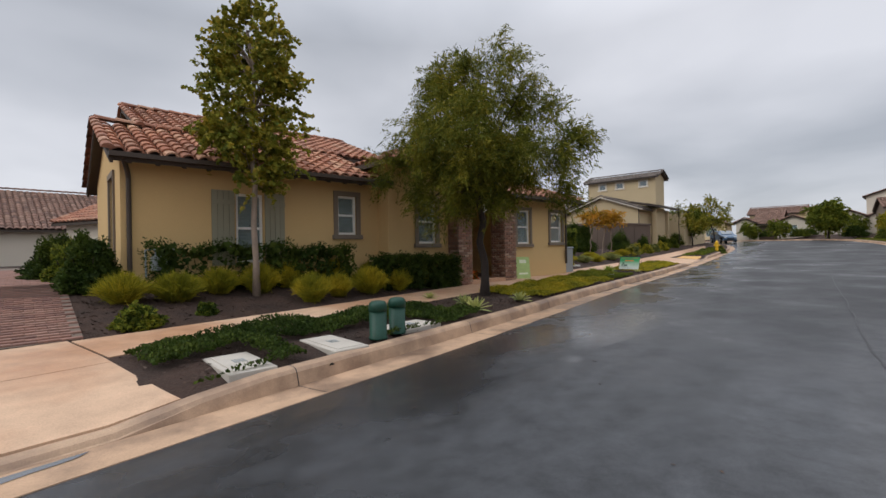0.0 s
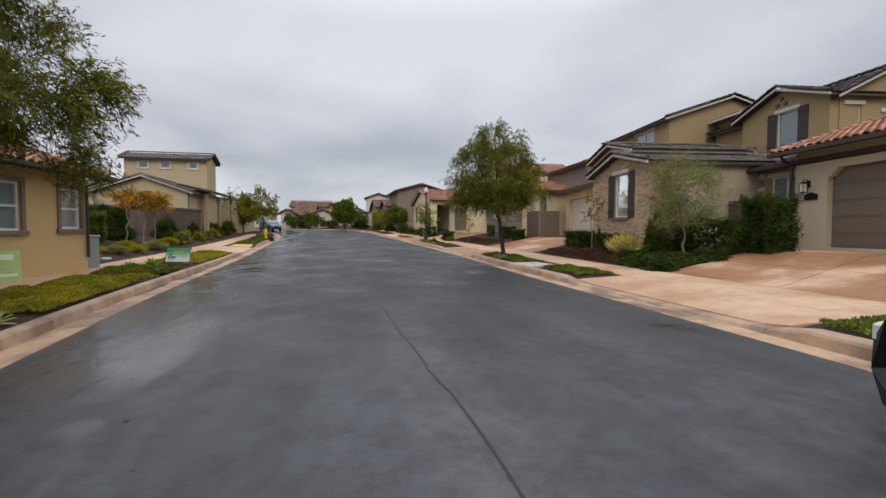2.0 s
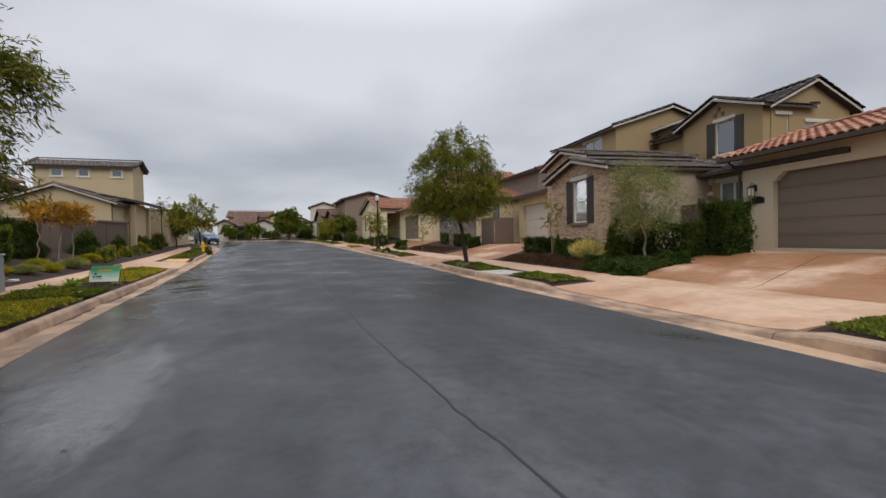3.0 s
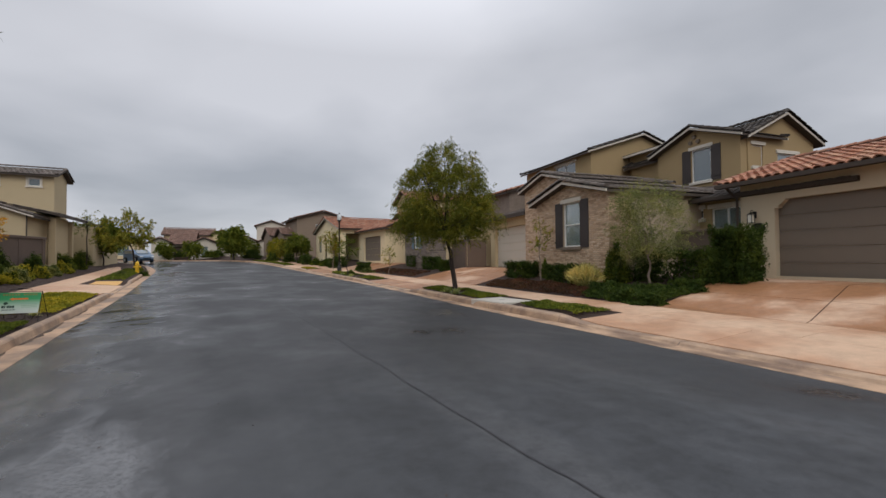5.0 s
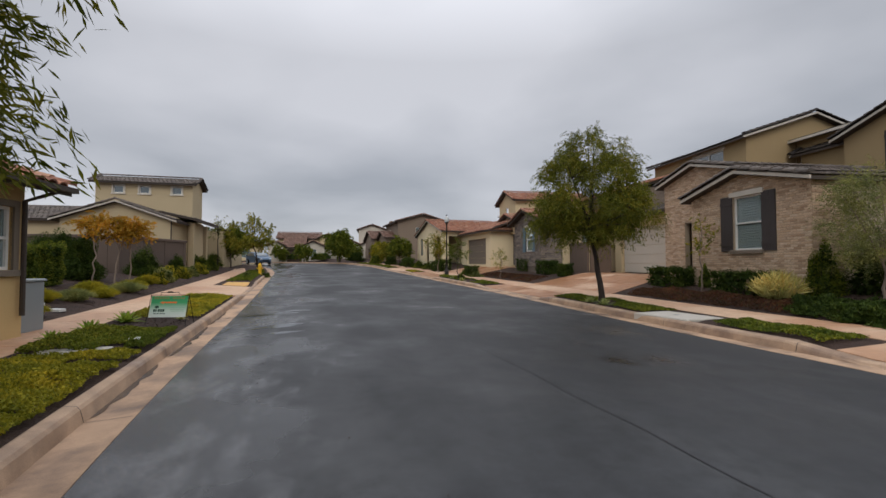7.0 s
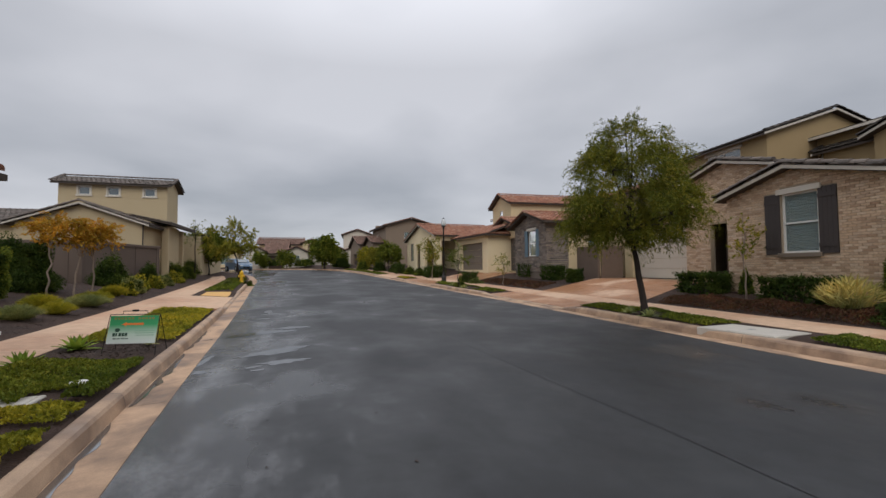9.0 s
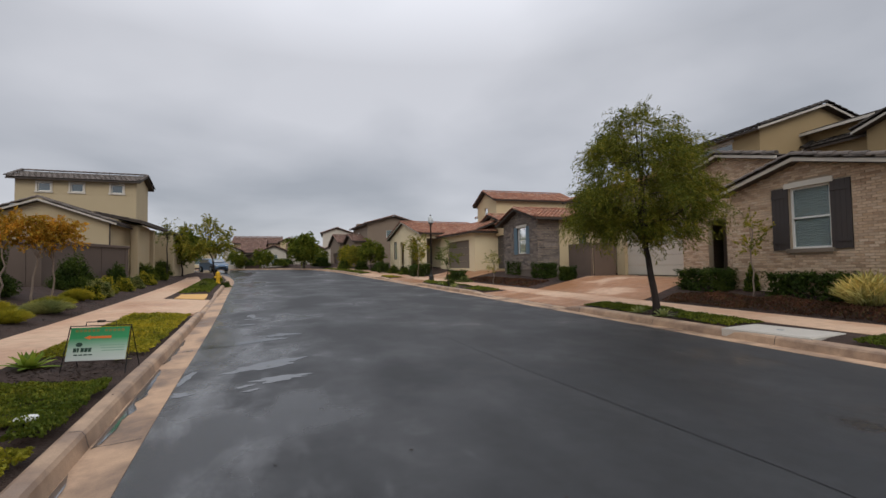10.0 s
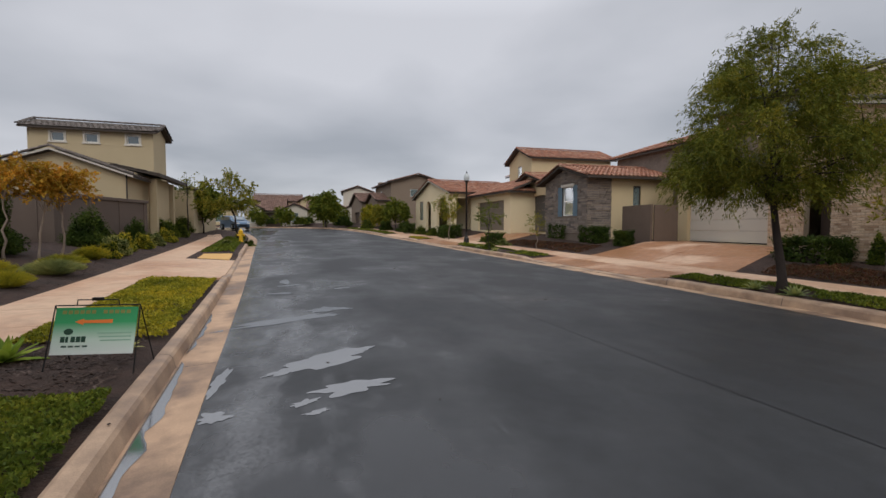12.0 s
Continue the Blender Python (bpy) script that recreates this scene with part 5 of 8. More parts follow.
def arch_house():
    e = thing("house", (9.4, 55.5, 0), "pale cream stucco house with arched porch and red tile roof", "house", "houses", 3)
    z0 = 1.0
    M = STUCCO_PALE
    # y runs towards the camera negative
    W = Wall((0, 0.4), (0, -9.5))
    g = [(0, 4.75), (4.95, 6.15), (9.9, 4.75)]
    wall(e, W, z0, 4.75, M, [(1.3, 2.5, 2.4, 4.3), (3.5, 4.9, z0, 4.75), (6.6, 9.3, z0, 4.75)], g)
    window(e, W, 1.3, 2.5, 2.4, 4.3, shutters=0.0, frame_mat=TRIM_DARK)
    arch_panel(e, W, 3.5, 4.9, z0, 3.5, 4.75, M)
    arch_panel(e, W, 6.6, 9.3, z0, 3.0, 4.75, M)
    Sx = Wall((0, -9.5), (7, -9.5))
    wall(e, Sx, z0, 4.75, M, [(0.6, 2.2, z0, 4.2)])
    wall(e, Wall((3, 0.4), (3, -9.5)), z0, 4.75, M)
    wall(e, Wall((7, 0.4), (0, 0.4)), z0, 4.75, M)
    wall(e, Wall((7, -9.5), (7, 0.4)), z0, 4.75, M)
    gable_roof(e, 0, 7, -9.5, 0.4, 4.8, 0.28, "x", TILE_RED_J, "barrel", 0.4, fascia=TRIM_PALE, rake=0.3)
    # garage wing nearer
    W, S, N, E_ = shell(e, 2.0, 8, -16.5, -9.5, z0, 4.3, M, None, west=[(-15.5, -11.0, 1.4, 3.7)])
    garage_door(e, W, -9.5 + 11.0, -9.5 + 15.5, 1.4, 3.7, DOOR_TAN, 4)
    roof_plane(e, (1.5, -9.5, 4.3), (1.5, -17, 4.3), (5, -17, 5.6), (5, -9.5, 5.6), TILE_RED_J, "barrel")
    roof_plane(e, (1.5, -17, 4.3), (8.5, -17, 4.3), (7, -14, 5.4), (5, -14, 5.4), TILE_RED_J, "barrel")
    return e


arch_house()


def brown_house():
    e = thing("house", (6.5, 60, 0), "two-storey brown stucco house with brown tile roof", "house", "houses", 3)
    M = STUCCO_BR
    W, S, N, E_ = shell(e, 2.0, 9, 4, 13, 1.0, 7.3, M, "y", 0.28, west=[(9, 10, 5.4, 6.5)], south=[(4.5, 5.5, 5.5, 6.5)])
    window(e, W, 3, 4, 5.4, 6.5, split=False)
    window(e, S, 2.5, 3.5, 5.5, 6.5, split=False)
    gable_roof(e, 2.0, 9, 4, 13, 7.4, 0.28, "y", TILE_BROWN, "barrel", 0.5, fascia=TRIM_DARK, rake=0.4)
    W, S, N, E_ = shell(e, 0.0, 6, 13, 22, 1.0, 5.4, M, "x", 0.3, west=[(15, 19, 1.7, 3.9)])
    garage_door(e, W, 3, 7, 1.7, 3.9, DOOR_WOOD, 4)
    gable_roof(e, 0.0, 6, 13, 22, 5.4, 0.3, "x", TILE_BROWN, "barrel", 0.4, fascia=TRIM_DARK, rake=0.3)
    W, S, N, E_ = shell(e, 0.5, 4, 5, 11, 1.0, 5.2, M, "x", 0.3, west=[(7, 9, 2.4, 4.0)])
    window(e, W, 2, 4, 2.4, 4.0, vertical=True, split=False)
    gable_roof(e, 0.5, 4, 5, 11, 5.2, 0.3, "x", TILE_BROWN, "barrel", 0.4, fascia=TRIM_DARK, rake=0.3)
    Geo().box(3.0, 3.9, 14.5, 15.4, 5, 8.0).worn(2.9, 4.0, 14.4, 15.5, 8.0, 8.3, 0.03).make("chimney", STUCCO_BR, e)


TILE_BROWN = per_piece("clay_tile_brown", [(0.20, 0.11, 0.08), (0.27, 0.16, 0.12), (0.15, 0.09, 0.07), (0.32, 0.2, 0.15)], 0.3, 25, island=True)
brown_house()


# ---- two-storey sand house with the side gable ----
def sand_house():
    e = thing("house", (-11.3, 37.5, 0), "two-storey sand stucco house with grey-brown tile roof and porch", "house", "houses", 0)
    M = STUCCO_L2
    z0 = 0.5
    W, S, N, E_ = shell(e, -6.3, 0, 0, 6.5, z0, 4.52, M, "y", 0.36, south=[])
    gable_roof(e, -6.3, 0, 0, 6.5, 4.55, 0.36, "y", TILE_GREY, "flat", 0.45, fascia=TRIM_PALE, rake=0.35)
    # low wing further back
    shell(e, -14, -6.3, 3, 9, z0, 4.6, M)
    roof_plane(e, (-14.4, 2.6, 4.6), (-4.3, 2.6, 4.6), (-6.3, 6, 5.9), (-12, 6, 5.9), TILE_GREY, "flat")
    # upper block
    sm = [(-6.05, -5.35), (-4.25, -3.55), (-1.95, -1.25)]
    W, S, N, E_ = shell(e, -7.25, -0.45, 6.5, 9.3, z0, 8.05, M, "x", 0.4, south=[(a, b, 7.1, 7.68) for a, b in sm])
    for a, b in sm:
        window(e, S, 7.25 + a, 7.25 + b, 7.1, 7.68, trim=TRIM_PALE, split=False, blinds=False, glass=GLASS_SKY)
    gable_roof(e, -7.25, -0.45, 6.5, 9.3, 8.1, 0.4, "x", TILE_GREY, "flat", 0.4, fascia=TRIM_DARK, rake=0.3, ridge_at=0.5)
    # street-side porch
    for x, y in ((0.35, 2.6), (0.35, 6.2)):
        Geo().box(x, x + 0.35, y, y + 0.35, z0, 4.5).make("porch_post", M, e)
    shell(e, 0.0, 0.5, 3.6, 6.0, z0, 4.6, M)
    roof_plane(e, (1.05, 1.9, 4.75), (1.05, 8.0, 4.75), (-1.5, 8.0, 5.5), (-1.5, 1.9, 5.3), TILE_GREY, "flat")
    beam(e, "rain_gutter", (1.07, 1.9, 4.76), (1.07, 8.0, 4.76), 0.1, 0.2, TRIM_DARK)
    downpipe(e, [(0.05, -0.05, 4.5), (0.05, -0.06, 1.0)])
    shell(e, -6, 0.6, 12.5, 22, z0, 4.6, M)
    roof_plane(e, (1.2, 12.5, 4.65), (1.2, 22.5, 4.65), (-3, 22.5, 6), (-3, 12.5, 6), TILE_GREY, "flat")
    # garden wall in front of it
    w = thing("garden_wall", (0, 0, 0), "brown block garden wall with posts and coping", "wall")
    for k, (a, b, h0) in enumerate((((-22, 31.5), (-11.9, 31.5), 0.5), ((-11.9, 31.5), (-10.3, 37.3), 0.6))):
        wf = Wall(a, b)
        place(Geo().box(0, wf.length, -0.2, 0, h0, 2.9), wf, "wall_body", WALL_BROWN, w)
        place(Geo().worn(-0.05, wf.length + 0.05, -0.26, 0.06, 2.904, 3.05, 0.02), wf, "coping", WALL_BROWN, w)
        n = int(wf.length / 1.9)
        for j in range(n + 1):
            place(Geo().worn(j * 1.9, j * 1.9 + 0.08, 0, 0.03, h0, 2.9, 0.01), wf, "wall_pilaster", WALL_BROWN, w)


sand_house()


# ---- houses across the end of the street ----
def far_house(at, rz, mat, roofmat, label, parts):
    e = thing("house", at, label, "house", "houses", rz)
    for x0, x1, y0, y1, h, ax, sl, op, door in parts:
        h, sl = h - 0.25, sl * 1.35
        W, S, N, E_ = shell(e, x0, x1, y0, y1, -0.6, h, mat, ax, sl, west=op)
        for q in op:
            if door:
                garage_door(e, W, y1 - q[1], y1 - q[0], q[2], q[3], door, 4)
            else:
                window(e, W, y1 - q[1], y1 - q[0], q[2], q[3], split=False)
        gable_roof(e, x0, x1, y0, y1, h + 0.05, sl, ax, roofmat, "barrel", 0.4, fascia=TRIM_DARK, rake=0.3)


def far_row():
    far_house((-1.6, 78, 1.5), 88, STUCCO_W, TILE_BROWN, "off-white stucco house with brown tile roof and small gables", [
        (0, 8, 0, 3.4, 3.1, "x", 0.33, [(1.2, 2.2, 0.9, 2.3)], None), (1.2, 10, 3.4, 6.3, 3.0, "y", 0.34, [(3.7, 5.9, 0.1, 2.3)], DOOR_WOOD),
        (-0.3, 8, 6.3, 8.5, 3.25, "x", 0.36, [(7.1, 7.7, 0.8, 2.5)], None)])
    far_house((0.5, 90, 1.6), 90, STUCCO_Y, TILE_BROWN, "two-storey yellow stucco house behind the off-white one", [
        (0, 8, 0, 3.0, 5.1, "x", 0.3, [(1.0, 2.0, 3.2, 4.4)], None), (1, 9, 3.0, 10.5, 4.9, "y", 0.24, [(5, 6, 3.3, 4.4), (7.5, 8.5, 3.3, 4.4)], None)])
    far_house((-12.5, 84, 1.6), 92, STUCCO_Y, TILE_BROWN, "yellow stucco house with brown tile roof across the side street", [
        (0, 8, 0, 4, 3.4, "x", 0.33, [(1.2, 2.8, 0.9, 2.4)], None), (1.5, 9, 4, 11, 3.2, "y", 0.33, [(5.5, 9.5, 0.1, 2.3)], DOOR_WOOD),
        (3, 9, 11, 17, 4.6, "x", 0.3, [(13, 14.5, 2.8, 4.0)], None)])
    far_house((4.2, 83, 1.6), 86, STUCCO_W, TILE_BROWN, "cream stucco house with brown roof beyond the bend", [
        (0, 8, 0, 3.2, 3.6, "x", 0.36, [(1.0, 2.2, 0.9, 2.4)], None), (1.2, 9, 3.2, 5.6, 3.3, "y", 0.3, [], None)])
    far_house((9.6, 88, 1.6), 84, STUCCO_W, TILE_BROWN, "two-storey cream stucco house with brown tile roof beyond the brown one", [
        (0, 8, 0, 5.0, 6.6, "x", 0.26, [(1.6, 3.2, 4.0, 5.4)], None), (-1.5, 6, 1.0, 5.5, 3.3, "x", 0.3, [(2.2, 3.6, 1.0, 2.4)], None)])
    far_house((-27, 88, 1.6), 95, STUCCO_L2, TILE_BROWN, "sand stucco house with brown tile roof far along the side street", [
        (0, 8, 0, 6, 3.4, "x", 0.3, [(2, 4, 0.9, 2.4)], None), (1, 9, 6, 16, 3.2, "y", 0.3, [(8, 12, 0.1, 2.3)], DOOR_WOOD)])
    far_house((-12.5, 56, 1.2), 8, STUCCO_L2, TILE_BROWN, "sand stucco house further along the street", [
        (-9, 0, 0, 7, 3.4, "y", 0.35, [], None), (-9, -1, 7, 14, 3.2, "y", 0.35, [], None)])
    # neighbours along the brick drive
    far_house((-24, 1.5, 0.6), -70, STUCCO_W, TILE_RED_J, "off-white stucco house with red tile roof along the brick drive", [
        (-8, 0, 0, 8, 2.45, "y", 0.35, [], None)])
    far_house((-30, -6, 0.6), 0, STUCCO_W, TILE_BROWN, "cream stucco house with a tile roof behind the brick drive", [
        (-10, 0, 0, 12, 2.4, "y", 0.35, [], None)])


far_row()


# ---- paving ----
def walk_slabs(side, y0, y1, d0, d1, step, mat, name="sidewalk"):
    par = new(name)
    tagged(par, "buff concrete sidewalk with tooled joints and damp stains", kind="structure")
    y = y0
    while y < y1 - 0.2:
        e = min(y + step, y1)
        q = [along(side, y + 0.006, d0), along(side, e - 0.006, d0), along(side, e - 0.006, d1), along(side, y + 0.006, d1)]
        if side > 0:
            q = [q[1], q[0], q[3], q[2]]
        paving_piece("slab", q, 0.018, mat, par)
        y = e
    return par


walk_slabs(-1, -0.55, 68, 2.36, 3.66, 1.5, CONCRETE)
walk_slabs(1, -12, 66, 2.02, 3.5, 1.5, CONCRETE)


def apron(side, y0, y1, d0, d1, mat, ny, nd, name="driveway_apron", label="buff concrete driveway apron with damp stains"):
    par = tagged(new(name), label, kind="structure")
    for i in range(ny):
        for j in range(nd):
            a, b = y0 + (y1 - y0) * i / ny + 0.006, y0 + (y1 - y0) * (i + 1) / ny - 0.006
            e, f = d0 + (d1 - d0) * j / nd + 0.006, d0 + (d1 - d0) * (j + 1) / nd - 0.006
            q = [along(side, a, e), along(side, b, e), along(side, b, f), along(side, a, f)]
            if side > 0:
                q = [q[1], q[0], q[3], q[2]]
            paving_piece("slab", q, 0.018, mat, par)


apron(-1, -9.0, -0.57, 0.60, 3.72, CONCRETE, 3, 2)
apron(-1, 22.6, 29.3, 0.60, 2.42, CONCRETE, 3, 1, "kerb_ramp", "buff concrete kerb ramp with damp patches")
apron(1, 3.9, 9.6, 0.72, 2.02, CONCRETE, 2, 1)
apron(1, 19.7, 26.6, 0.72, 2.02, CONCRETE_DRIVE, 3, 1)
apron(1, 36.0, 42.3, 0.72, 2.02, CONCRETE_DRIVE, 3, 1)
apron(1, 45.8, 51.3, 0.72, 2.02, CONCRETE, 2, 1)
apron(1, -5, -0.2, 0.72, 2.02, CONCRETE, 2, 1)


def quad_drive(a, b, c, d, n, m, mat, label, lift=0.018):
    """A driveway between four plan corners, cut in n by m slabs."""
    par = tagged(new("driveway"), label, kind="structure")
    a, b, c, d = (Vector(p) for p in (a, b, c, d))
    P = lambda s, t: a.lerp(b, s).lerp(d.lerp(c, s), t)
    for i in range(n):
        for j in range(m):
            e = 0.002
            q = [P(i / n + e, j / m + e), P((i + 1) / n - e, j / m + e), P((i + 1) / n - e, (j + 1) / m - e), P(i / n + e, (j + 1) / m - e)]
            paving_piece("slab", q, lift, mat, par)


quad_drive((9.45, 3.2), (14.85, 4.6), (15.45, 10.7), (9.65, 9.9), 3, 2, CONCRETE_DRIVE, "damp salmon concrete driveway with pale dry patches")
quad_drive((9.95, 19.7), (15.2, 21.3), (15.9, 27.0), (9.95, 26.6), 3, 2, CONCRETE_DRIVE, "damp salmon concrete driveway to the cream garage")
quad_drive((9.45, 36.0), (13.8, 36.8), (14.2, 43.2), (9.0, 42.3), 2, 2, CONCRETE_DRIVE, "damp concrete driveway to the grey garage")
quad_drive((-6.95, 8.5), (-5.75 - 0.6, 8.5), (-6.55, 9.9), (-7.3, 9.9), 1, 1, CONCRETE, "buff concrete path to the brick porch")
tac = tagged(new("tactile_paving"), "yellow tactile warning pad on the kerb ramp", kind="structure")
for k in range(2):
    q = [along(-1, 29.6 + 1.1 * k, 0.85), along(-1, 30.68 + 1.1 * k, 0.85), along(-1, 30.68 + 1.1 * k, 2.0), along(-1, 29.6 + 1.1 * k, 2.0)]
    paving_piece("slab", q, 0.022, YELLOW_PAD, tac)


# ---- vegetation ----
rng = np.random.default_rng(7)


def foliage_material(name, cols, rough=0.55, spec=0.3):
    cols = [(c[0] * 1.1, c[1] * 1.12, c[2] * 0.8) for c in cols]
    m = per_piece(name, cols, 0.12, 9, 0.65, 0, island=True, spec=0.12)
    b = m.node_tree.nodes["Principled BSDF"]
    tr = m.node_tree.nodes.new("ShaderNodeBsdfTranslucent")
    mx = m.node_tree.nodes.new("ShaderNodeMixShader")
    mx.inputs[0].default_value = 0.3
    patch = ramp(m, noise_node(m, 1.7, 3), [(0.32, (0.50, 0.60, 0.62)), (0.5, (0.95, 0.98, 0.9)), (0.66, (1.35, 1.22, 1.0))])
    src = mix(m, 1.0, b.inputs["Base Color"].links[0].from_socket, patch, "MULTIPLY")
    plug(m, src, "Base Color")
    m.node_tree.links.new(src, tr.inputs[0])
    m.node_tree.links.new(b.outputs[0], mx.inputs[1])
    m.node_tree.links.new(tr.outputs[0], mx.inputs[2])
    m.node_tree.links.new(mx.outputs[0], m.node_tree.nodes["Material Output"].inputs["Surface"])
    return m


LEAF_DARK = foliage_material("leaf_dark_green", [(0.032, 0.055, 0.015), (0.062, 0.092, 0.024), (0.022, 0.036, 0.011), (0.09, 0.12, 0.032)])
LEAF_MID = foliage_material("leaf_mid_green", [(0.10, 0.13, 0.022), (0.17, 0.195, 0.035), (0.055, 0.075, 0.016), (0.24, 0.235, 0.045)])
LEAF_LIME = foliage_material("leaf_yellow_green", [(0.26, 0.225, 0.03), (0.40, 0.33, 0.04), (0.16, 0.16, 0.025), (0.48, 0.38, 0.05)])
LEAF_OLIVE = foliage_material("leaf_grey_olive", [(0.20, 0.215, 0.10), (0.29, 0.29, 0.15), (0.13, 0.14, 0.065), (0.36, 0.33, 0.18)])
LEAF_ORANGE = foliage_material("leaf_orange", [(0.45, 0.20, 0.03), (0.55, 0.30, 0.05), (0.35, 0.14, 0.02), (0.50, 0.35, 0.08)])
LEAF_TAN = foliage_material("blade_straw", [(0.55, 0.44, 0.22), (0.66, 0.56, 0.32), (0.40, 0.30, 0.14), (0.42, 0.40, 0.18)])
LEAF_PURPLE = foliage_material("leaf_dull_purple", [(0.09, 0.035, 0.035), (0.13, 0.055, 0.05), (0.06, 0.03, 0.025), (0.10, 0.07, 0.04)])
LEAF_AUTUMN = foliage_material("leaf_turning", [(0.17, 0.18, 0.035), (0.30, 0.26, 0.05), (0.10, 0.125, 0.025), (0.42, 0.31, 0.07)])
LEAF_WISPY = foliage_material("leaf_wispy_green", [(0.105, 0.118, 0.022), (0.185, 0.18, 0.034), (0.06, 0.078, 0.017), (0.28, 0.235, 0.045)])
LEAF_AGAVE = foliage_material("leaf_agave", [(0.30, 0.32, 0.18), (0.42, 0.42, 0.24), (0.22, 0.26, 0.15)])
LEAF_FERN = foliage_material("leaf_lime_succulent", [(0.22, 0.30, 0.05), (0.32, 0.38, 0.08), (0.15, 0.22, 0.04)])
LEAF_RED = foliage_material("flower_orange_red", [(0.55, 0.08, 0.04), (0.60, 0.16, 0.05)])
BARK_DARK = surface("bark_dark", (0.035, 0.026, 0.022), 0.4, 5, 35, 0.95, 1.0, 0.01)
BARK_PALE = surface("bark_pale", (0.26, 0.20, 0.155), 0.3, 5, 35, 0.9, 0.8, 0.006)


def leaves(name, c, size, aspect, mat, parent=None, droop=0.0, kind="", label="", updir=None, jitter=0.4):
    """Leaf blades, one folded diamond each, about the centres c (n x 3)."""
    n = len(c)
    c = np.asarray(c, float)
    if updir is None:
        d = rng.normal(size=(n, 3))
    else:
        d = np.asarray(updir, float) + rng.normal(size=(n, 3)) * jitter
    d[:, 2] -= droop
    d /= np.linalg.norm(d, axis=1)[:, None] + 1e-9
    r = rng.normal(size=(n, 3))
    s = np.cross(d, r)
    s /= np.linalg.norm(s, axis=1)[:, None] + 1e-9
    L = size * rng.uniform(0.6, 1.35, (n, 1))
    w = L * aspect * 0.5
    nn = np.cross(s, d) * (w * 0.35)
    v = np.empty((n, 4, 3))
    v[:, 0] = c - d * L * 0.5
    v[:, 1] = c + s * w + nn
    v[:, 2] = c + d * L * 0.5
    v[:, 3] = c - s * w + nn
    me = bpy.data.meshes.new(name)
    me.vertices.add(4 * n)
    me.vertices.foreach_set("co", v.reshape(-1))
    me.loops.add(4 * n)
    me.loops.foreach_set("vertex_index", np.arange(4 * n, dtype=np.int32))
    me.polygons.add(n)
    me.polygons.foreach_set("loop_start", np.arange(0, 4 * n, 4, dtype=np.int32))
    me.materials.append(mat)
    me.update(calc_edges=True)
    me.validate()
    ob = new(name, me)
    ob.parent = parent
    return tagged(ob, label, kind=kind)


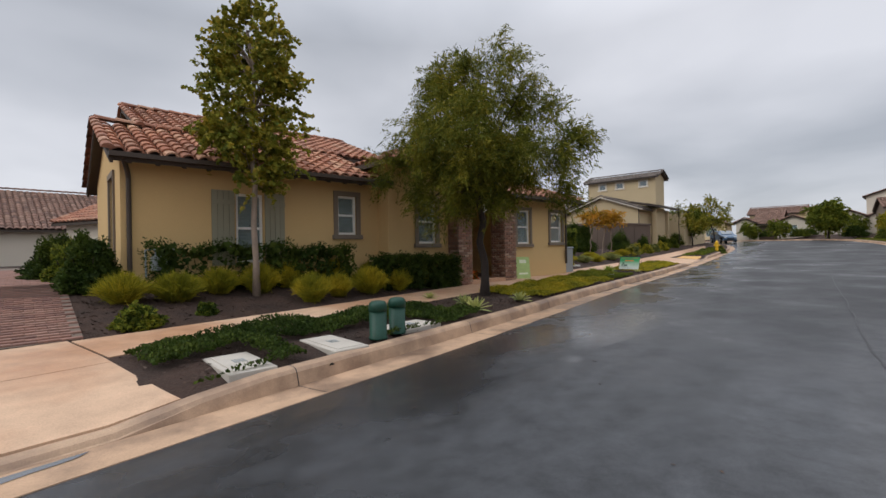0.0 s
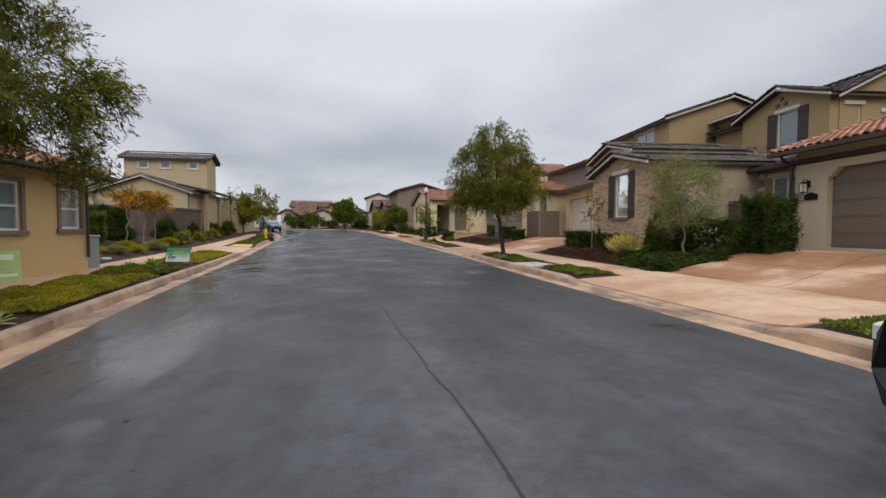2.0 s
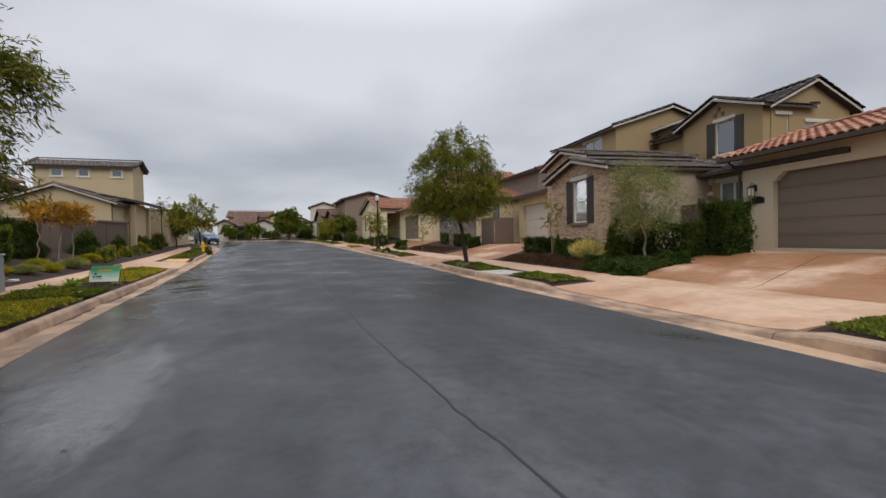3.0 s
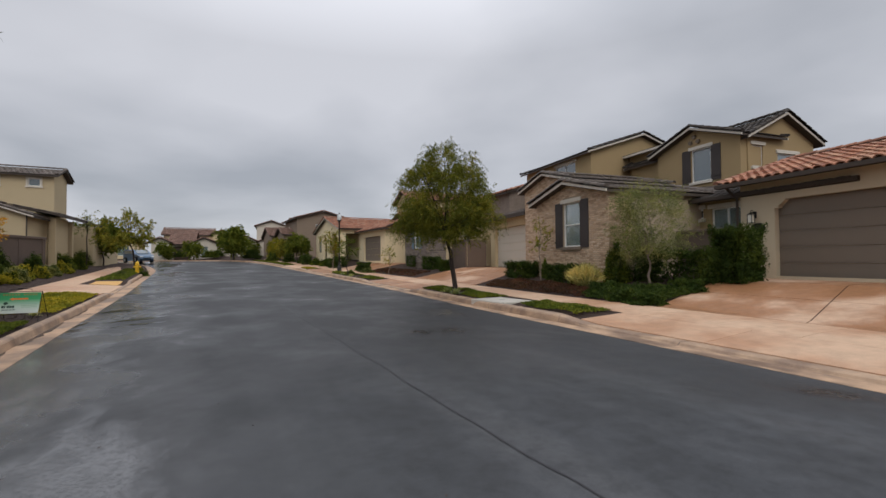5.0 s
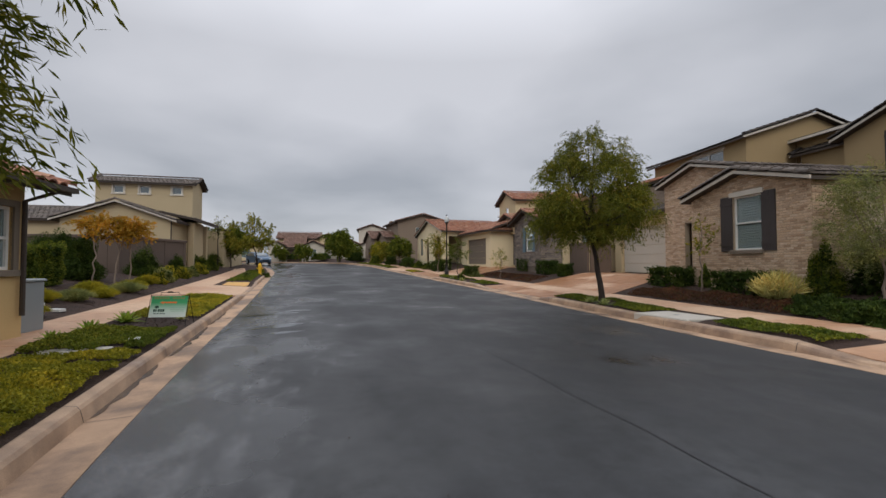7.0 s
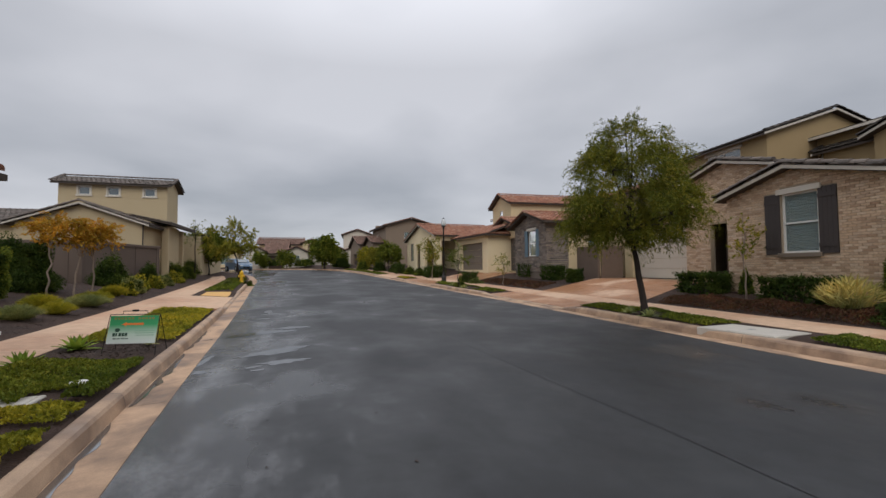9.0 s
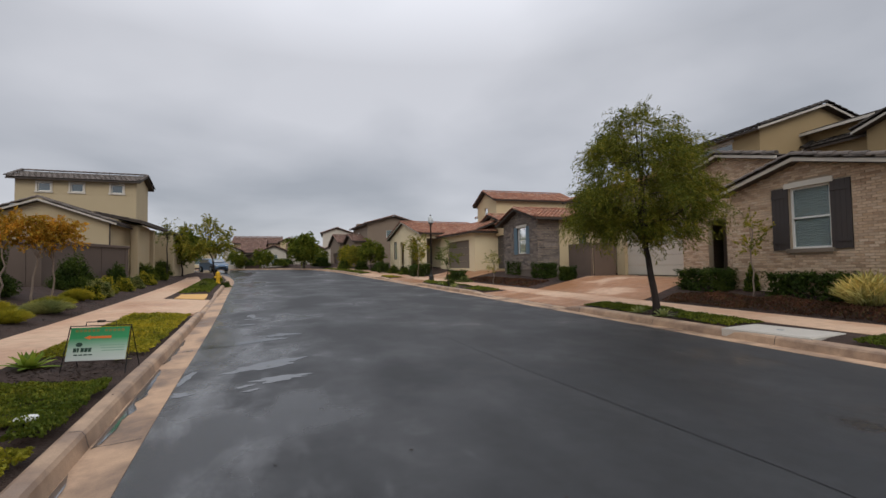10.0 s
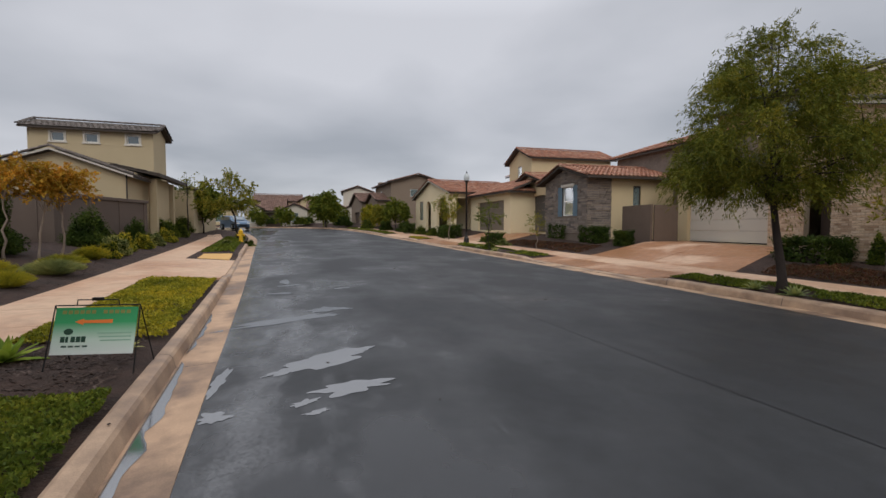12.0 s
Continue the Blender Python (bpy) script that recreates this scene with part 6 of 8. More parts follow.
def tree(at, h, r, z0, trunk, mat, bark, label, leaf=0.06, aspect=0.3, clumps=90, per=260, spread=0.3, droop=0.5, conical=0.0, lean=(0, 0), seed=1, limbs=9, category="tree", fork=0.62, belly=0.0, extra=(), ragged=0.4):
    """Tapered trunk, limbs that reach the clumps, and a crown of many small leaves with gaps and an uneven outline."""
    rr = random.Random(seed)
    e = thing("tree", at, label, category, "street and garden trees")
    zc = z0 + (h - z0) * 0.5
    g = Geo()
    n = 7
    tp = [(lean[0] * (k / n) ** 1.5 + rr.uniform(-0.02, 0.02) * k, lean[1] * (k / n) ** 1.5 + rr.uniform(-0.02, 0.02) * k, h * fork * k / n - 0.08) for k in range(n + 1)]
    g.tube(tp, [trunk * (1.35 if k == 0 else 1 - 0.5 * k / n) for k in range(n + 1)], 10)
    g.make("trunk", bark, e, smooth=True)
    cs = []
    for k in range(clumps):
        for _ in range(30):
            x, y, z = rr.uniform(-1, 1), rr.uniform(-1, 1), rr.uniform(-1, 1)
            q = x * x + y * y + z * z
            if 0.12 < q < 1.0:
                break
        f = 1.0
        if conical:
            f = max(0.25, 1 - conical * (z * 0.5 + 0.5)) * 1.15
        lump = 0.78 + ragged * noise.noise(Vector((x * 1.6 + seed, y * 1.6, z * 1.6)))
        if belly:
            # an umbrella: widest low down, flat below, narrowing to a ragged top
            zz = z0 + (h - z0) * (belly + (z * (1 - belly) if z > 0 else z * belly))
            f = 1.06 - 0.12 * z if z > 0 else 1.06
            cs.append(Vector((lean[0] + x * r * f * lump, lean[1] + y * r * f * lump, zz * (0.9 + 0.1 * lump) + 0.12 * rr.uniform(-1, 1))))
            continue
        cs.append(Vector((lean[0] + x * r * f * lump, lean[1] + y * r * f * lump, zc + z * (h - z0) * 0.5 * (0.85 + 0.3 * lump * 0.5))))
    extra_v = [Vector(p) for p in extra]
    cs += extra_v
    lg = Geo()
    ends = []
    for k in range(limbs):
        t = 0.72 + 0.27 * k / limbs
        i = min(n - 1, int(t * n))
        b = Vector(tp[i])
        c = cs[(k * 7) % len(cs)]
        m = b.lerp(c, 0.5) + Vector((rr.uniform(-0.1, 0.1), rr.uniform(-0.1, 0.1), 0.12))
        lg.tube([b, b.lerp(m, 0.5) + Vector((0, 0, 0.04)), m, m.lerp(c, 0.6), c], [trunk * 0.42, trunk * 0.34, trunk * 0.25, trunk * 0.15, trunk * 0.05], 6)
        ends += [m, m.lerp(c, 0.6), c]
    top = Vector(tp[-1])
    lg.tube([top, Vector((lean[0], lean[1], h * 0.8)), Vector((lean[0] * 1.1, lean[1] * 1.1, h * 0.97))], [trunk * 0.5, trunk * 0.25, trunk * 0.05], 6)
    ends += [top, Vector((lean[0], lean[1], h * 0.8)), Vector((lean[0], lean[1], h * 0.93))]
    for c in cs:
        s = min(ends, key=lambda p: (p - c).length)
        lg.tube([s, s.lerp(c, 0.5) + Vector((0, 0, 0.05)), c], [trunk * 0.09, trunk * 0.06, trunk * 0.025], 4, False)
    lg.make("limb_structure", bark, e, kind="stuff")
    pts, ups = [], []
    for c in cs:
        m = int(per * rr.uniform(0.6, 1.3) * (0.8 if c in extra_v else 1))
        outw = np.array([c.x - lean[0], c.y - lean[1], 0.3])
        outw /= np.linalg.norm(outw) + 1e-6
        strands = max(3, m // 22)
        for s in range(strands):
            d = outw * 0.6 + rng.normal(size=3) * 0.6
            d /= np.linalg.norm(d)
            t = rng.uniform(0, 1, m // strands)
            base = np.array(c) + rng.normal(size=3) * spread * 0.45
            p = base + np.outer(t, d) * spread * 1.3
            p[:, 2] -= droop * spread * 1.2 * t ** 2
            p += rng.normal(size=p.shape) * spread * 0.09
            pts.append(p)
            dd = np.tile(d, (len(t), 1))
            dd[:, 2] -= droop * 1.6 * t
            ups.append(dd)
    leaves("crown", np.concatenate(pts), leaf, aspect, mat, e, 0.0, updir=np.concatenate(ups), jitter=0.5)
    return e


def gz(x, y):
    return ground_z(x, y)


def ground_point(x, y, dz=-0.02):
    return (x, y, gz(x, y) + dz)


# the two trees by the corner house
tree(ground_point(-6.95, 2.1), 6.6, 1.15, 1.75, 0.062, LEAF_AUTUMN, BARK_PALE, "slender young tree with turning yellow-green leaves in mulch", 0.09, 0.75, 100, 210, 0.26, 0.25, 0.55, (-0.25, 0.1), 3, 12, fork=0.8)
tree(ground_point(-4.45, 6.1), 5.5, 2.05, 1.85, 0.10, LEAF_WISPY, BARK_DARK, "feathery green street tree with dark trunk in the planting strip", 0.095, 0.18, 165, 800, 0.31, 0.5, 0.3, (-0.15, -0.1), 5, 14, fork=0.55, belly=0.42, ragged=0.5,
     extra=[(1.48, 0.97, 2.42), (1.44, 1.0, 2.18), (1.25, 1.15, 2.65), (1.3, 0.9, 2.9), (1.2, 1.2, 2.3)])
# street tree on the other side
tree(ground_point(7.3, 16.45), 5.5, 2.1, 1.95, 0.10, LEAF_WISPY, BARK_DARK, "feathery green street tree leaning slightly over the far kerb", 0.095, 0.18, 140, 760, 0.31, 0.65, 0.25, (-0.3, 0.15), 11, 13, fork=0.5, belly=0.33, ragged=0.55)
# olive-like shrub tree by the garage
tree(ground_point(12.0, 11.9), 3.2, 1.5, 0.7, 0.045, LEAF_OLIVE, BARK_PALE, "airy grey-green multi-stemmed olive tree in the bed", 0.06, 0.22, 95, 420, 0.32, 0.15, 0.0, (0, 0), 21, 11, fork=0.45)
tree(ground_point(11.6, 16.9), 2.9, 0.55, 0.9, 0.03, LEAF_AUTUMN, BARK_PALE, "thin staked sapling with sparse leaves before brick gable", 0.07, 0.6, 22, 45, 0.2, 0.2, 0.0, (0, 0), 23, 8, fork=0.7)
tree(ground_point(6.9, 30.9), 2.6, 0.75, 1.0, 0.03, LEAF_MID, BARK_DARK, "small staked green tree in the strip beside street lamp", 0.07, 0.4, 30, 90, 0.22, 0.3, 0.0, (0, 0), 25, 7, fork=0.6)
tree(ground_point(9.9, 31.2), 2.0, 0.6, 0.7, 0.025, LEAF_AUTUMN, BARK_PALE, "thin pale shrub tree in the mulch bed", 0.06, 0.5, 22, 60, 0.22, 0.2, 0.0, (0, 0), 26, 7, fork=0.6)
# distance, far kerb
tree(ground_point(7.2, 56.0), 3.4, 1.6, 1.0, 0.06, LEAF_MID, BARK_DARK, "round green garden tree before the brown house", 0.15, 0.55, 58, 240, 0.35, 0.3, 0.0, (0, 0), 31, 8)
tree(ground_point(5.6, 63.5), 2.7, 1.2, 0.5, 0.06, LEAF_LIME, BARK_DARK, "spreading yellow-green shrub tree further along the street", 0.15, 0.55, 58, 240, 0.35, 0.3, 0.0, (0, 0), 32, 8)
tree(ground_point(0.6, 68.4), 4.7, 1.9, 1.1, 0.12, LEAF_MID, BARK_DARK, "broad dark green tree near the bend", 0.18, 0.55, 97, 300, 0.5, 0.5, 0.0, (0, 0), 33, 9)
tree((-4.6, 74.5, 1.6), 2.8, 1.3, 0.6, 0.05, LEAF_MID, BARK_DARK, "small green tree before the white houses", 0.18, 0.55, 52, 180, 0.4, 0.3, 0.0, (0, 0), 34, 7)
# distance, near kerb
tree(ground_point(-6.6, 43.2), 4.9, 2.1, 2.0, 0.07, LEAF_AUTUMN, BARK_DARK, "yellow-green street tree behind the hydrant", 0.12, 0.4, 80, 190, 0.32, 0.3, 0.0, (-0.5, 0), 35, 14, belly=0.3)
tree(ground_point(-10.5, 52.5), 4.2, 2.2, 1.2, 0.07, LEAF_MID, BARK_DARK, "rounded green street tree along the walk", 0.15, 0.55, 78, 280, 0.4, 0.6, 0.0, (0, 0), 36, 9)
tree(ground_point(-10.6, 47.5), 5.0, 1.0, 2.2, 0.05, LEAF_OLIVE, BARK_DARK, "nearly bare thin tree with few pale leaves", 0.12, 0.55, 33, 22, 0.3, 0.2, 0.0, (0, 0), 37, 12, fork=0.85)
tree((-15, 60, 1.6), 4.0, 2.6, 0.8, 0.08, LEAF_MID, BARK_DARK, "dense green tree mass beyond the sand house", 0.18, 0.55, 78, 240, 0.5, 0.4, 0.0, (0, 0), 38, 8)
tree((-20, 66, 1.6), 4.2, 3.0, 0.8, 0.08, LEAF_OLIVE, BARK_DARK, "pale green tree far along the side street", 0.19, 0.55, 78, 220, 0.5, 0.4, 0.0, (0, 0), 39, 8)
tree((-8.2, 76.4, 1.6), 2.6, 1.2, 0.4, 0.05, LEAF_MID, BARK_DARK, "bushy green tree before the off-white garage", 0.16, 0.6, 40, 200, 0.4, 0.3, 0.0, (0, 0), 61, 7)
tree((3.2, 77.0, 1.6), 3.0, 1.4, 0.6, 0.06, LEAF_MID, BARK_DARK, "green tree before the cream houses", 0.16, 0.55, 50, 180, 0.4, 0.4, 0.0, (0, 0), 62, 8)
tree(ground_point(6.4, 60.5), 2.9, 1.0, 0.6, 0.06, LEAF_AUTUMN, BARK_DARK, "yellow-green garden tree before the brown gables", 0.14, 0.55, 50, 200, 0.4, 0.3, 0.0, (0, 0), 63, 8)
tree(ground_point(8.2, 41.2), 3.4, 1.1, 1.3, 0.035, LEAF_AUTUMN, BARK_PALE, "slim yellow-green garden tree by the grey garage", 0.09, 0.5, 40, 110, 0.3, 0.3, 0.0, (0, 0), 64, 8)
for k, (x, y) in enumerate(((-9.9, 25.0), (-9.3, 25.4), (-9.0, 26.0))):
    tree(ground_point(x - 0.3, y), 2.75, 0.85, 1.9, 0.035, LEAF_ORANGE, BARK_PALE, "young tree with orange autumn leaves before the brown wall", 0.08, 0.5, 26, 190, 0.24, 0.3, 0.0, (0.15, 0), 40 + k, 6, fork=0.75)


def shrub(kind, x, y, w, h, label, mat, seed, dense=1.0, rz=0.0, long=1.0, z=None):
    """A bush: short stems and a crown of leaves in a dome, a clipped box or a tuft of blades."""
    name = {"tuft": "ornamental_grass", "box": "hedge", "dome": "shrub", "agave": "agave"}[kind]
    cat = {"tuft": "ornamental grass", "box": "hedge", "dome": "shrub", "agave": "succulent"}[kind]
    e = thing(name, (x, y, (gz(x, y) if z is None else z) - 0.02), label, cat, {"tuft": "grass tufts", "box": "clipped hedges", "dome": "garden shrubs", "agave": "agaves"}[kind], rz)
    rs = np.random.default_rng(seed)
    st = Geo()
    if kind == "tuft":
        n = int(1500 * dense * max(0.5, w / 0.7))
        a = rs.uniform(0, 2 * math.pi, n)
        tilt = rs.uniform(0, 1, n) ** 0.6
        L = h * rs.uniform(0.75, 1.1, n)
        d = np.stack([np.cos(a) * tilt * w * 0.5, np.sin(a) * tilt * w * 0.5 * long, L * np.sqrt(np.maximum(0.12, 1 - tilt ** 2 * 0.75))], 1)
        b = d * np.array([0.25, 0.25, 0]) + 0
        leaves("blades", np.concatenate([b + d * 0.36, b + d * 0.78]), h * 0.42, 0.05 if mat is not LEAF_TAN else 0.085, mat, e, updir=np.concatenate([d, d * np.array([1.2, 1.2, 0.7])]) / np.maximum(0.1, h), jitter=0.25)
        return e
    if kind == "agave":
        g = Geo()
        n = 22
        for k in range(n):
            a = k * 2.4
            el = radians(15 + 62 * k / n)
            L = w * 0.5 * (1.15 - 0.4 * k / n)
            u = Vector((math.cos(a) * math.cos(el), math.sin(a) * math.cos(el), math.sin(el)))
            s = Vector((-math.sin(a), math.cos(a), 0))
            nv = u.cross(s) * -1
            pts = []
            for t, wd, dp in ((0, 0.5, 0.0), (0.35, 1.0, 0.03), (0.7, 0.7, 0.02), (1.0, 0.03, -0.05)):
                c = u * (L * t) + Vector((0, 0, 0.03 - 0.25 * L * t * t * (1 - k / n)))
                ww = 0.16 * L * wd
                pts += [c - s * ww + nv * 0.03 * L, c, c + s * ww + nv * 0.03 * L]
            fs = []
            for i in range(3):
                q = i * 3
                fs += [(q, q + 1, q + 4, q + 3), (q + 1, q + 2, q + 5, q + 4)]
            g.add(pts, fs)
        g.make("rosette", mat, e)
        return e
    n = int((2600 if kind == "dome" else 4200) * dense * max(0.5, w * h * 1.3))
    if kind == "dome":
        d = rs.normal(size=(n, 3))
        d[:, 2] = np.abs(d[:, 2])
        d /= np.linalg.norm(d, axis=1)[:, None]
        lump = 0.82 + 0.22 * np.sin(d[:, 0] * 5 + seed) * np.cos(d[:, 1] * 6 + seed * 2) + 0.1 * np.sin(d[:, 2] * 9)
        rad = rs.uniform(0.45, 1.0, n) ** 0.4 * lump
        p = d * rad[:, None] * np.array([w * 0.5, w * 0.5 * long, h])
        up = d
    else:
        u = rs.uniform(-1, 1, (n, 3))
        f = rs.integers(0, 5, n)
        s = rs.uniform(0.80, 1.02, n)
        for k, (ax, sg) in enumerate(((0, 1), (0, -1), (1, 1), (1, -1), (2, 1))):
            u[f == k, ax] = sg * s[f == k]
        wob = 1 + 0.07 * np.sin(u[:, 1] * 7 + seed) + 0.05 * np.sin(u[:, 2] * 5 + u[:, 0] * 3)
        p = np.stack([u[:, 0] * w * 0.5 * wob, u[:, 1] * w * 0.5 * long * wob, (u[:, 2] * 0.5 + 0.5) * h * wob], 1)
        up = u * np.array([1, 1, 1.2])
    for k in range(7):
        a = k * 0.9
        st.tube([(0.04 * math.cos(a), 0.04 * math.sin(a), 0), (w * 0.3 * math.cos(a), w * 0.3 * long * math.sin(a), h * 0.55)], [0.014, 0.006], 5)
    st.make("stem_cluster", BARK_DARK, e)
    # larger inner leaves, always dark green: the crown's inner shade put into colour
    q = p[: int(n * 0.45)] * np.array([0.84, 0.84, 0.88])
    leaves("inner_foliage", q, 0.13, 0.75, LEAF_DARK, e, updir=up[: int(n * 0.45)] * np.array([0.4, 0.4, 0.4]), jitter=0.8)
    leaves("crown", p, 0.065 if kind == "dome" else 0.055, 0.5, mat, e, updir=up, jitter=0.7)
    return e


T = lambda *a, **k: shrub("tuft", *a, **k)
ltuft = "yellow-green ornamental grass tuft in dark mulch"
for k, (x, y, w, h) in enumerate(((-7.1, 0.0, 0.85, 0.42), (-7.0, 0.75, 0.9, 0.42), (-7.3, 1.55, 0.75, 0.42), (-7.2, 2.3, 0.8, 0.48), (-6.2, 2.85, 0.75, 0.48), (-6.4, 3.6, 0.62, 0.42), (-6.45, 4.45, 0.85, 0.5),
                                  (-6.5, 5.35, 0.7, 0.45), (-6.8, 6.6, 0.66, 0.42), (-7.0, 7.6, 0.66, 0.4), (-7.45, 3.0, 0.6, 0.45), (-7.5, 4.2, 0.7, 0.5), (-7.4, 5.2, 0.6, 0.45))):
    T(x, y, w * 0.85, h * 1.3, ltuft, LEAF_LIME, 50 + k)
for k, (x, y, w, h) in enumerate(((-7.4, 15.2, 0.7, 0.35), (-7.6, 16.3, 0.75, 0.38), (-8.5, 18.6, 0.7, 0.42), (-8.2, 19.5, 0.95, 0.42), (-8.9, 21.9, 0.9, 0.45), (-8.1, 21.0, 0.8, 0.4), (-8.3, 23.2, 1.2, 0.45),
                                  (-8.7, 24.6, 1.1, 0.42), (-9.0, 27.1, 0.9, 0.5), (-9.1, 29.3, 1.2, 0.75), (-9.4, 31.0, 1.1, 0.8), (-9.3, 33.0, 1.0, 0.75), (-9.5, 35.5, 1.1, 0.7), (-9.8, 38.5, 1.4, 0.8), (-8.9, 28.2, 0.9, 0.6))):
    (T if k < 9 else lambda *a: shrub("dome", *a))(x, y, w, h, "olive-green ornamental grass tuft along the sidewalk bed" if k < 9 else "rounded yellow-green shrub along the sidewalk bed", LEAF_LIME if k % 3 else LEAF_OLIVE, 80 + k)
T(11.1, 13.8, 1.25, 0.95, "straw-coloured fountain grass clump in mulch", LEAF_TAN, 120, dense=0.17)
for k, (x, y, w, h, lg, m, lab) in enumerate((
        (-7.8, 1.8, 0.75, 0.92, 3.3, LEAF_DARK, "dark green clipped hedge under the shuttered window"), (-7.55, 3.85, 0.75, 0.92, 2.1, LEAF_DARK, "dark green clipped hedge under the small window"),
        (-6.75, 5.65, 0.8, 0.85, 1.7, LEAF_DARK, "dark green clipped hedge along the taller wall"), (-6.6, 6.95, 0.8, 0.85, 1.45, LEAF_DARK, "dark green clipped hedge by the brick porch"),
        (12.15, 18.9, 0.9, 0.75, 2.2, LEAF_DARK, "dark clipped hedge beside the cream garage driveway"), (11.75, 15.4, 0.8, 0.72, 2.6, LEAF_DARK, "dark clipped hedge under the shuttered brick-gable window"),
        (12.7, 11.5, 1.0, 1.05, 2.9, LEAF_DARK, "dark hedge before the brown garden wall"), (13.0, 9.75, 1.0, 1.55, 1.0, LEAF_DARK, "tall clipped hedge at the garage corner"),
        (12.6, 33.0, 0.9, 0.85, 2.6, LEAF_DARK, "dark clipped hedge before the stone gable"), (12.4, 29.6, 0.9, 0.85, 2.2, LEAF_DARK, "dark clipped hedge before yellow stucco wall"),
        (12.3, 27.2, 0.75, 0.7, 1.0, LEAF_DARK, "small rounded clipped hedge at the driveway edge"), (9.6, 44.8, 1.0, 0.95, 4.2, LEAF_DARK, "long dark hedge before the arched porch"),
        (7.6, 52.0, 1.0, 0.95, 3.2, LEAF_DARK, "dark hedge along the far walk"), (8.75, 43.7, 1.0, 0.9, 2.6, LEAF_DARK, "dark clipped hedge by the cream house walk"), (9.3, 35.4, 0.9, 0.75, 1.8, LEAF_DARK, "low clipped hedge in the mulch bed"), (-10.6, 22.0, 1.3, 1.35, 1.0, LEAF_MID, "bushy olive-green shrub hedge beside corner house"))):
    shrub("box", x, y, w, h, lab, m, 140 + k, 0.9 if y < 30 else 0.5, -6 if x > 0 else -5, lg)
for k, (x, y, w, h, m, lab) in enumerate((
        (-8.15, -0.25, 1.1, 1.05, LEAF_DARK, "dense dark green shrub at the house corner"), (-9.5, -0.35, 0.8, 0.8, LEAF_MID, "green shrub beside the brick drive"),
        (-11.0, -0.35, 1.3, 0.9, LEAF_DARK, "dark shrub along the brick drive"), (-13.2, 0.2, 1.3, 0.85, LEAF_MID, "rounded shrub along the brick drive"), (-15.5, 0.3, 1.5, 1.2, LEAF_DARK, "tall dark shrub along the brick drive"),
        (-18.5, 0.6, 1.6, 1.2, LEAF_MID, "green shrub far along the brick drive"), (-5.8, -0.1, 0.7, 0.35, LEAF_MID, "small green shrub in the mulch"), (-6.1, 0.9, 0.35, 0.2, LEAF_MID, "tiny green shrub in the mulch"),
        (-6.9, 8.0, 0.45, 0.32, LEAF_DARK, "small dark shrub near the porch"), (-7.3, 12.4, 0.8, 0.5, LEAF_LIME, "yellow-green shrub beyond the porch path"), (-7.1, 12.0, 0.8, 0.5, LEAF_LIME, "yellow-green shrub along corner house wall"),
        (-7.5, 11.6, 1.0, 0.95, LEAF_MID, "green shrub under the end windows"), (-7.4, 13.6, 0.9, 0.5, LEAF_LIME, "low yellow-green shrub at the bed edge"),
        (-11.2, 25.6, 2.6, 2.0, LEAF_DARK, "tall dark shrub before the brown garden wall"), (-10.5, 30.9, 1.9, 1.65, LEAF_DARK, "dark rounded shrub at the garden wall corner"), (-13.4, 28.6, 3.2, 2.0, LEAF_DARK, "dark shrub against the brown garden wall"),
        (-10.2, 35.2, 1.3, 1.3, LEAF_DARK, "dark shrub beside the sand house"), (-10.4, 40.9, 1.6, 1.3, LEAF_MID, "green shrub below the porch"), (-10.3, 43.8, 1.4, 1.1, LEAF_MID, "green shrub beyond the porch"),
        (12.05, 13.3, 1.0, 1.55, LEAF_MID, "upright green shrub at the brick gable corner"), (10.2, 11.3, 1.5, 0.42, LEAF_DARK, "low spreading green juniper at the bed edge"), (10.6, 12.5, 1.6, 0.45, LEAF_DARK, "spreading green juniper in the bed"),
        (9.9, 10.3, 1.3, 0.4, LEAF_DARK, "low spreading juniper at the driveway edge"), (11.6, 10.4, 1.5, 0.42, LEAF_DARK, "low green juniper along the driveway"),
        (12.3, 17.4, 0.5, 0.9, LEAF_MID, "small upright shrub by the brick pier"), (7.4, 31.9, 0.8, 0.4, LEAF_MID, "low shrub near the street lamp"), (9.2, 34.0, 1.1, 0.45, LEAF_OLIVE, "grey-green shrub in the mulch bed"),
        (8.6, 47.0, 1.4, 0.8, LEAF_MID, "green shrub along the far bed"), (6.6, 58.5, 1.9, 1.3, LEAF_DARK, "dark rounded shrub near the bend"), (5.0, 62.0, 1.8, 1.2, LEAF_MID, "green rounded shrub near the bend"),
        (-1.5, 77.0, 2.2, 1.0, LEAF_DARK, "dark shrub before the white houses"), (-6.5, 77.8, 2.0, 1.0, LEAF_DARK, "dark rounded shrub before the white garage"), (-5.5, 39.3, 0.9, 0.4, LEAF_MID, "green shrub in the kerb island"),
        (-6.5, 37.6, 0.8, 0.4, LEAF_OLIVE, "grey-green shrub in the kerb island"), (-6.7, 45.0, 1.0, 0.4, LEAF_LIME, "yellow-green shrub at island end"), (3.0, 70.5, 3.0, 1.5, LEAF_DARK, "dark shrub mass before the far houses"), (-2.5, 75.5, 2.6, 1.2, LEAF_MID, "green shrub before the far houses"), (8.2, 49.5, 1.4, 0.9, LEAF_MID, "green shrub at the far walk"), (7.8, 54.5, 2.0, 1.2, LEAF_DARK, "dark shrub by the brown house drive"), (9.6, 37.5, 1.2, 0.5, LEAF_MID, "low green shrub by the grey garage drive"), (-11.5, 50.0, 2.0, 1.4, LEAF_MID, "green shrub beyond the sand house"), (-12.0, 46.0, 2.2, 1.3, LEAF_DARK, "dark shrub along the sand house"))):
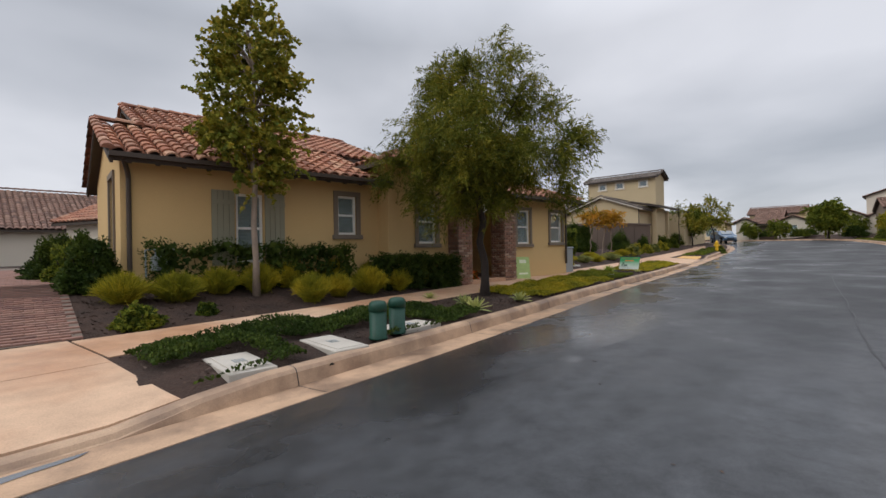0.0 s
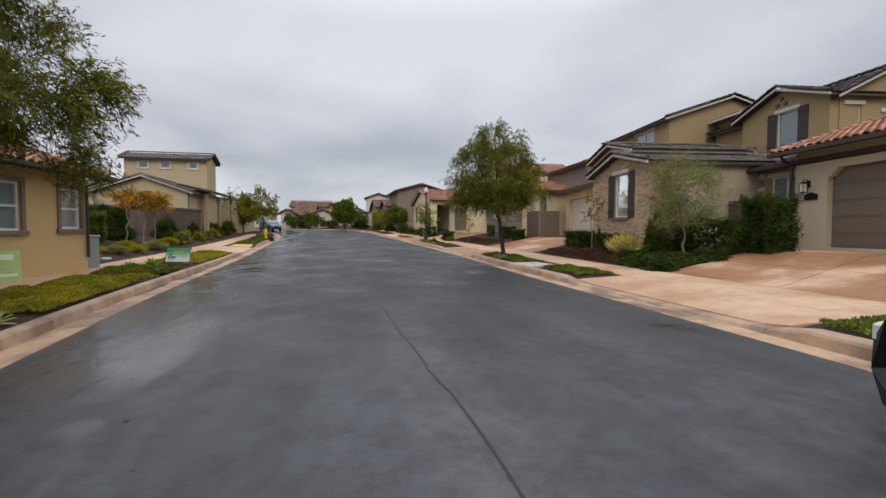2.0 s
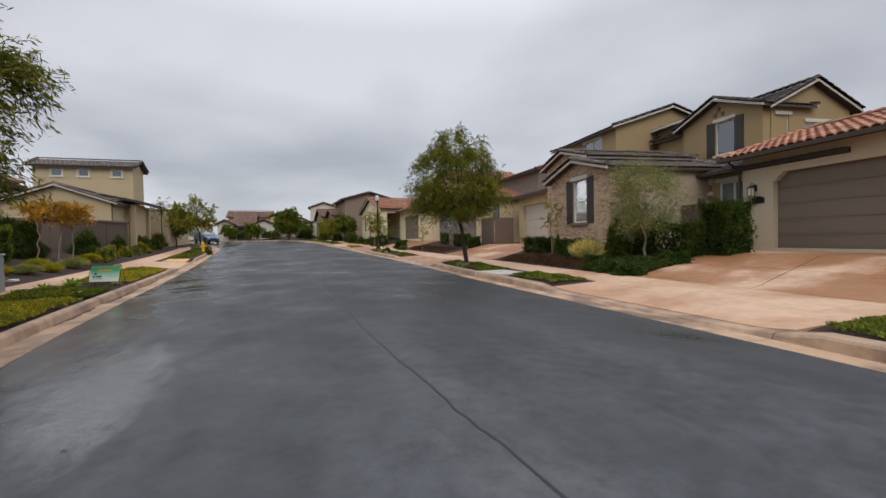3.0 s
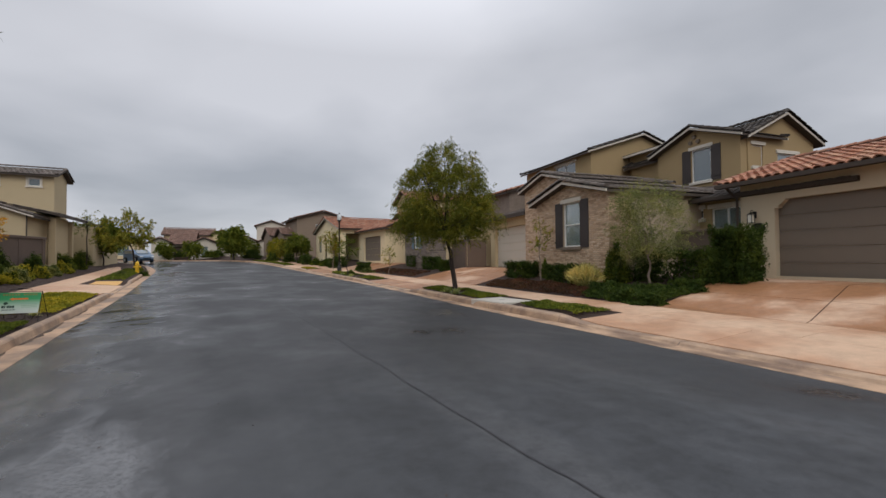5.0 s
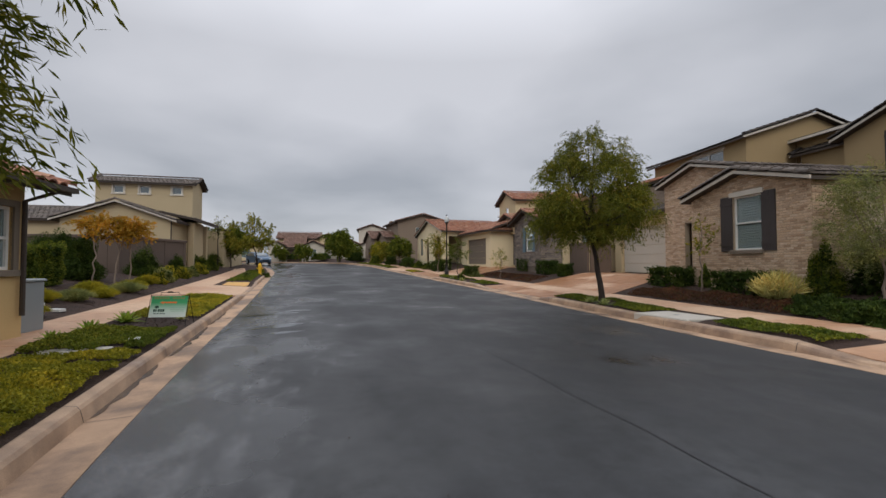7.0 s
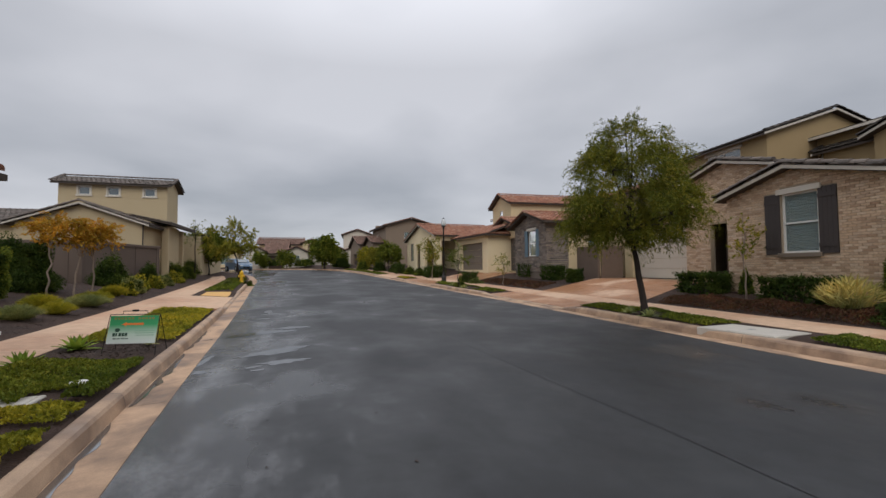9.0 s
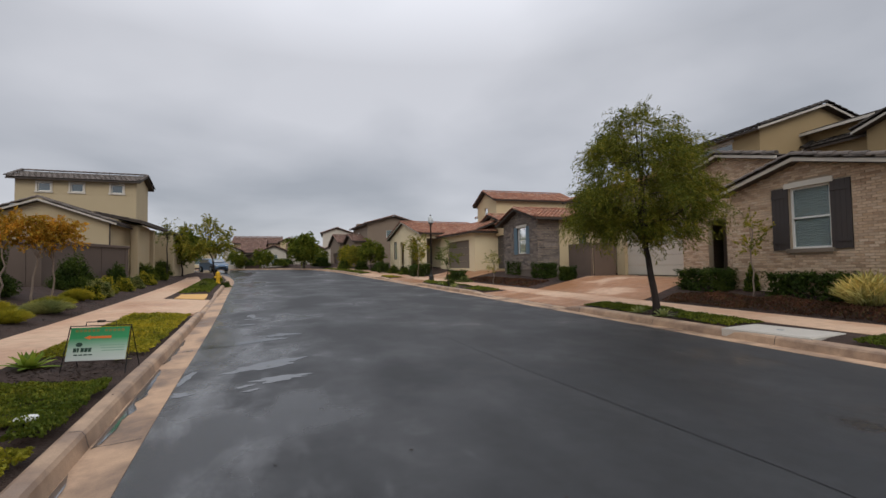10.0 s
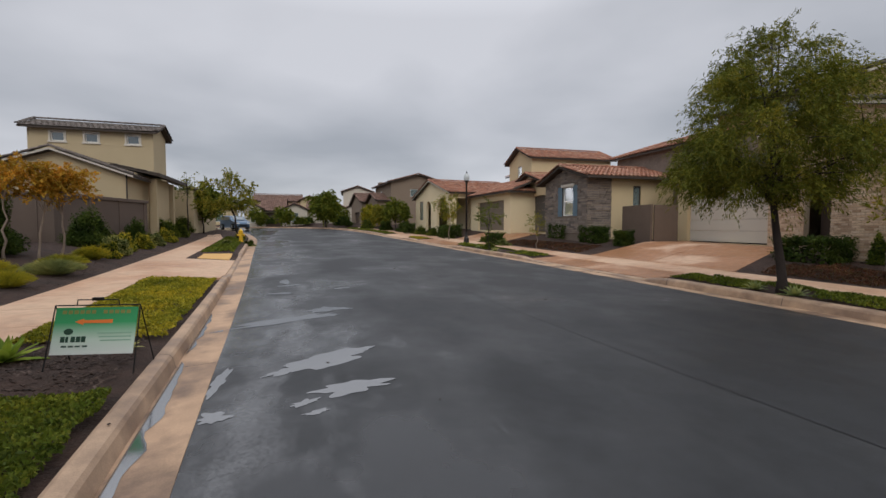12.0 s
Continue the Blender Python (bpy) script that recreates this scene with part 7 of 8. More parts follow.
    shrub("dome", x, y, w, h, lab, m, 200 + k, 1.0 if y < 30 else 0.5)
shrub("dome", -6.75, 8.6, 0.4, 0.42, "orange-red flowering shrub near the porch", LEAF_RED, 290, 0.7)
for k, (x, y, w) in enumerate(((-3.25, 4.2, 0.62), (-3.95, 4.75, 0.5), (-3.35, 5.8, 0.5), (-5.0, 4.9, 0.4), (7.15, 16.1, 0.6), (7.25, 17.0, 0.55), (6.95, 30.2, 0.6), (7.0, 32.6, 0.5), (-4.35, 15.75, 0.32))):
    shrub("agave", x, y, w, 0.3, "pale green agave rosette in the planting strip", LEAF_AGAVE, 300 + k)
for k, (x, y, w) in enumerate(((-5.45, 14.2, 0.62), (-5.35, 15.5, 0.7), (-5.55, 13.2, 0.5))):
    shrub("agave", x, y, w, 0.4, "lime green leafy succulent at the sidewalk edge", LEAF_FERN, 320 + k)


def groundcover(name, side, y0, y1, d0, d1, per_m2, h, mat, label, gaps=(), size=0.035, patch=0.0, aspect=0.55):
    """A creeping mat of leaves over the soil, mounded and ragged at its rim."""
    n = int((y1 - y0) * (d1 - d0) * per_m2 * 1.7)
    size *= 1.2
    ys, ds = rng.uniform(y0, y1, n), rng.uniform(d0, d1, n)
    pts = []
    for y, d in zip(ys, ds):
        nv = noise.noise(Vector((y * 1.1, d * 1.3, 3.0)))
        rim = min(y - y0, y1 - y, d - d0, d1 - d)
        if rim < 0.07 * (1 + noise.noise(Vector((y * 3, d * 3, 0)))):
            continue
        if patch and nv < -0.5 + patch:
            continue
        if any(a < y < b and c < d < e for a, b, c, e in gaps):
            continue
        q = along(side, y, d)
        t = min(1.0, rim / 0.35)
        hh = h * (0.35 + 0.65 * t) * (0.85 + 1.0 * nv + 0.35 * noise.noise(Vector((y * 6, d * 6, 1))))
        pts.append((q.x, q.y, rise(q.y) + bank(d, side, q.y) + hh * random.uniform(0.5, 1.05)))
    pts = np.array(pts)
    up = np.tile(np.array([0, 0, 0.7]), (len(pts), 1))
    return leaves(name, pts, size, aspect, mat, None, 0.0, "stuff", label, up, 0.75)


G_DARK, G_YEL = "dark green creeping groundcover in the planting strip", "yellow-green creeping groundcover in the planting strip"
holes = ((-0.55, 0.35, 0.7, 1.45), (0.65, 1.5, 0.55, 1.5), (1.35, 2.95, 0.7, 1.35))
groundcover("groundcover", -1, -0.52, 4.0, 0.60, 2.34, 3200, 0.18, LEAF_DARK, G_DARK, holes, 0.034)
groundcover("groundcover", -1, 6.6, 9.9, 0.60, 2.34, 3000, 0.14, LEAF_LIME, G_YEL, (), 0.034)
groundcover("groundcover", -1, 9.7, 12.0, 0.60, 2.34, 3000, 0.14, LEAF_LIME, G_YEL, ((11.7, 12.6, 1.5, 2.4),), 0.034, 0.06)
groundcover("groundcover", -1, 12.1, 14.3, 0.60, 2.34, 3600, 0.15, LEAF_MID, G_DARK, ((12.0, 12.65, 0.95, 1.3),), 0.034)
groundcover("groundcover", -1, 16.2, 22.4, 0.60, 2.34, 1500, 0.13, LEAF_LIME, G_YEL, (), 0.04)
groundcover("groundcover", -1, 32.6, 46.5, 0.8, 2.3, 350, 0.12, LEAF_MID, "green groundcover in the kerb island", (), 0.07)
groundcover("groundcover", 1, 9.8, 12.2, 0.78, 1.96, 1300, 0.13, LEAF_MID, G_DARK, (), 0.045)
groundcover("groundcover", 1, 14.3, 19.5, 0.78, 1.96, 1200, 0.12, LEAF_MID, G_DARK, ((15.9, 17.2, 0.8, 1.5),), 0.045)
groundcover("groundcover", 1, 0.2, 3.8, 0.78, 1.96, 1300, 0.13, LEAF_MID, G_DARK, (), 0.04)
groundcover("groundcover", 1, 26.9, 35.7, 0.78, 1.9, 420, 0.12, LEAF_MID, G_DARK, ((29.5, 31.5, 0.8, 1.6),), 0.065, 0.1)
groundcover("groundcover", 1, 42.6, 45.5, 0.78, 1.9, 350, 0.12, LEAF_LIME, G_YEL, (), 0.07)
groundcover("groundcover", 1, 51.5, 64, 0.78, 1.9, 200, 0.12, LEAF_MID, G_DARK, (), 0.09)
groundcover("groundcover", 1, 12.6, 19.2, 3.7, 5.1, 1000, 0.16, LEAF_PURPLE, "dull purple low groundcover in the front bed", (), 0.045)
groundcover("groundcover", 1, 27.5, 35.0, 3.8, 5.3, 350, 0.12, LEAF_PURPLE, "dull purple low groundcover before the stone gable", (), 0.06)
groundcover("groundcover", 1, 10.0, 12.8, 3.6, 5.4, 1500, 0.28, LEAF_DARK, "low green juniper mat along the walk", (), 0.05)


def mulch_chips():
    """Loose bark chips scattered on the beds near the walk."""
    g = Geo()
    for side, y0, y1, d0, d1, n in ((-1, -0.6, 16, 3.8, 6.0, 3800), (-1, 16, 34, 3.8, 5.5, 1500), (-1, 3.8, 7.2, 0.8, 2.35, 900), (-1, 13.4, 16.4, 0.8, 2.35, 1200), (1, 10, 20, 3.6, 6, 1500), (-1, -0.5, 3, 0.8, 2.3, 500)):
        for _ in range(n):
            y, d = random.uniform(y0, y1), random.uniform(d0, d1)
            q = along(side, y, d)
            z = rise(q.y) + bank(d, side, q.y)
            a, L, w = random.uniform(0, 6.3), random.uniform(0.012, 0.035), random.uniform(0.005, 0.012)
            c, s = math.cos(a), math.sin(a)
            t = random.uniform(0.0, 0.012)
            g.add([(q.x - c * L - s * w, q.y - s * L + c * w, z), (q.x - c * L + s * w, q.y - s * L - c * w, z + t), (q.x + c * L + s * w, q.y + s * L - c * w, z + 0.008), (q.x + c * L - s * w, q.y + s * L + c * w, z + t + 0.01)], [(0, 1, 2, 3)])
    g.make("mulch_chips", MULCH, kind="stuff", label="loose dark bark chips on the planting beds")


mulch_chips()


# ---- street furniture and small things ----
GREEN_PAINT = surface("green_utility_paint", (0.006, 0.052, 0.032), 0.32, 6, 40, 0.5, 0.1)
for x, y in ((-2.72, 1.62), (-2.80, 2.0)):
    e = thing("utility_pedestal", ground_point(x, y, 0), "dark green domed plastic utility pedestal with scuffs by the kerb", "utility pedestal", "green utility pedestals")
    Geo().lathe([(0.112, 0), (0.112, 0.02), (0.104, 0.03), (0.104, 0.34)], 24).make("base_sleeve", GREEN_PAINT, e, smooth=True)
    Geo().lathe([(0.112, 0.335), (0.112, 0.40), (0.105, 0.43), (0.085, 0.45), (0.04, 0.46), (0.005, 0.462)], 24).make("cap", GREEN_PAINT, e, smooth=True)


def utility_cover(x, y, w, l, rz, label):
    e = thing("utility_cover", ground_point(x, y, 0.0), label, "utility cover", "utility box covers", rz)
    Geo().worn(-w / 2, w / 2, -l / 2, l / 2, -0.14, 0.02, 0.01).make("collar", CONCRETE_GREY, e)
    Geo().worn(-w / 2 + 0.05, w / 2 - 0.05, -l / 2 + 0.05, l / 2 - 0.05, 0.021, 0.03, 0.005).make("lid", CONCRETE_GREY, e)
    g = Geo()
    for k in range(4):
        g.box(-0.07, 0.07, -0.05 + k * 0.03, -0.035 + k * 0.03, 0.0305, 0.034)
    g.make("marker", METAL_GREY, e)


utility_cover(-2.86, 0.02, 0.80, 0.42, -5, "pale grey concrete utility cover set in the groundcover")
utility_cover(-2.9, 1.1, 0.85, 0.42, -5, "pale concrete utility cover beside the pedestals")
utility_cover(-3.05, 2.45, 0.5, 0.75, 0, "grey utility cover behind the pedestals")
utility_cover(-4.75, 12.15, 0.9, 0.4, 5, "stained concrete utility cover in the groundcover")
utility_cover(7.3, 13.4, 1.15, 1.6, 5, "large light grey concrete utility slab across the street")

e = thing("valve_cap", ground_point(-4.05, 12.45, 0.05), "round white plastic irrigation cap on dark pipe", "valve cap")
Geo().lathe([(0.07, -0.08), (0.07, 0.06)], 20).make("pipe", METAL_BLACK, e)
Geo().lathe([(0.085, 0.061), (0.088, 0.075), (0.08, 0.085), (0.005, 0.088)], 24).make("lid", WHITE, e, smooth=True)


def yard_sign():
    e = thing("yard_sign", ground_point(-4.37, 15.12, -0.02), "green and white estate sign with orange arrow on black wire stand", "sign", rz=-12)
    e.scale = (0.80, 0.80, 0.80)
    g = Geo()
    for x in (-0.52, 0.52):
        g.tube([(x, -0.24, -0.02), (x * 0.96, 0, 0.80), (x, 0.24, -0.02)], [0.009] * 3, 6)
    g.tube([(-0.5, 0, 0.8), (0.5, 0, 0.8)], [0.009] * 2, 6)
    g.tube([(-0.25, 0, 0.8), (-0.24, 0, 0.87), (0.24, 0, 0.87), (0.25, 0, 0.8)], [0.008] * 4, 6)
    g.make("wire_stand", METAL_BLACK, e)
    Geo().worn(-0.06, 0.06, -0.02, 0.02, 0.86, 0.9, 0.006).make("grip", METAL_BLACK, e)
    m = material("sign_print", (0.1, 0.4, 0.2), 0.5)
    n, l = m.node_tree.nodes, m.node_tree.links
    tc = n.new("ShaderNodeTexCoord")
    sp = n.new("ShaderNodeSeparateXYZ")
    l.new(tc.outputs["Generated"], sp.inputs[0])
    plug(m, ramp(m, sp.outputs[2], [(0.0, (0.62, 0.66, 0.62)), (0.32, (0.50, 0.62, 0.52)), (0.68, (0.03, 0.30, 0.11)), (1.0, (0.02, 0.24, 0.08))]), "Base Color")
    tilt = 0.18
    ob = Geo().box(-0.48, 0.48, -0.006, 0.006, 0.0, 0.58).make("panel", m, e)
    ob.location, ob.rotation_euler = (0, -0.165, 0.215), (-tilt * 1.55, 0, 0)
    orange = material("sign_orange", (0.75, 0.18, 0.03), 0.5)
    dark = material("sign_dark_green", (0.01, 0.05, 0.03), 0.5)
    pale = material("sign_pale_green", (0.25, 0.42, 0.30), 0.5)

    def onpanel(name, gg, mat):
        o = gg.make(name, mat, ob)
        return o
    g = Geo().prism([(-0.24, 0.40), (-0.14, 0.44), (-0.14, 0.42), (0.2, 0.425), (0.2, 0.38), (-0.14, 0.385), (-0.14, 0.36)], "y", -0.010, -0.0065)
    onpanel("arrow", g, orange)
    g = Geo()
    for k in range(12):
        if k != 6:
            g.box(-0.40 + k * 0.068, -0.352 + k * 0.068, -0.009, -0.0065, 0.50, 0.545)
    onpanel("heading_bars", g, material("sign_faint_orange", (0.20, 0.20, 0.05), 0.5))
    g = Geo()
    for k, w in enumerate((0.05, 0.03, 0.05, 0.05, 0.05)):
        g.box(-0.38 + k * 0.06, -0.38 + k * 0.06 + w, -0.009, -0.0065, 0.15, 0.22)
    for k in range(4):
        g.box(-0.36 + k * 0.08, -0.30 + k * 0.08, -0.009, -0.0065, 0.09, 0.11)
    onpanel("lettering_bars", g, dark)
    g = Geo().prism([(-0.30 + 0.055 * math.cos(a), 0.28 + 0.04 * math.sin(a)) for a in [2 * math.pi * k / 10 for k in range(10)]], "y", -0.009, -0.0065)
    onpanel("tree_mark", g, dark)
    g = Geo()
    for k in range(3):
        g.box(0.08 - k * 0.02, 0.44, -0.009, -0.0065, 0.16 + k * 0.045, 0.175 + k * 0.045)
    onpanel("detail_bars", g, pale)


yard_sign()


def leaning_board():
    p = ground_point(-6.35, 10.75, 0.0)
    e = thing("a_frame_sign", p, "pale lime-green printed A-frame board on the porch path", "sign", rz=50)
    e.scale = (0.75, 0.75, 0.75)
    lime = surface("board_lime", (0.45, 0.60, 0.22), 0.2, 5, 30, 0.5, 0.05)
    for s, nm in ((1, "front_board"), (-1, "rear_board")):
        ob = Geo().worn(-0.3, 0.3, -0.012, 0.012, 0, 0.98, 0.004).make(nm, lime, e)
        ob.location, ob.rotation_euler = (0, -0.2 * s, 0), (-0.2 * s, 0, 0)
        for z0, z1, w in ((0.7, 0.85, 0.15), (0.2, 0.28, 0.2)):
            Geo().box(-w, w, -0.016, -0.013, z0, z1).make("print_bar", material("board_print", (0.75, 0.8, 0.6), 0.5), ob)


leaning_board()


def hydrant():
    e = thing("fire_hydrant", ground_point(-6.15, 41.0, 0.0), "yellow fire hydrant in the kerb island", "fire hydrant")
    Y = surface("hydrant_yellow", (0.75, 0.45, 0.02), 0.1, 6, 40, 0.45, 0.1)
    Geo().lathe([(0.17, 0), (0.17, 0.05), (0.12, 0.06), (0.11, 0.55), (0.15, 0.57), (0.15, 0.62), (0.13, 0.64)], 20).make("barrel", Y, e, smooth=False)
    Geo().lathe([(0.14, 0.64), (0.13, 0.72), (0.08, 0.80), (0.03, 0.83), (0.03, 0.88), (0.005, 0.88)], 20).make("bonnet", Y, e, smooth=True)
    Geo().tube([(-0.22, 0, 0.45), (0.22, 0, 0.45)], [0.065, 0.065], 14).make("side_outlet", Y, e)
    Geo().tube([(0, -0.24, 0.42), (0, 0, 0.42)], [0.085, 0.085], 14).make("front_outlet", Y, e)


hydrant()


def street_lamp(x, y):
    e = thing("street_lamp", ground_point(x, y, 0), "black cast street lamp post with glass acorn lantern in the strip", "street lamp")
    P = surface("lamp_post_black", (0.025, 0.02, 0.018), 0.2, 5, 50, 0.5, 0.2)
    Geo().lathe([(0.22, 0), (0.22, 0.08), (0.17, 0.12), (0.16, 0.4), (0.10, 0.5), (0.075, 0.7), (0.09, 0.74), (0.065, 0.78)], 16).make("base", P, e)
    Geo().lathe([(0.062, 0.78), (0.048, 3.75), (0.07, 3.78), (0.07, 3.83), (0.05, 3.86)], 16).make("post", P, e, smooth=True)
    Geo().lathe([(0.05, 3.86), (0.12, 3.93), (0.15, 3.97), (0.15, 4.0)], 16).make("lantern_cup", P, e)
    gl = material("lamp_glass", (0.78, 0.82, 0.82), 0.25, 0, 0.6)
    gl.node_tree.nodes["Principled BSDF"].inputs["Transmission Weight"].default_value = 0.35
    Geo().lathe([(0.14, 4.001), (0.175, 4.12), (0.17, 4.25), (0.12, 4.40), (0.07, 4.46)], 18).make("globe", gl, e, smooth=True)
    Geo().lathe([(0.075, 4.461), (0.06, 4.49), (0.02, 4.55), (0.004, 4.60)], 12).make("finial", P, e)


street_lamp(7.45, 35.6)


def gas_meter():
    e = thing("gas_meter", (-7.98, 0.72, 0.8), "grey gas meter with pipes on the stucco wall", "gas meter", rz=-6)
    Geo().worn(0.05, 0.22, -0.12, 0.12, 0.12, 0.38, 0.03).make("meter_body", METAL_GREY, e)
    Geo().tube([(0.13, -0.2, 0), (0.13, -0.2, 0.5), (0.13, -0.05, 0.5), (0.13, -0.05, 0.38)], [0.018] * 4, 8).make("inlet_pipe", METAL_GREY, e)
    Geo().tube([(0.13, 0.05, 0.38), (0.13, 0.05, 0.5), (0.13, 0.25, 0.5), (0.02, 0.25, 0.5)], [0.018] * 4, 8).make("outlet_pipe", METAL_GREY, e)
    Geo().lathe([(0.05, 0.46), (0.055, 0.5), (0.05, 0.54), (0.01, 0.55)], 14, 0.13, 0.16).make("regulator", METAL_GREY, e)


gas_meter()
e = thing("utility_cabinet", ground_point(-6.75, 14.4, 0), "pale grey-green metal utility cabinet beside the stucco wall", "utility cabinet", rz=-6)
Geo().worn(-0.28, 0.28, -0.3, 0.3, 0, 0.95, 0.02).make("body", METAL_GREY, e)
Geo().worn(-0.31, 0.31, -0.33, 0.33, 0.952, 1.0, 0.02).make("lid", METAL_GREY, e)
wall_lantern((-6.28, 8.33, 2.45), 174, "black wall lantern on the brick porch pier")
for x, y in ((-7.65, 17.4), (-8.35, 17.9)):
    e = thing("path_edging_block", ground_point(x, y, 0), "white rectangular block lying on the mulch", "edging block", rz=70)
    Geo().worn(-0.09, 0.09, -0.24, 0.24, 0, 0.07, 0.01).make("block", WHITE, e)


def car(x, y, rz, paint, label):
    e = thing("car", (x, y, rise(y) + 0.03), label, "car", "parked cars", rz)
    P = material("car_paint", paint, 0.3, 0.3, 0.6)
    prof = [(-1.95, 0.2), (-2.12, 0.24), (-2.26, 0.42), (-2.24, 0.62), (-2.12, 0.78), (-1.9, 0.87), (-1.2, 0.99), (-0.55, 1.48), (0.9, 1.55), (1.7, 1.45), (2.15, 1.0), (2.22, 0.6), (2.15, 0.22)]
    g = Geo()
    n = len(prof)
    rows = []
    for s, inset in ((-1, 1), (1, 1)):
        rows.append([(s * (0.9 - (0.17 if p[1] > 1.1 else 0.0) - 0.22 * max(0.0, (abs(p[0]) - 1.75) / 0.5) ** 2), p[0], p[1]) for p in prof])
    inner = [[(s * 0.5, p[0], p[1] + 0.03) for p in prof] for s in (-1, 1)]
    k0 = rows[0] + inner[0] + inner[1] + rows[1]
    fs = []
    for a in range(3):
        for j in range(n - 1):
            fs.append((a * n + j, a * n + j + 1, (a + 1) * n + j + 1, (a + 1) * n + j))
    fs += [tuple(range(n)), tuple(range(4 * n - 1, 3 * n - 1, -1))]
    g.add(k0, fs)
    g.make("body", P, e)
    for s in (-1, 1):
        for yy in (-1.4, 1.35):
            w = new("wheel")
            w.parent, w.location = e, (s * 0.8, yy, 0.33)
            Geo().tube([(-0.11, 0, 0), (0.11, 0, 0)], [0.33, 0.33], 20).make("tyre", METAL_BLACK, w)
            Geo().tube([(s * 0.112, 0, 0), (s * 0.125, 0, 0)], [0.2, 0.18], 14).make("rim", METAL_GREY, w)
        Geo().prism([(-0.95, 1.08), (-0.52, 1.4), (0.88, 1.46), (1.55, 1.38), (1.8, 1.08)], "x", s * 0.745, s * 0.76 + s * 0.06).make("side_window", GLASS_SKY, e)
        Geo().worn(s * 0.55 - 0.16, s * 0.55 + 0.16, -2.235, -2.1, 0.62, 0.73, 0.02).make("headlight", WHITE, e)
    Geo().slab((-0.62, -1.18, 1.10), (0.62, -1.18, 1.10), (0.58, -0.6, 1.50), (-0.58, -0.6, 1.50), 0.02).make("windscreen", GLASS_SKY, e)
    Geo().worn(-0.4, 0.4, -2.28, -2.2, 0.40, 0.56, 0.02).make("grille", METAL_BLACK, e)


car(-9.6, 64.5, 30, (0.10, 0.16, 0.24), "parked blue-grey car at the kerb by the bend")
car(-16.5, 69.8, 62, (0.16, 0.22, 0.28), "parked pale blue car further round the bend")
car(5.02, -0.82, 180, (0.008, 0.009, 0.011), "glossy black parked car at the kerb by the wide driveway")


# ---- on the road ----
def crack_line(pts, w, name, label):
    vs, fs = [], []
    line = smooth_line(pts, 14)
    for k, p in enumerate(line):
        o = outward(line, k, 1)
        ww = w * (0.6 + 0.8 * abs(noise.noise(Vector((k * 0.35, 1, 0)))) + 0.3)
        j = 0.03 * noise.noise(Vector((k * 0.2, 5, 0)))
        for s in (-1, 1):
            q = p + o * (ww * s * 0.5 + j)
            vs.append((q.x, q.y, road_z(q.x, q.y) + 0.004))
    for k in range(len(line) - 1):
        fs.append((2 * k, 2 * k + 1, 2 * k + 3, 2 * k + 2))
    return mesh_object(name, vs, fs, SEALANT, label=label, kind="structure")


def road_z(x, y):
    xl, xr = edge_x(EDGE_L, y), edge_x(EDGE_R, y)
    t = (x - xl) / (xr - xl)
    return rise(y) + 0.05 * (1 - (2 * t - 1) ** 2)


crack_line([(1.95, -8), (1.9, -2), (1.84, 2.1), (1.78, 2.9), (1.74, 3.8), (1.66, 5.0), (1.60, 7.0), (1.52, 10), (1.35, 14), (1.2, 20)], 0.019, "crack_seal", "dark sealed crack running along the street")


def puddle(x, y, rx, ry, seed, mat, lift=0.003, rot=0.0, name="puddle", rough=0.5):
    rr = random.Random(seed)
    n = 56
    c, s = math.cos(rot), math.sin(rot)
    vs = [(x, y, road_z(x, y) + lift)]
    for k in range(n):
        a = 2 * math.pi * k / n
        f = 1 + rough * noise.noise(Vector((math.cos(a) * 1.8 + seed * 3, math.sin(a) * 1.8, 0))) * 1.5 + 0.25 * rough * noise.noise(Vector((math.cos(a) * 6, math.sin(a) * 6 + seed, 0)))
        dx, dy = rx * f * math.cos(a), ry * f * math.sin(a)
        px, py = x + dx * c - dy * s, y + dx * s + dy * c
        vs.append((px, py, road_z(px, py) + lift))
    return mesh_object(name, vs, [(0, k + 1, (k + 1) % n + 1) for k in range(n)], mat, label="shallow rain puddle on the damp asphalt", kind="structure")


for k, (x, y, rx, ry, rot) in enumerate((
        (-2.17, 15.06, 0.72, 0.27, 0.45), (-2.6, 14.8, 0.26, 0.10, 0.4), (-1.92, 14.10, 0.36, 0.15, 0.10), (-2.39, 13.87, 0.12, 0.06, 0.3), (-2.30, 13.62, 0.10, 0.04, 0.2),
        (-2.62, 17.45, 0.9, 0.18, 0.38), (-2.0, 18.15, 0.38, 0.24, 0.2), (-1.95, 17.6, 0.14, 0.10, 0.2), (-3.22, 14.7, 0.07, 0.36, -0.1), (-3.12, 13.8, 0.12, 0.10, 0),
        (-3.1, 25.9, 0.07, 0.7, 0.1), (-3.05, 24.2, 0.16, 0.22, 0), (-2.85, 22.4, 0.12, 0.5, 0.1), (-2.74, 21.6, 0.30, 0.12, 0.1), (-2.86, 20.4, 0.26, 0.12, 0.1), (-1.47, 20.7, 0.26, 0.10, 0.1),
        (-3.1, 27.6, 0.06, 0.5, 0))):
    puddle(x, y, rx, ry, k + 1, WATER, 0.003, rot)


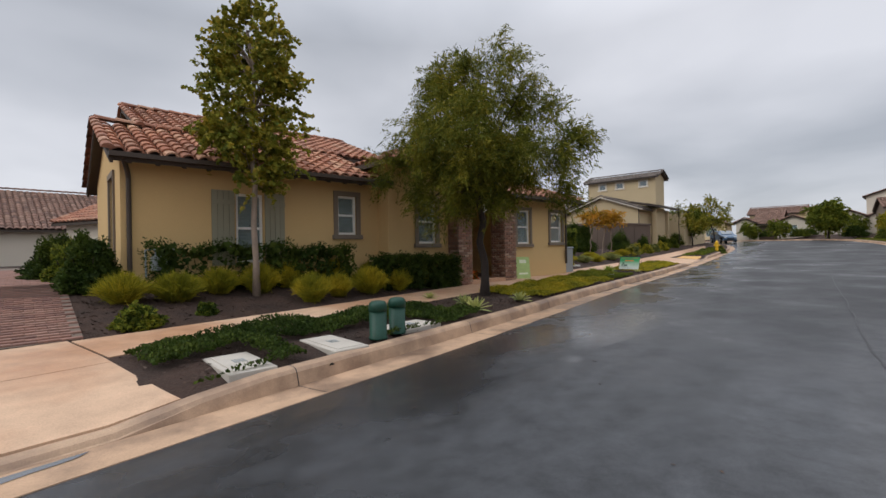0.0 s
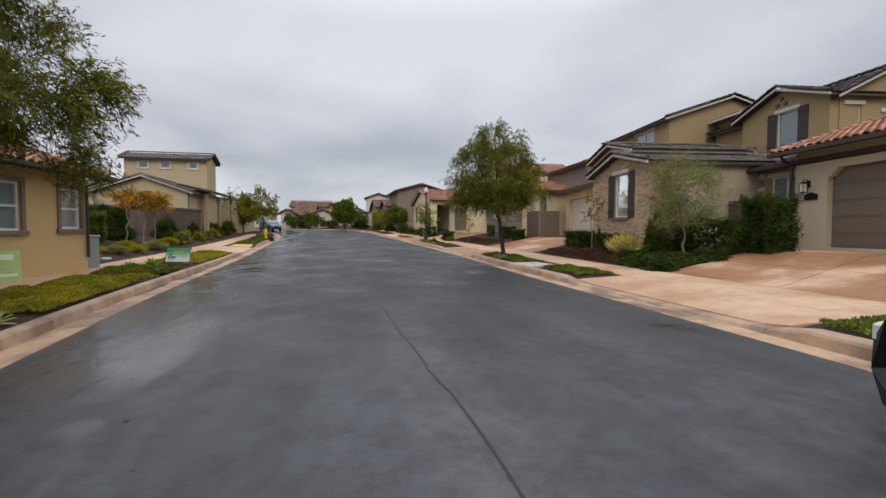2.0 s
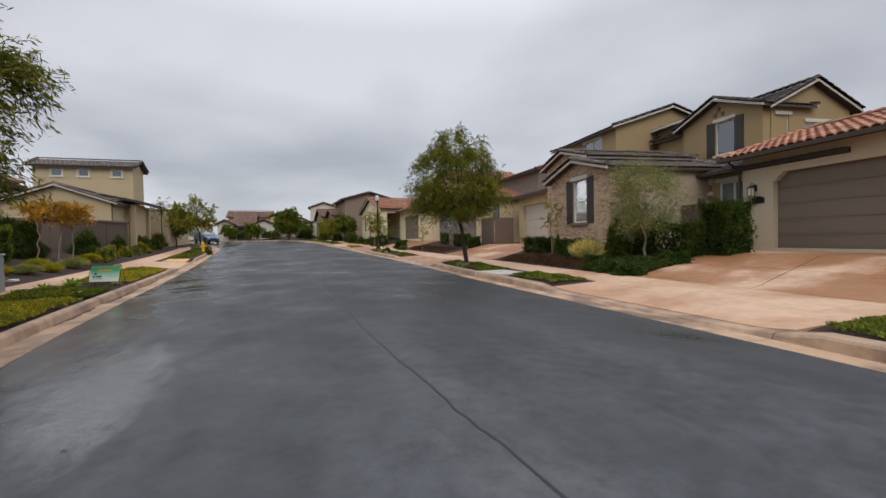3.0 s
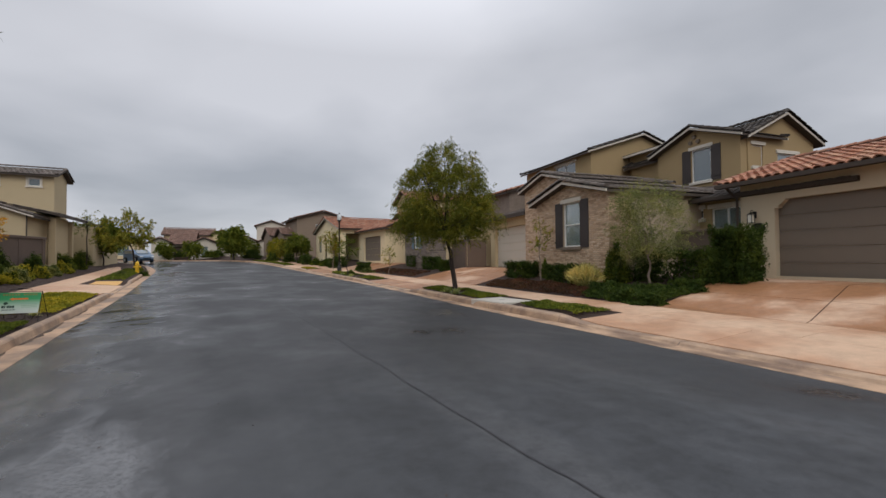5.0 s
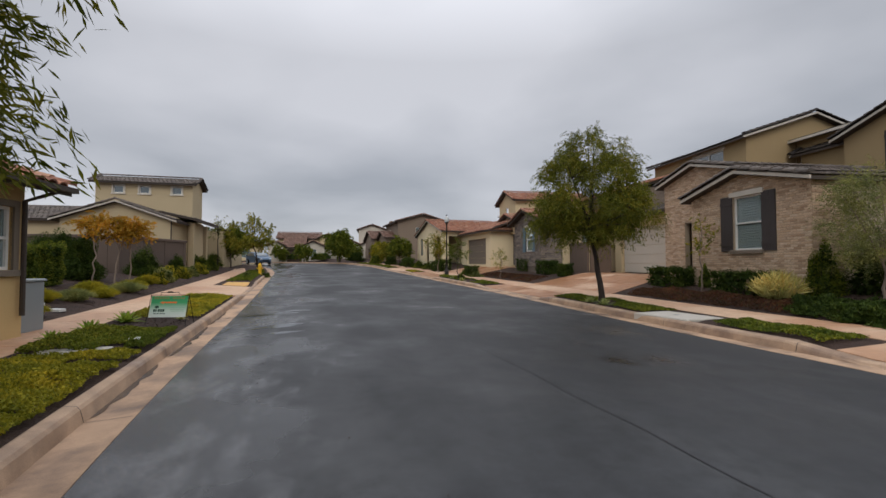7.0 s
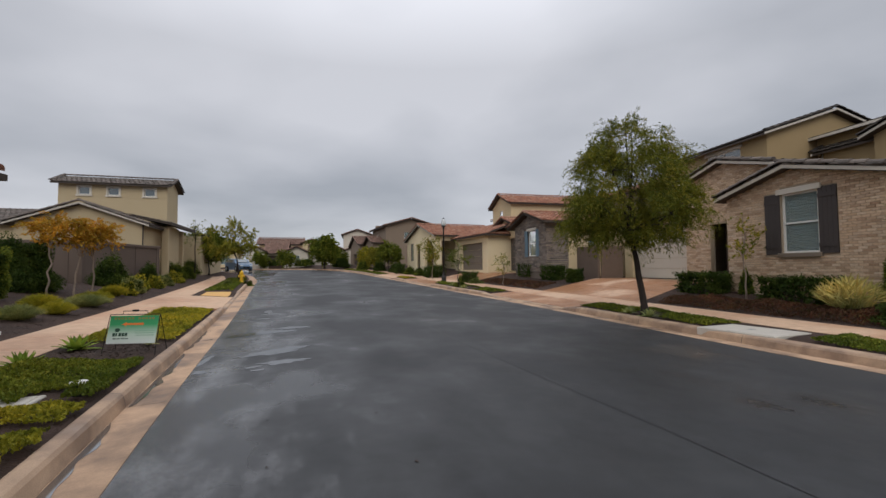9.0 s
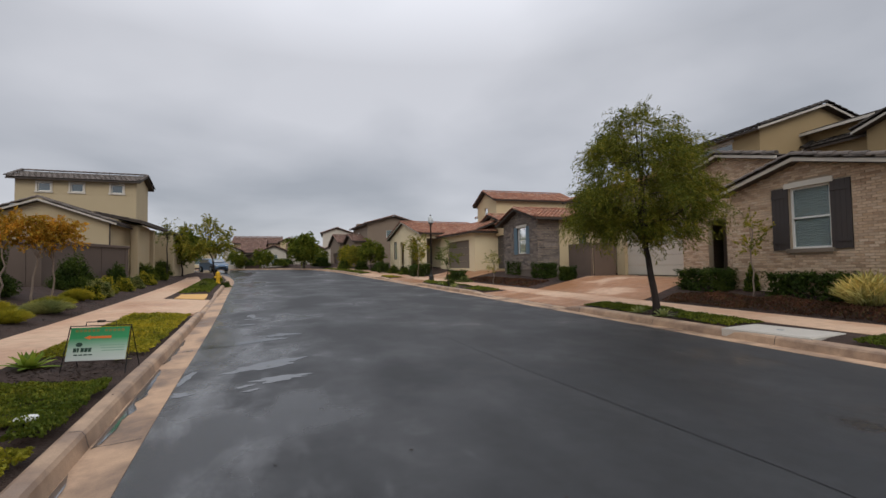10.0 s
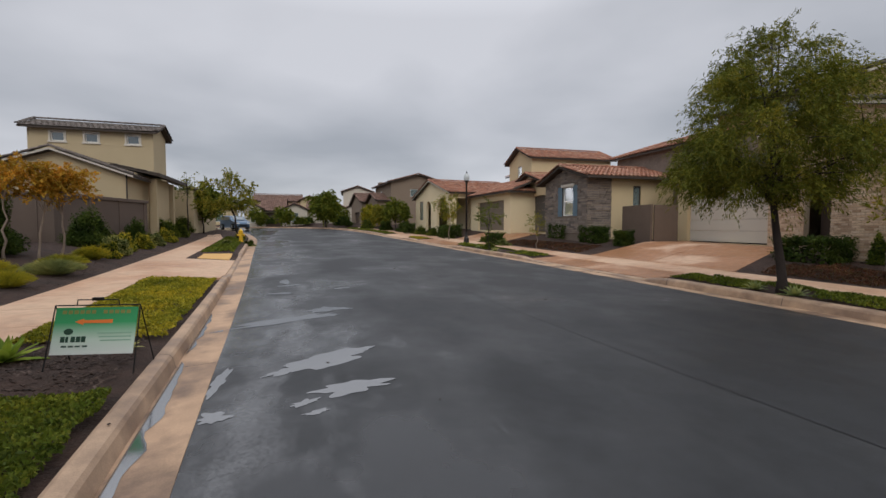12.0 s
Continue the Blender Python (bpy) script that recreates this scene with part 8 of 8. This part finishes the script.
def gutter_water():
    for y0, y1, d0, d1 in ((-3.5, -1.2, 0.2, 0.36), (9.4, 11.8, 0.30, 0.405), (12.3, 15.6, 0.26, 0.39), (15.9, 18.6, 0.32, 0.405)):
        vs, fs = [], []
        n = 30
        for k in range(n + 1):
            y = y0 + (y1 - y0) * k / n
            t = math.sin(math.pi * k / n) ** 0.4
            m = (d1 - (d1 - d0) * t * (0.75 + 0.6 * noise.noise(Vector((y * 3.1, 0, 0)))))
            for d in (m, d1):
                q = along(-1, y, d)
                vs.append((q.x, q.y, rise(q.y) - 0.004))
        for k in range(n):
            fs.append((2 * k, 2 * k + 1, 2 * k + 3, 2 * k + 2))
        mesh_object("gutter_water", vs, fs, WATER, label="thin standing water along the kerb foot", kind="structure")


gutter_water()


def kerb_joints():
    for side, ys in ((-1, (0.35, 3.3, 6.3, 9.3, 12.35, 15.4, 18.4, 21.4, 24.5)), (1, (1.0, 4.0, 7, 10, 13.1, 16.1, 19.1, 22, 25))):
        for y in ys:
            vs, fs = [], []
            h = kerb_height(y, side)
            w = 0.60 if side < 0 else 0.72
            pr = [(0.02, 0.0065), (0.2, -0.005), (0.415, -0.011), (0.445, h - 0.039), (0.47, h - 0.006), (0.50, h + 0.0015), (w - 0.03, h + 0.0075), (w, h - 0.002)]
            for d, z in pr:
                for e2 in (-0.005, 0.005):
                    q = along(side, y + e2, d)
                    vs.append((q.x, q.y, rise(y) + z + 0.001))
            for k in range(len(pr) - 1):
                fs.append((2 * k, 2 * k + 1, 2 * k + 3, 2 * k + 2))
            mesh_object("kerb_joint", vs, fs, SEALANT, label="narrow dark joint across the concrete kerb", kind="structure")
    g = Geo().tube([tuple(along(-1, 0.75, 0.44)) + (0.075,), tuple(along(-1, 0.75, 0.60)) + (0.075,)], [0.035, 0.035], 14)
    e = thing("kerb_drain", (0, 0, 0), "small round drain pipe mouth in the kerb face", "drain")
    g.make("pipe_mouth", METAL_BLACK, e)


kerb_joints()


def twigs():
    g = Geo()
    for k in range(60):
        y = random.uniform(-1, 20)
        q = along(-1, y, -random.uniform(0.0, 3.2) if k % 3 else random.uniform(0.5, 0.7))
        z = (road_z(q.x, q.y) if k % 3 else rise(y) + 0.155) + 0.004
        a, L = random.uniform(0, 6.3), random.uniform(0.01, 0.03)
        w = L * 0.4
        c, s = math.cos(a), math.sin(a)
        g.add([(q.x - c * L, q.y - s * L, z), (q.x + s * w, q.y - c * w, z + 0.003), (q.x + c * L, q.y + s * L, z), (q.x - s * w, q.y + c * w, z + 0.005)], [(0, 1, 2, 3)])
    g.make("fallen_leaves", MULCH, kind="stuff", label="fallen dead leaves along kerb and street edge")


twigs()


# ---- brick drive ----
def brick_drive():
    par = tagged(new("brick_drive"), "red clay paver driveway in running bond with worn faces", kind="structure")
    base = [(-5.50, -0.74), (-24, 0.55), (-24, -8.5), (-5.2, -8.8)]
    n = 70
    a, b, c, d = (Vector(p) for p in base)
    vs, fs = [], []
    for i in range(n + 1):
        for j in range(5):
            p = a.lerp(b, i / n).lerp(d.lerp(c, i / n), j / 4)
            vs.append((p.x, p.y, street_z(p.x, p.y) + 0.008))
    for i in range(n):
        for j in range(4):
            k = i * 5 + j
            fs.append((k, k + 1, k + 6, k + 5))
    mesh_object("sand_bed", vs, fs, MORTAR_DK, par)
    me = None
    joined = Geo()
    cells = []
    L, W = 0.205, 0.105
    row = 0
    x = -5.56
    while x > -20:
        ya = -0.80 + (-4.72 - x) * 0.069
        y = ya - (L / 2 if row % 2 else 0.0)
        while y > max(-6.5, ya - 4.2):
            cells.append((x, y - L / 2))
            y -= L + 0.006
        x -= W + 0.006
        row += 1
    cells.sort(key=lambda q: (q[0] + 4.8) ** 2 + (q[1] + 1.5) ** 2)
    for k, (x, y) in enumerate(cells):
        z = street_z(x, y) + 0.006 + random.uniform(-0.0015, 0.0015)
        g = Geo().worn(-W / 2, W / 2, -L / 2, L / 2, -0.03, 0.016, 0.005)
        if k < 300:
            if me is None:
                me = bpy.data.meshes.new("paver")
                me.from_pydata(g.v, [], g.f)
                me.materials.append(PAVER)
            o = new("paver", me)
            o.parent, o.location = par, (x, y, z)
        else:
            joined.add([(p[0] + x, p[1] + y, p[2] + z) for p in g.v], g.f[5:])
    joined.make("paver_field", PAVER_J, par, kind="stuff")


brick_drive()
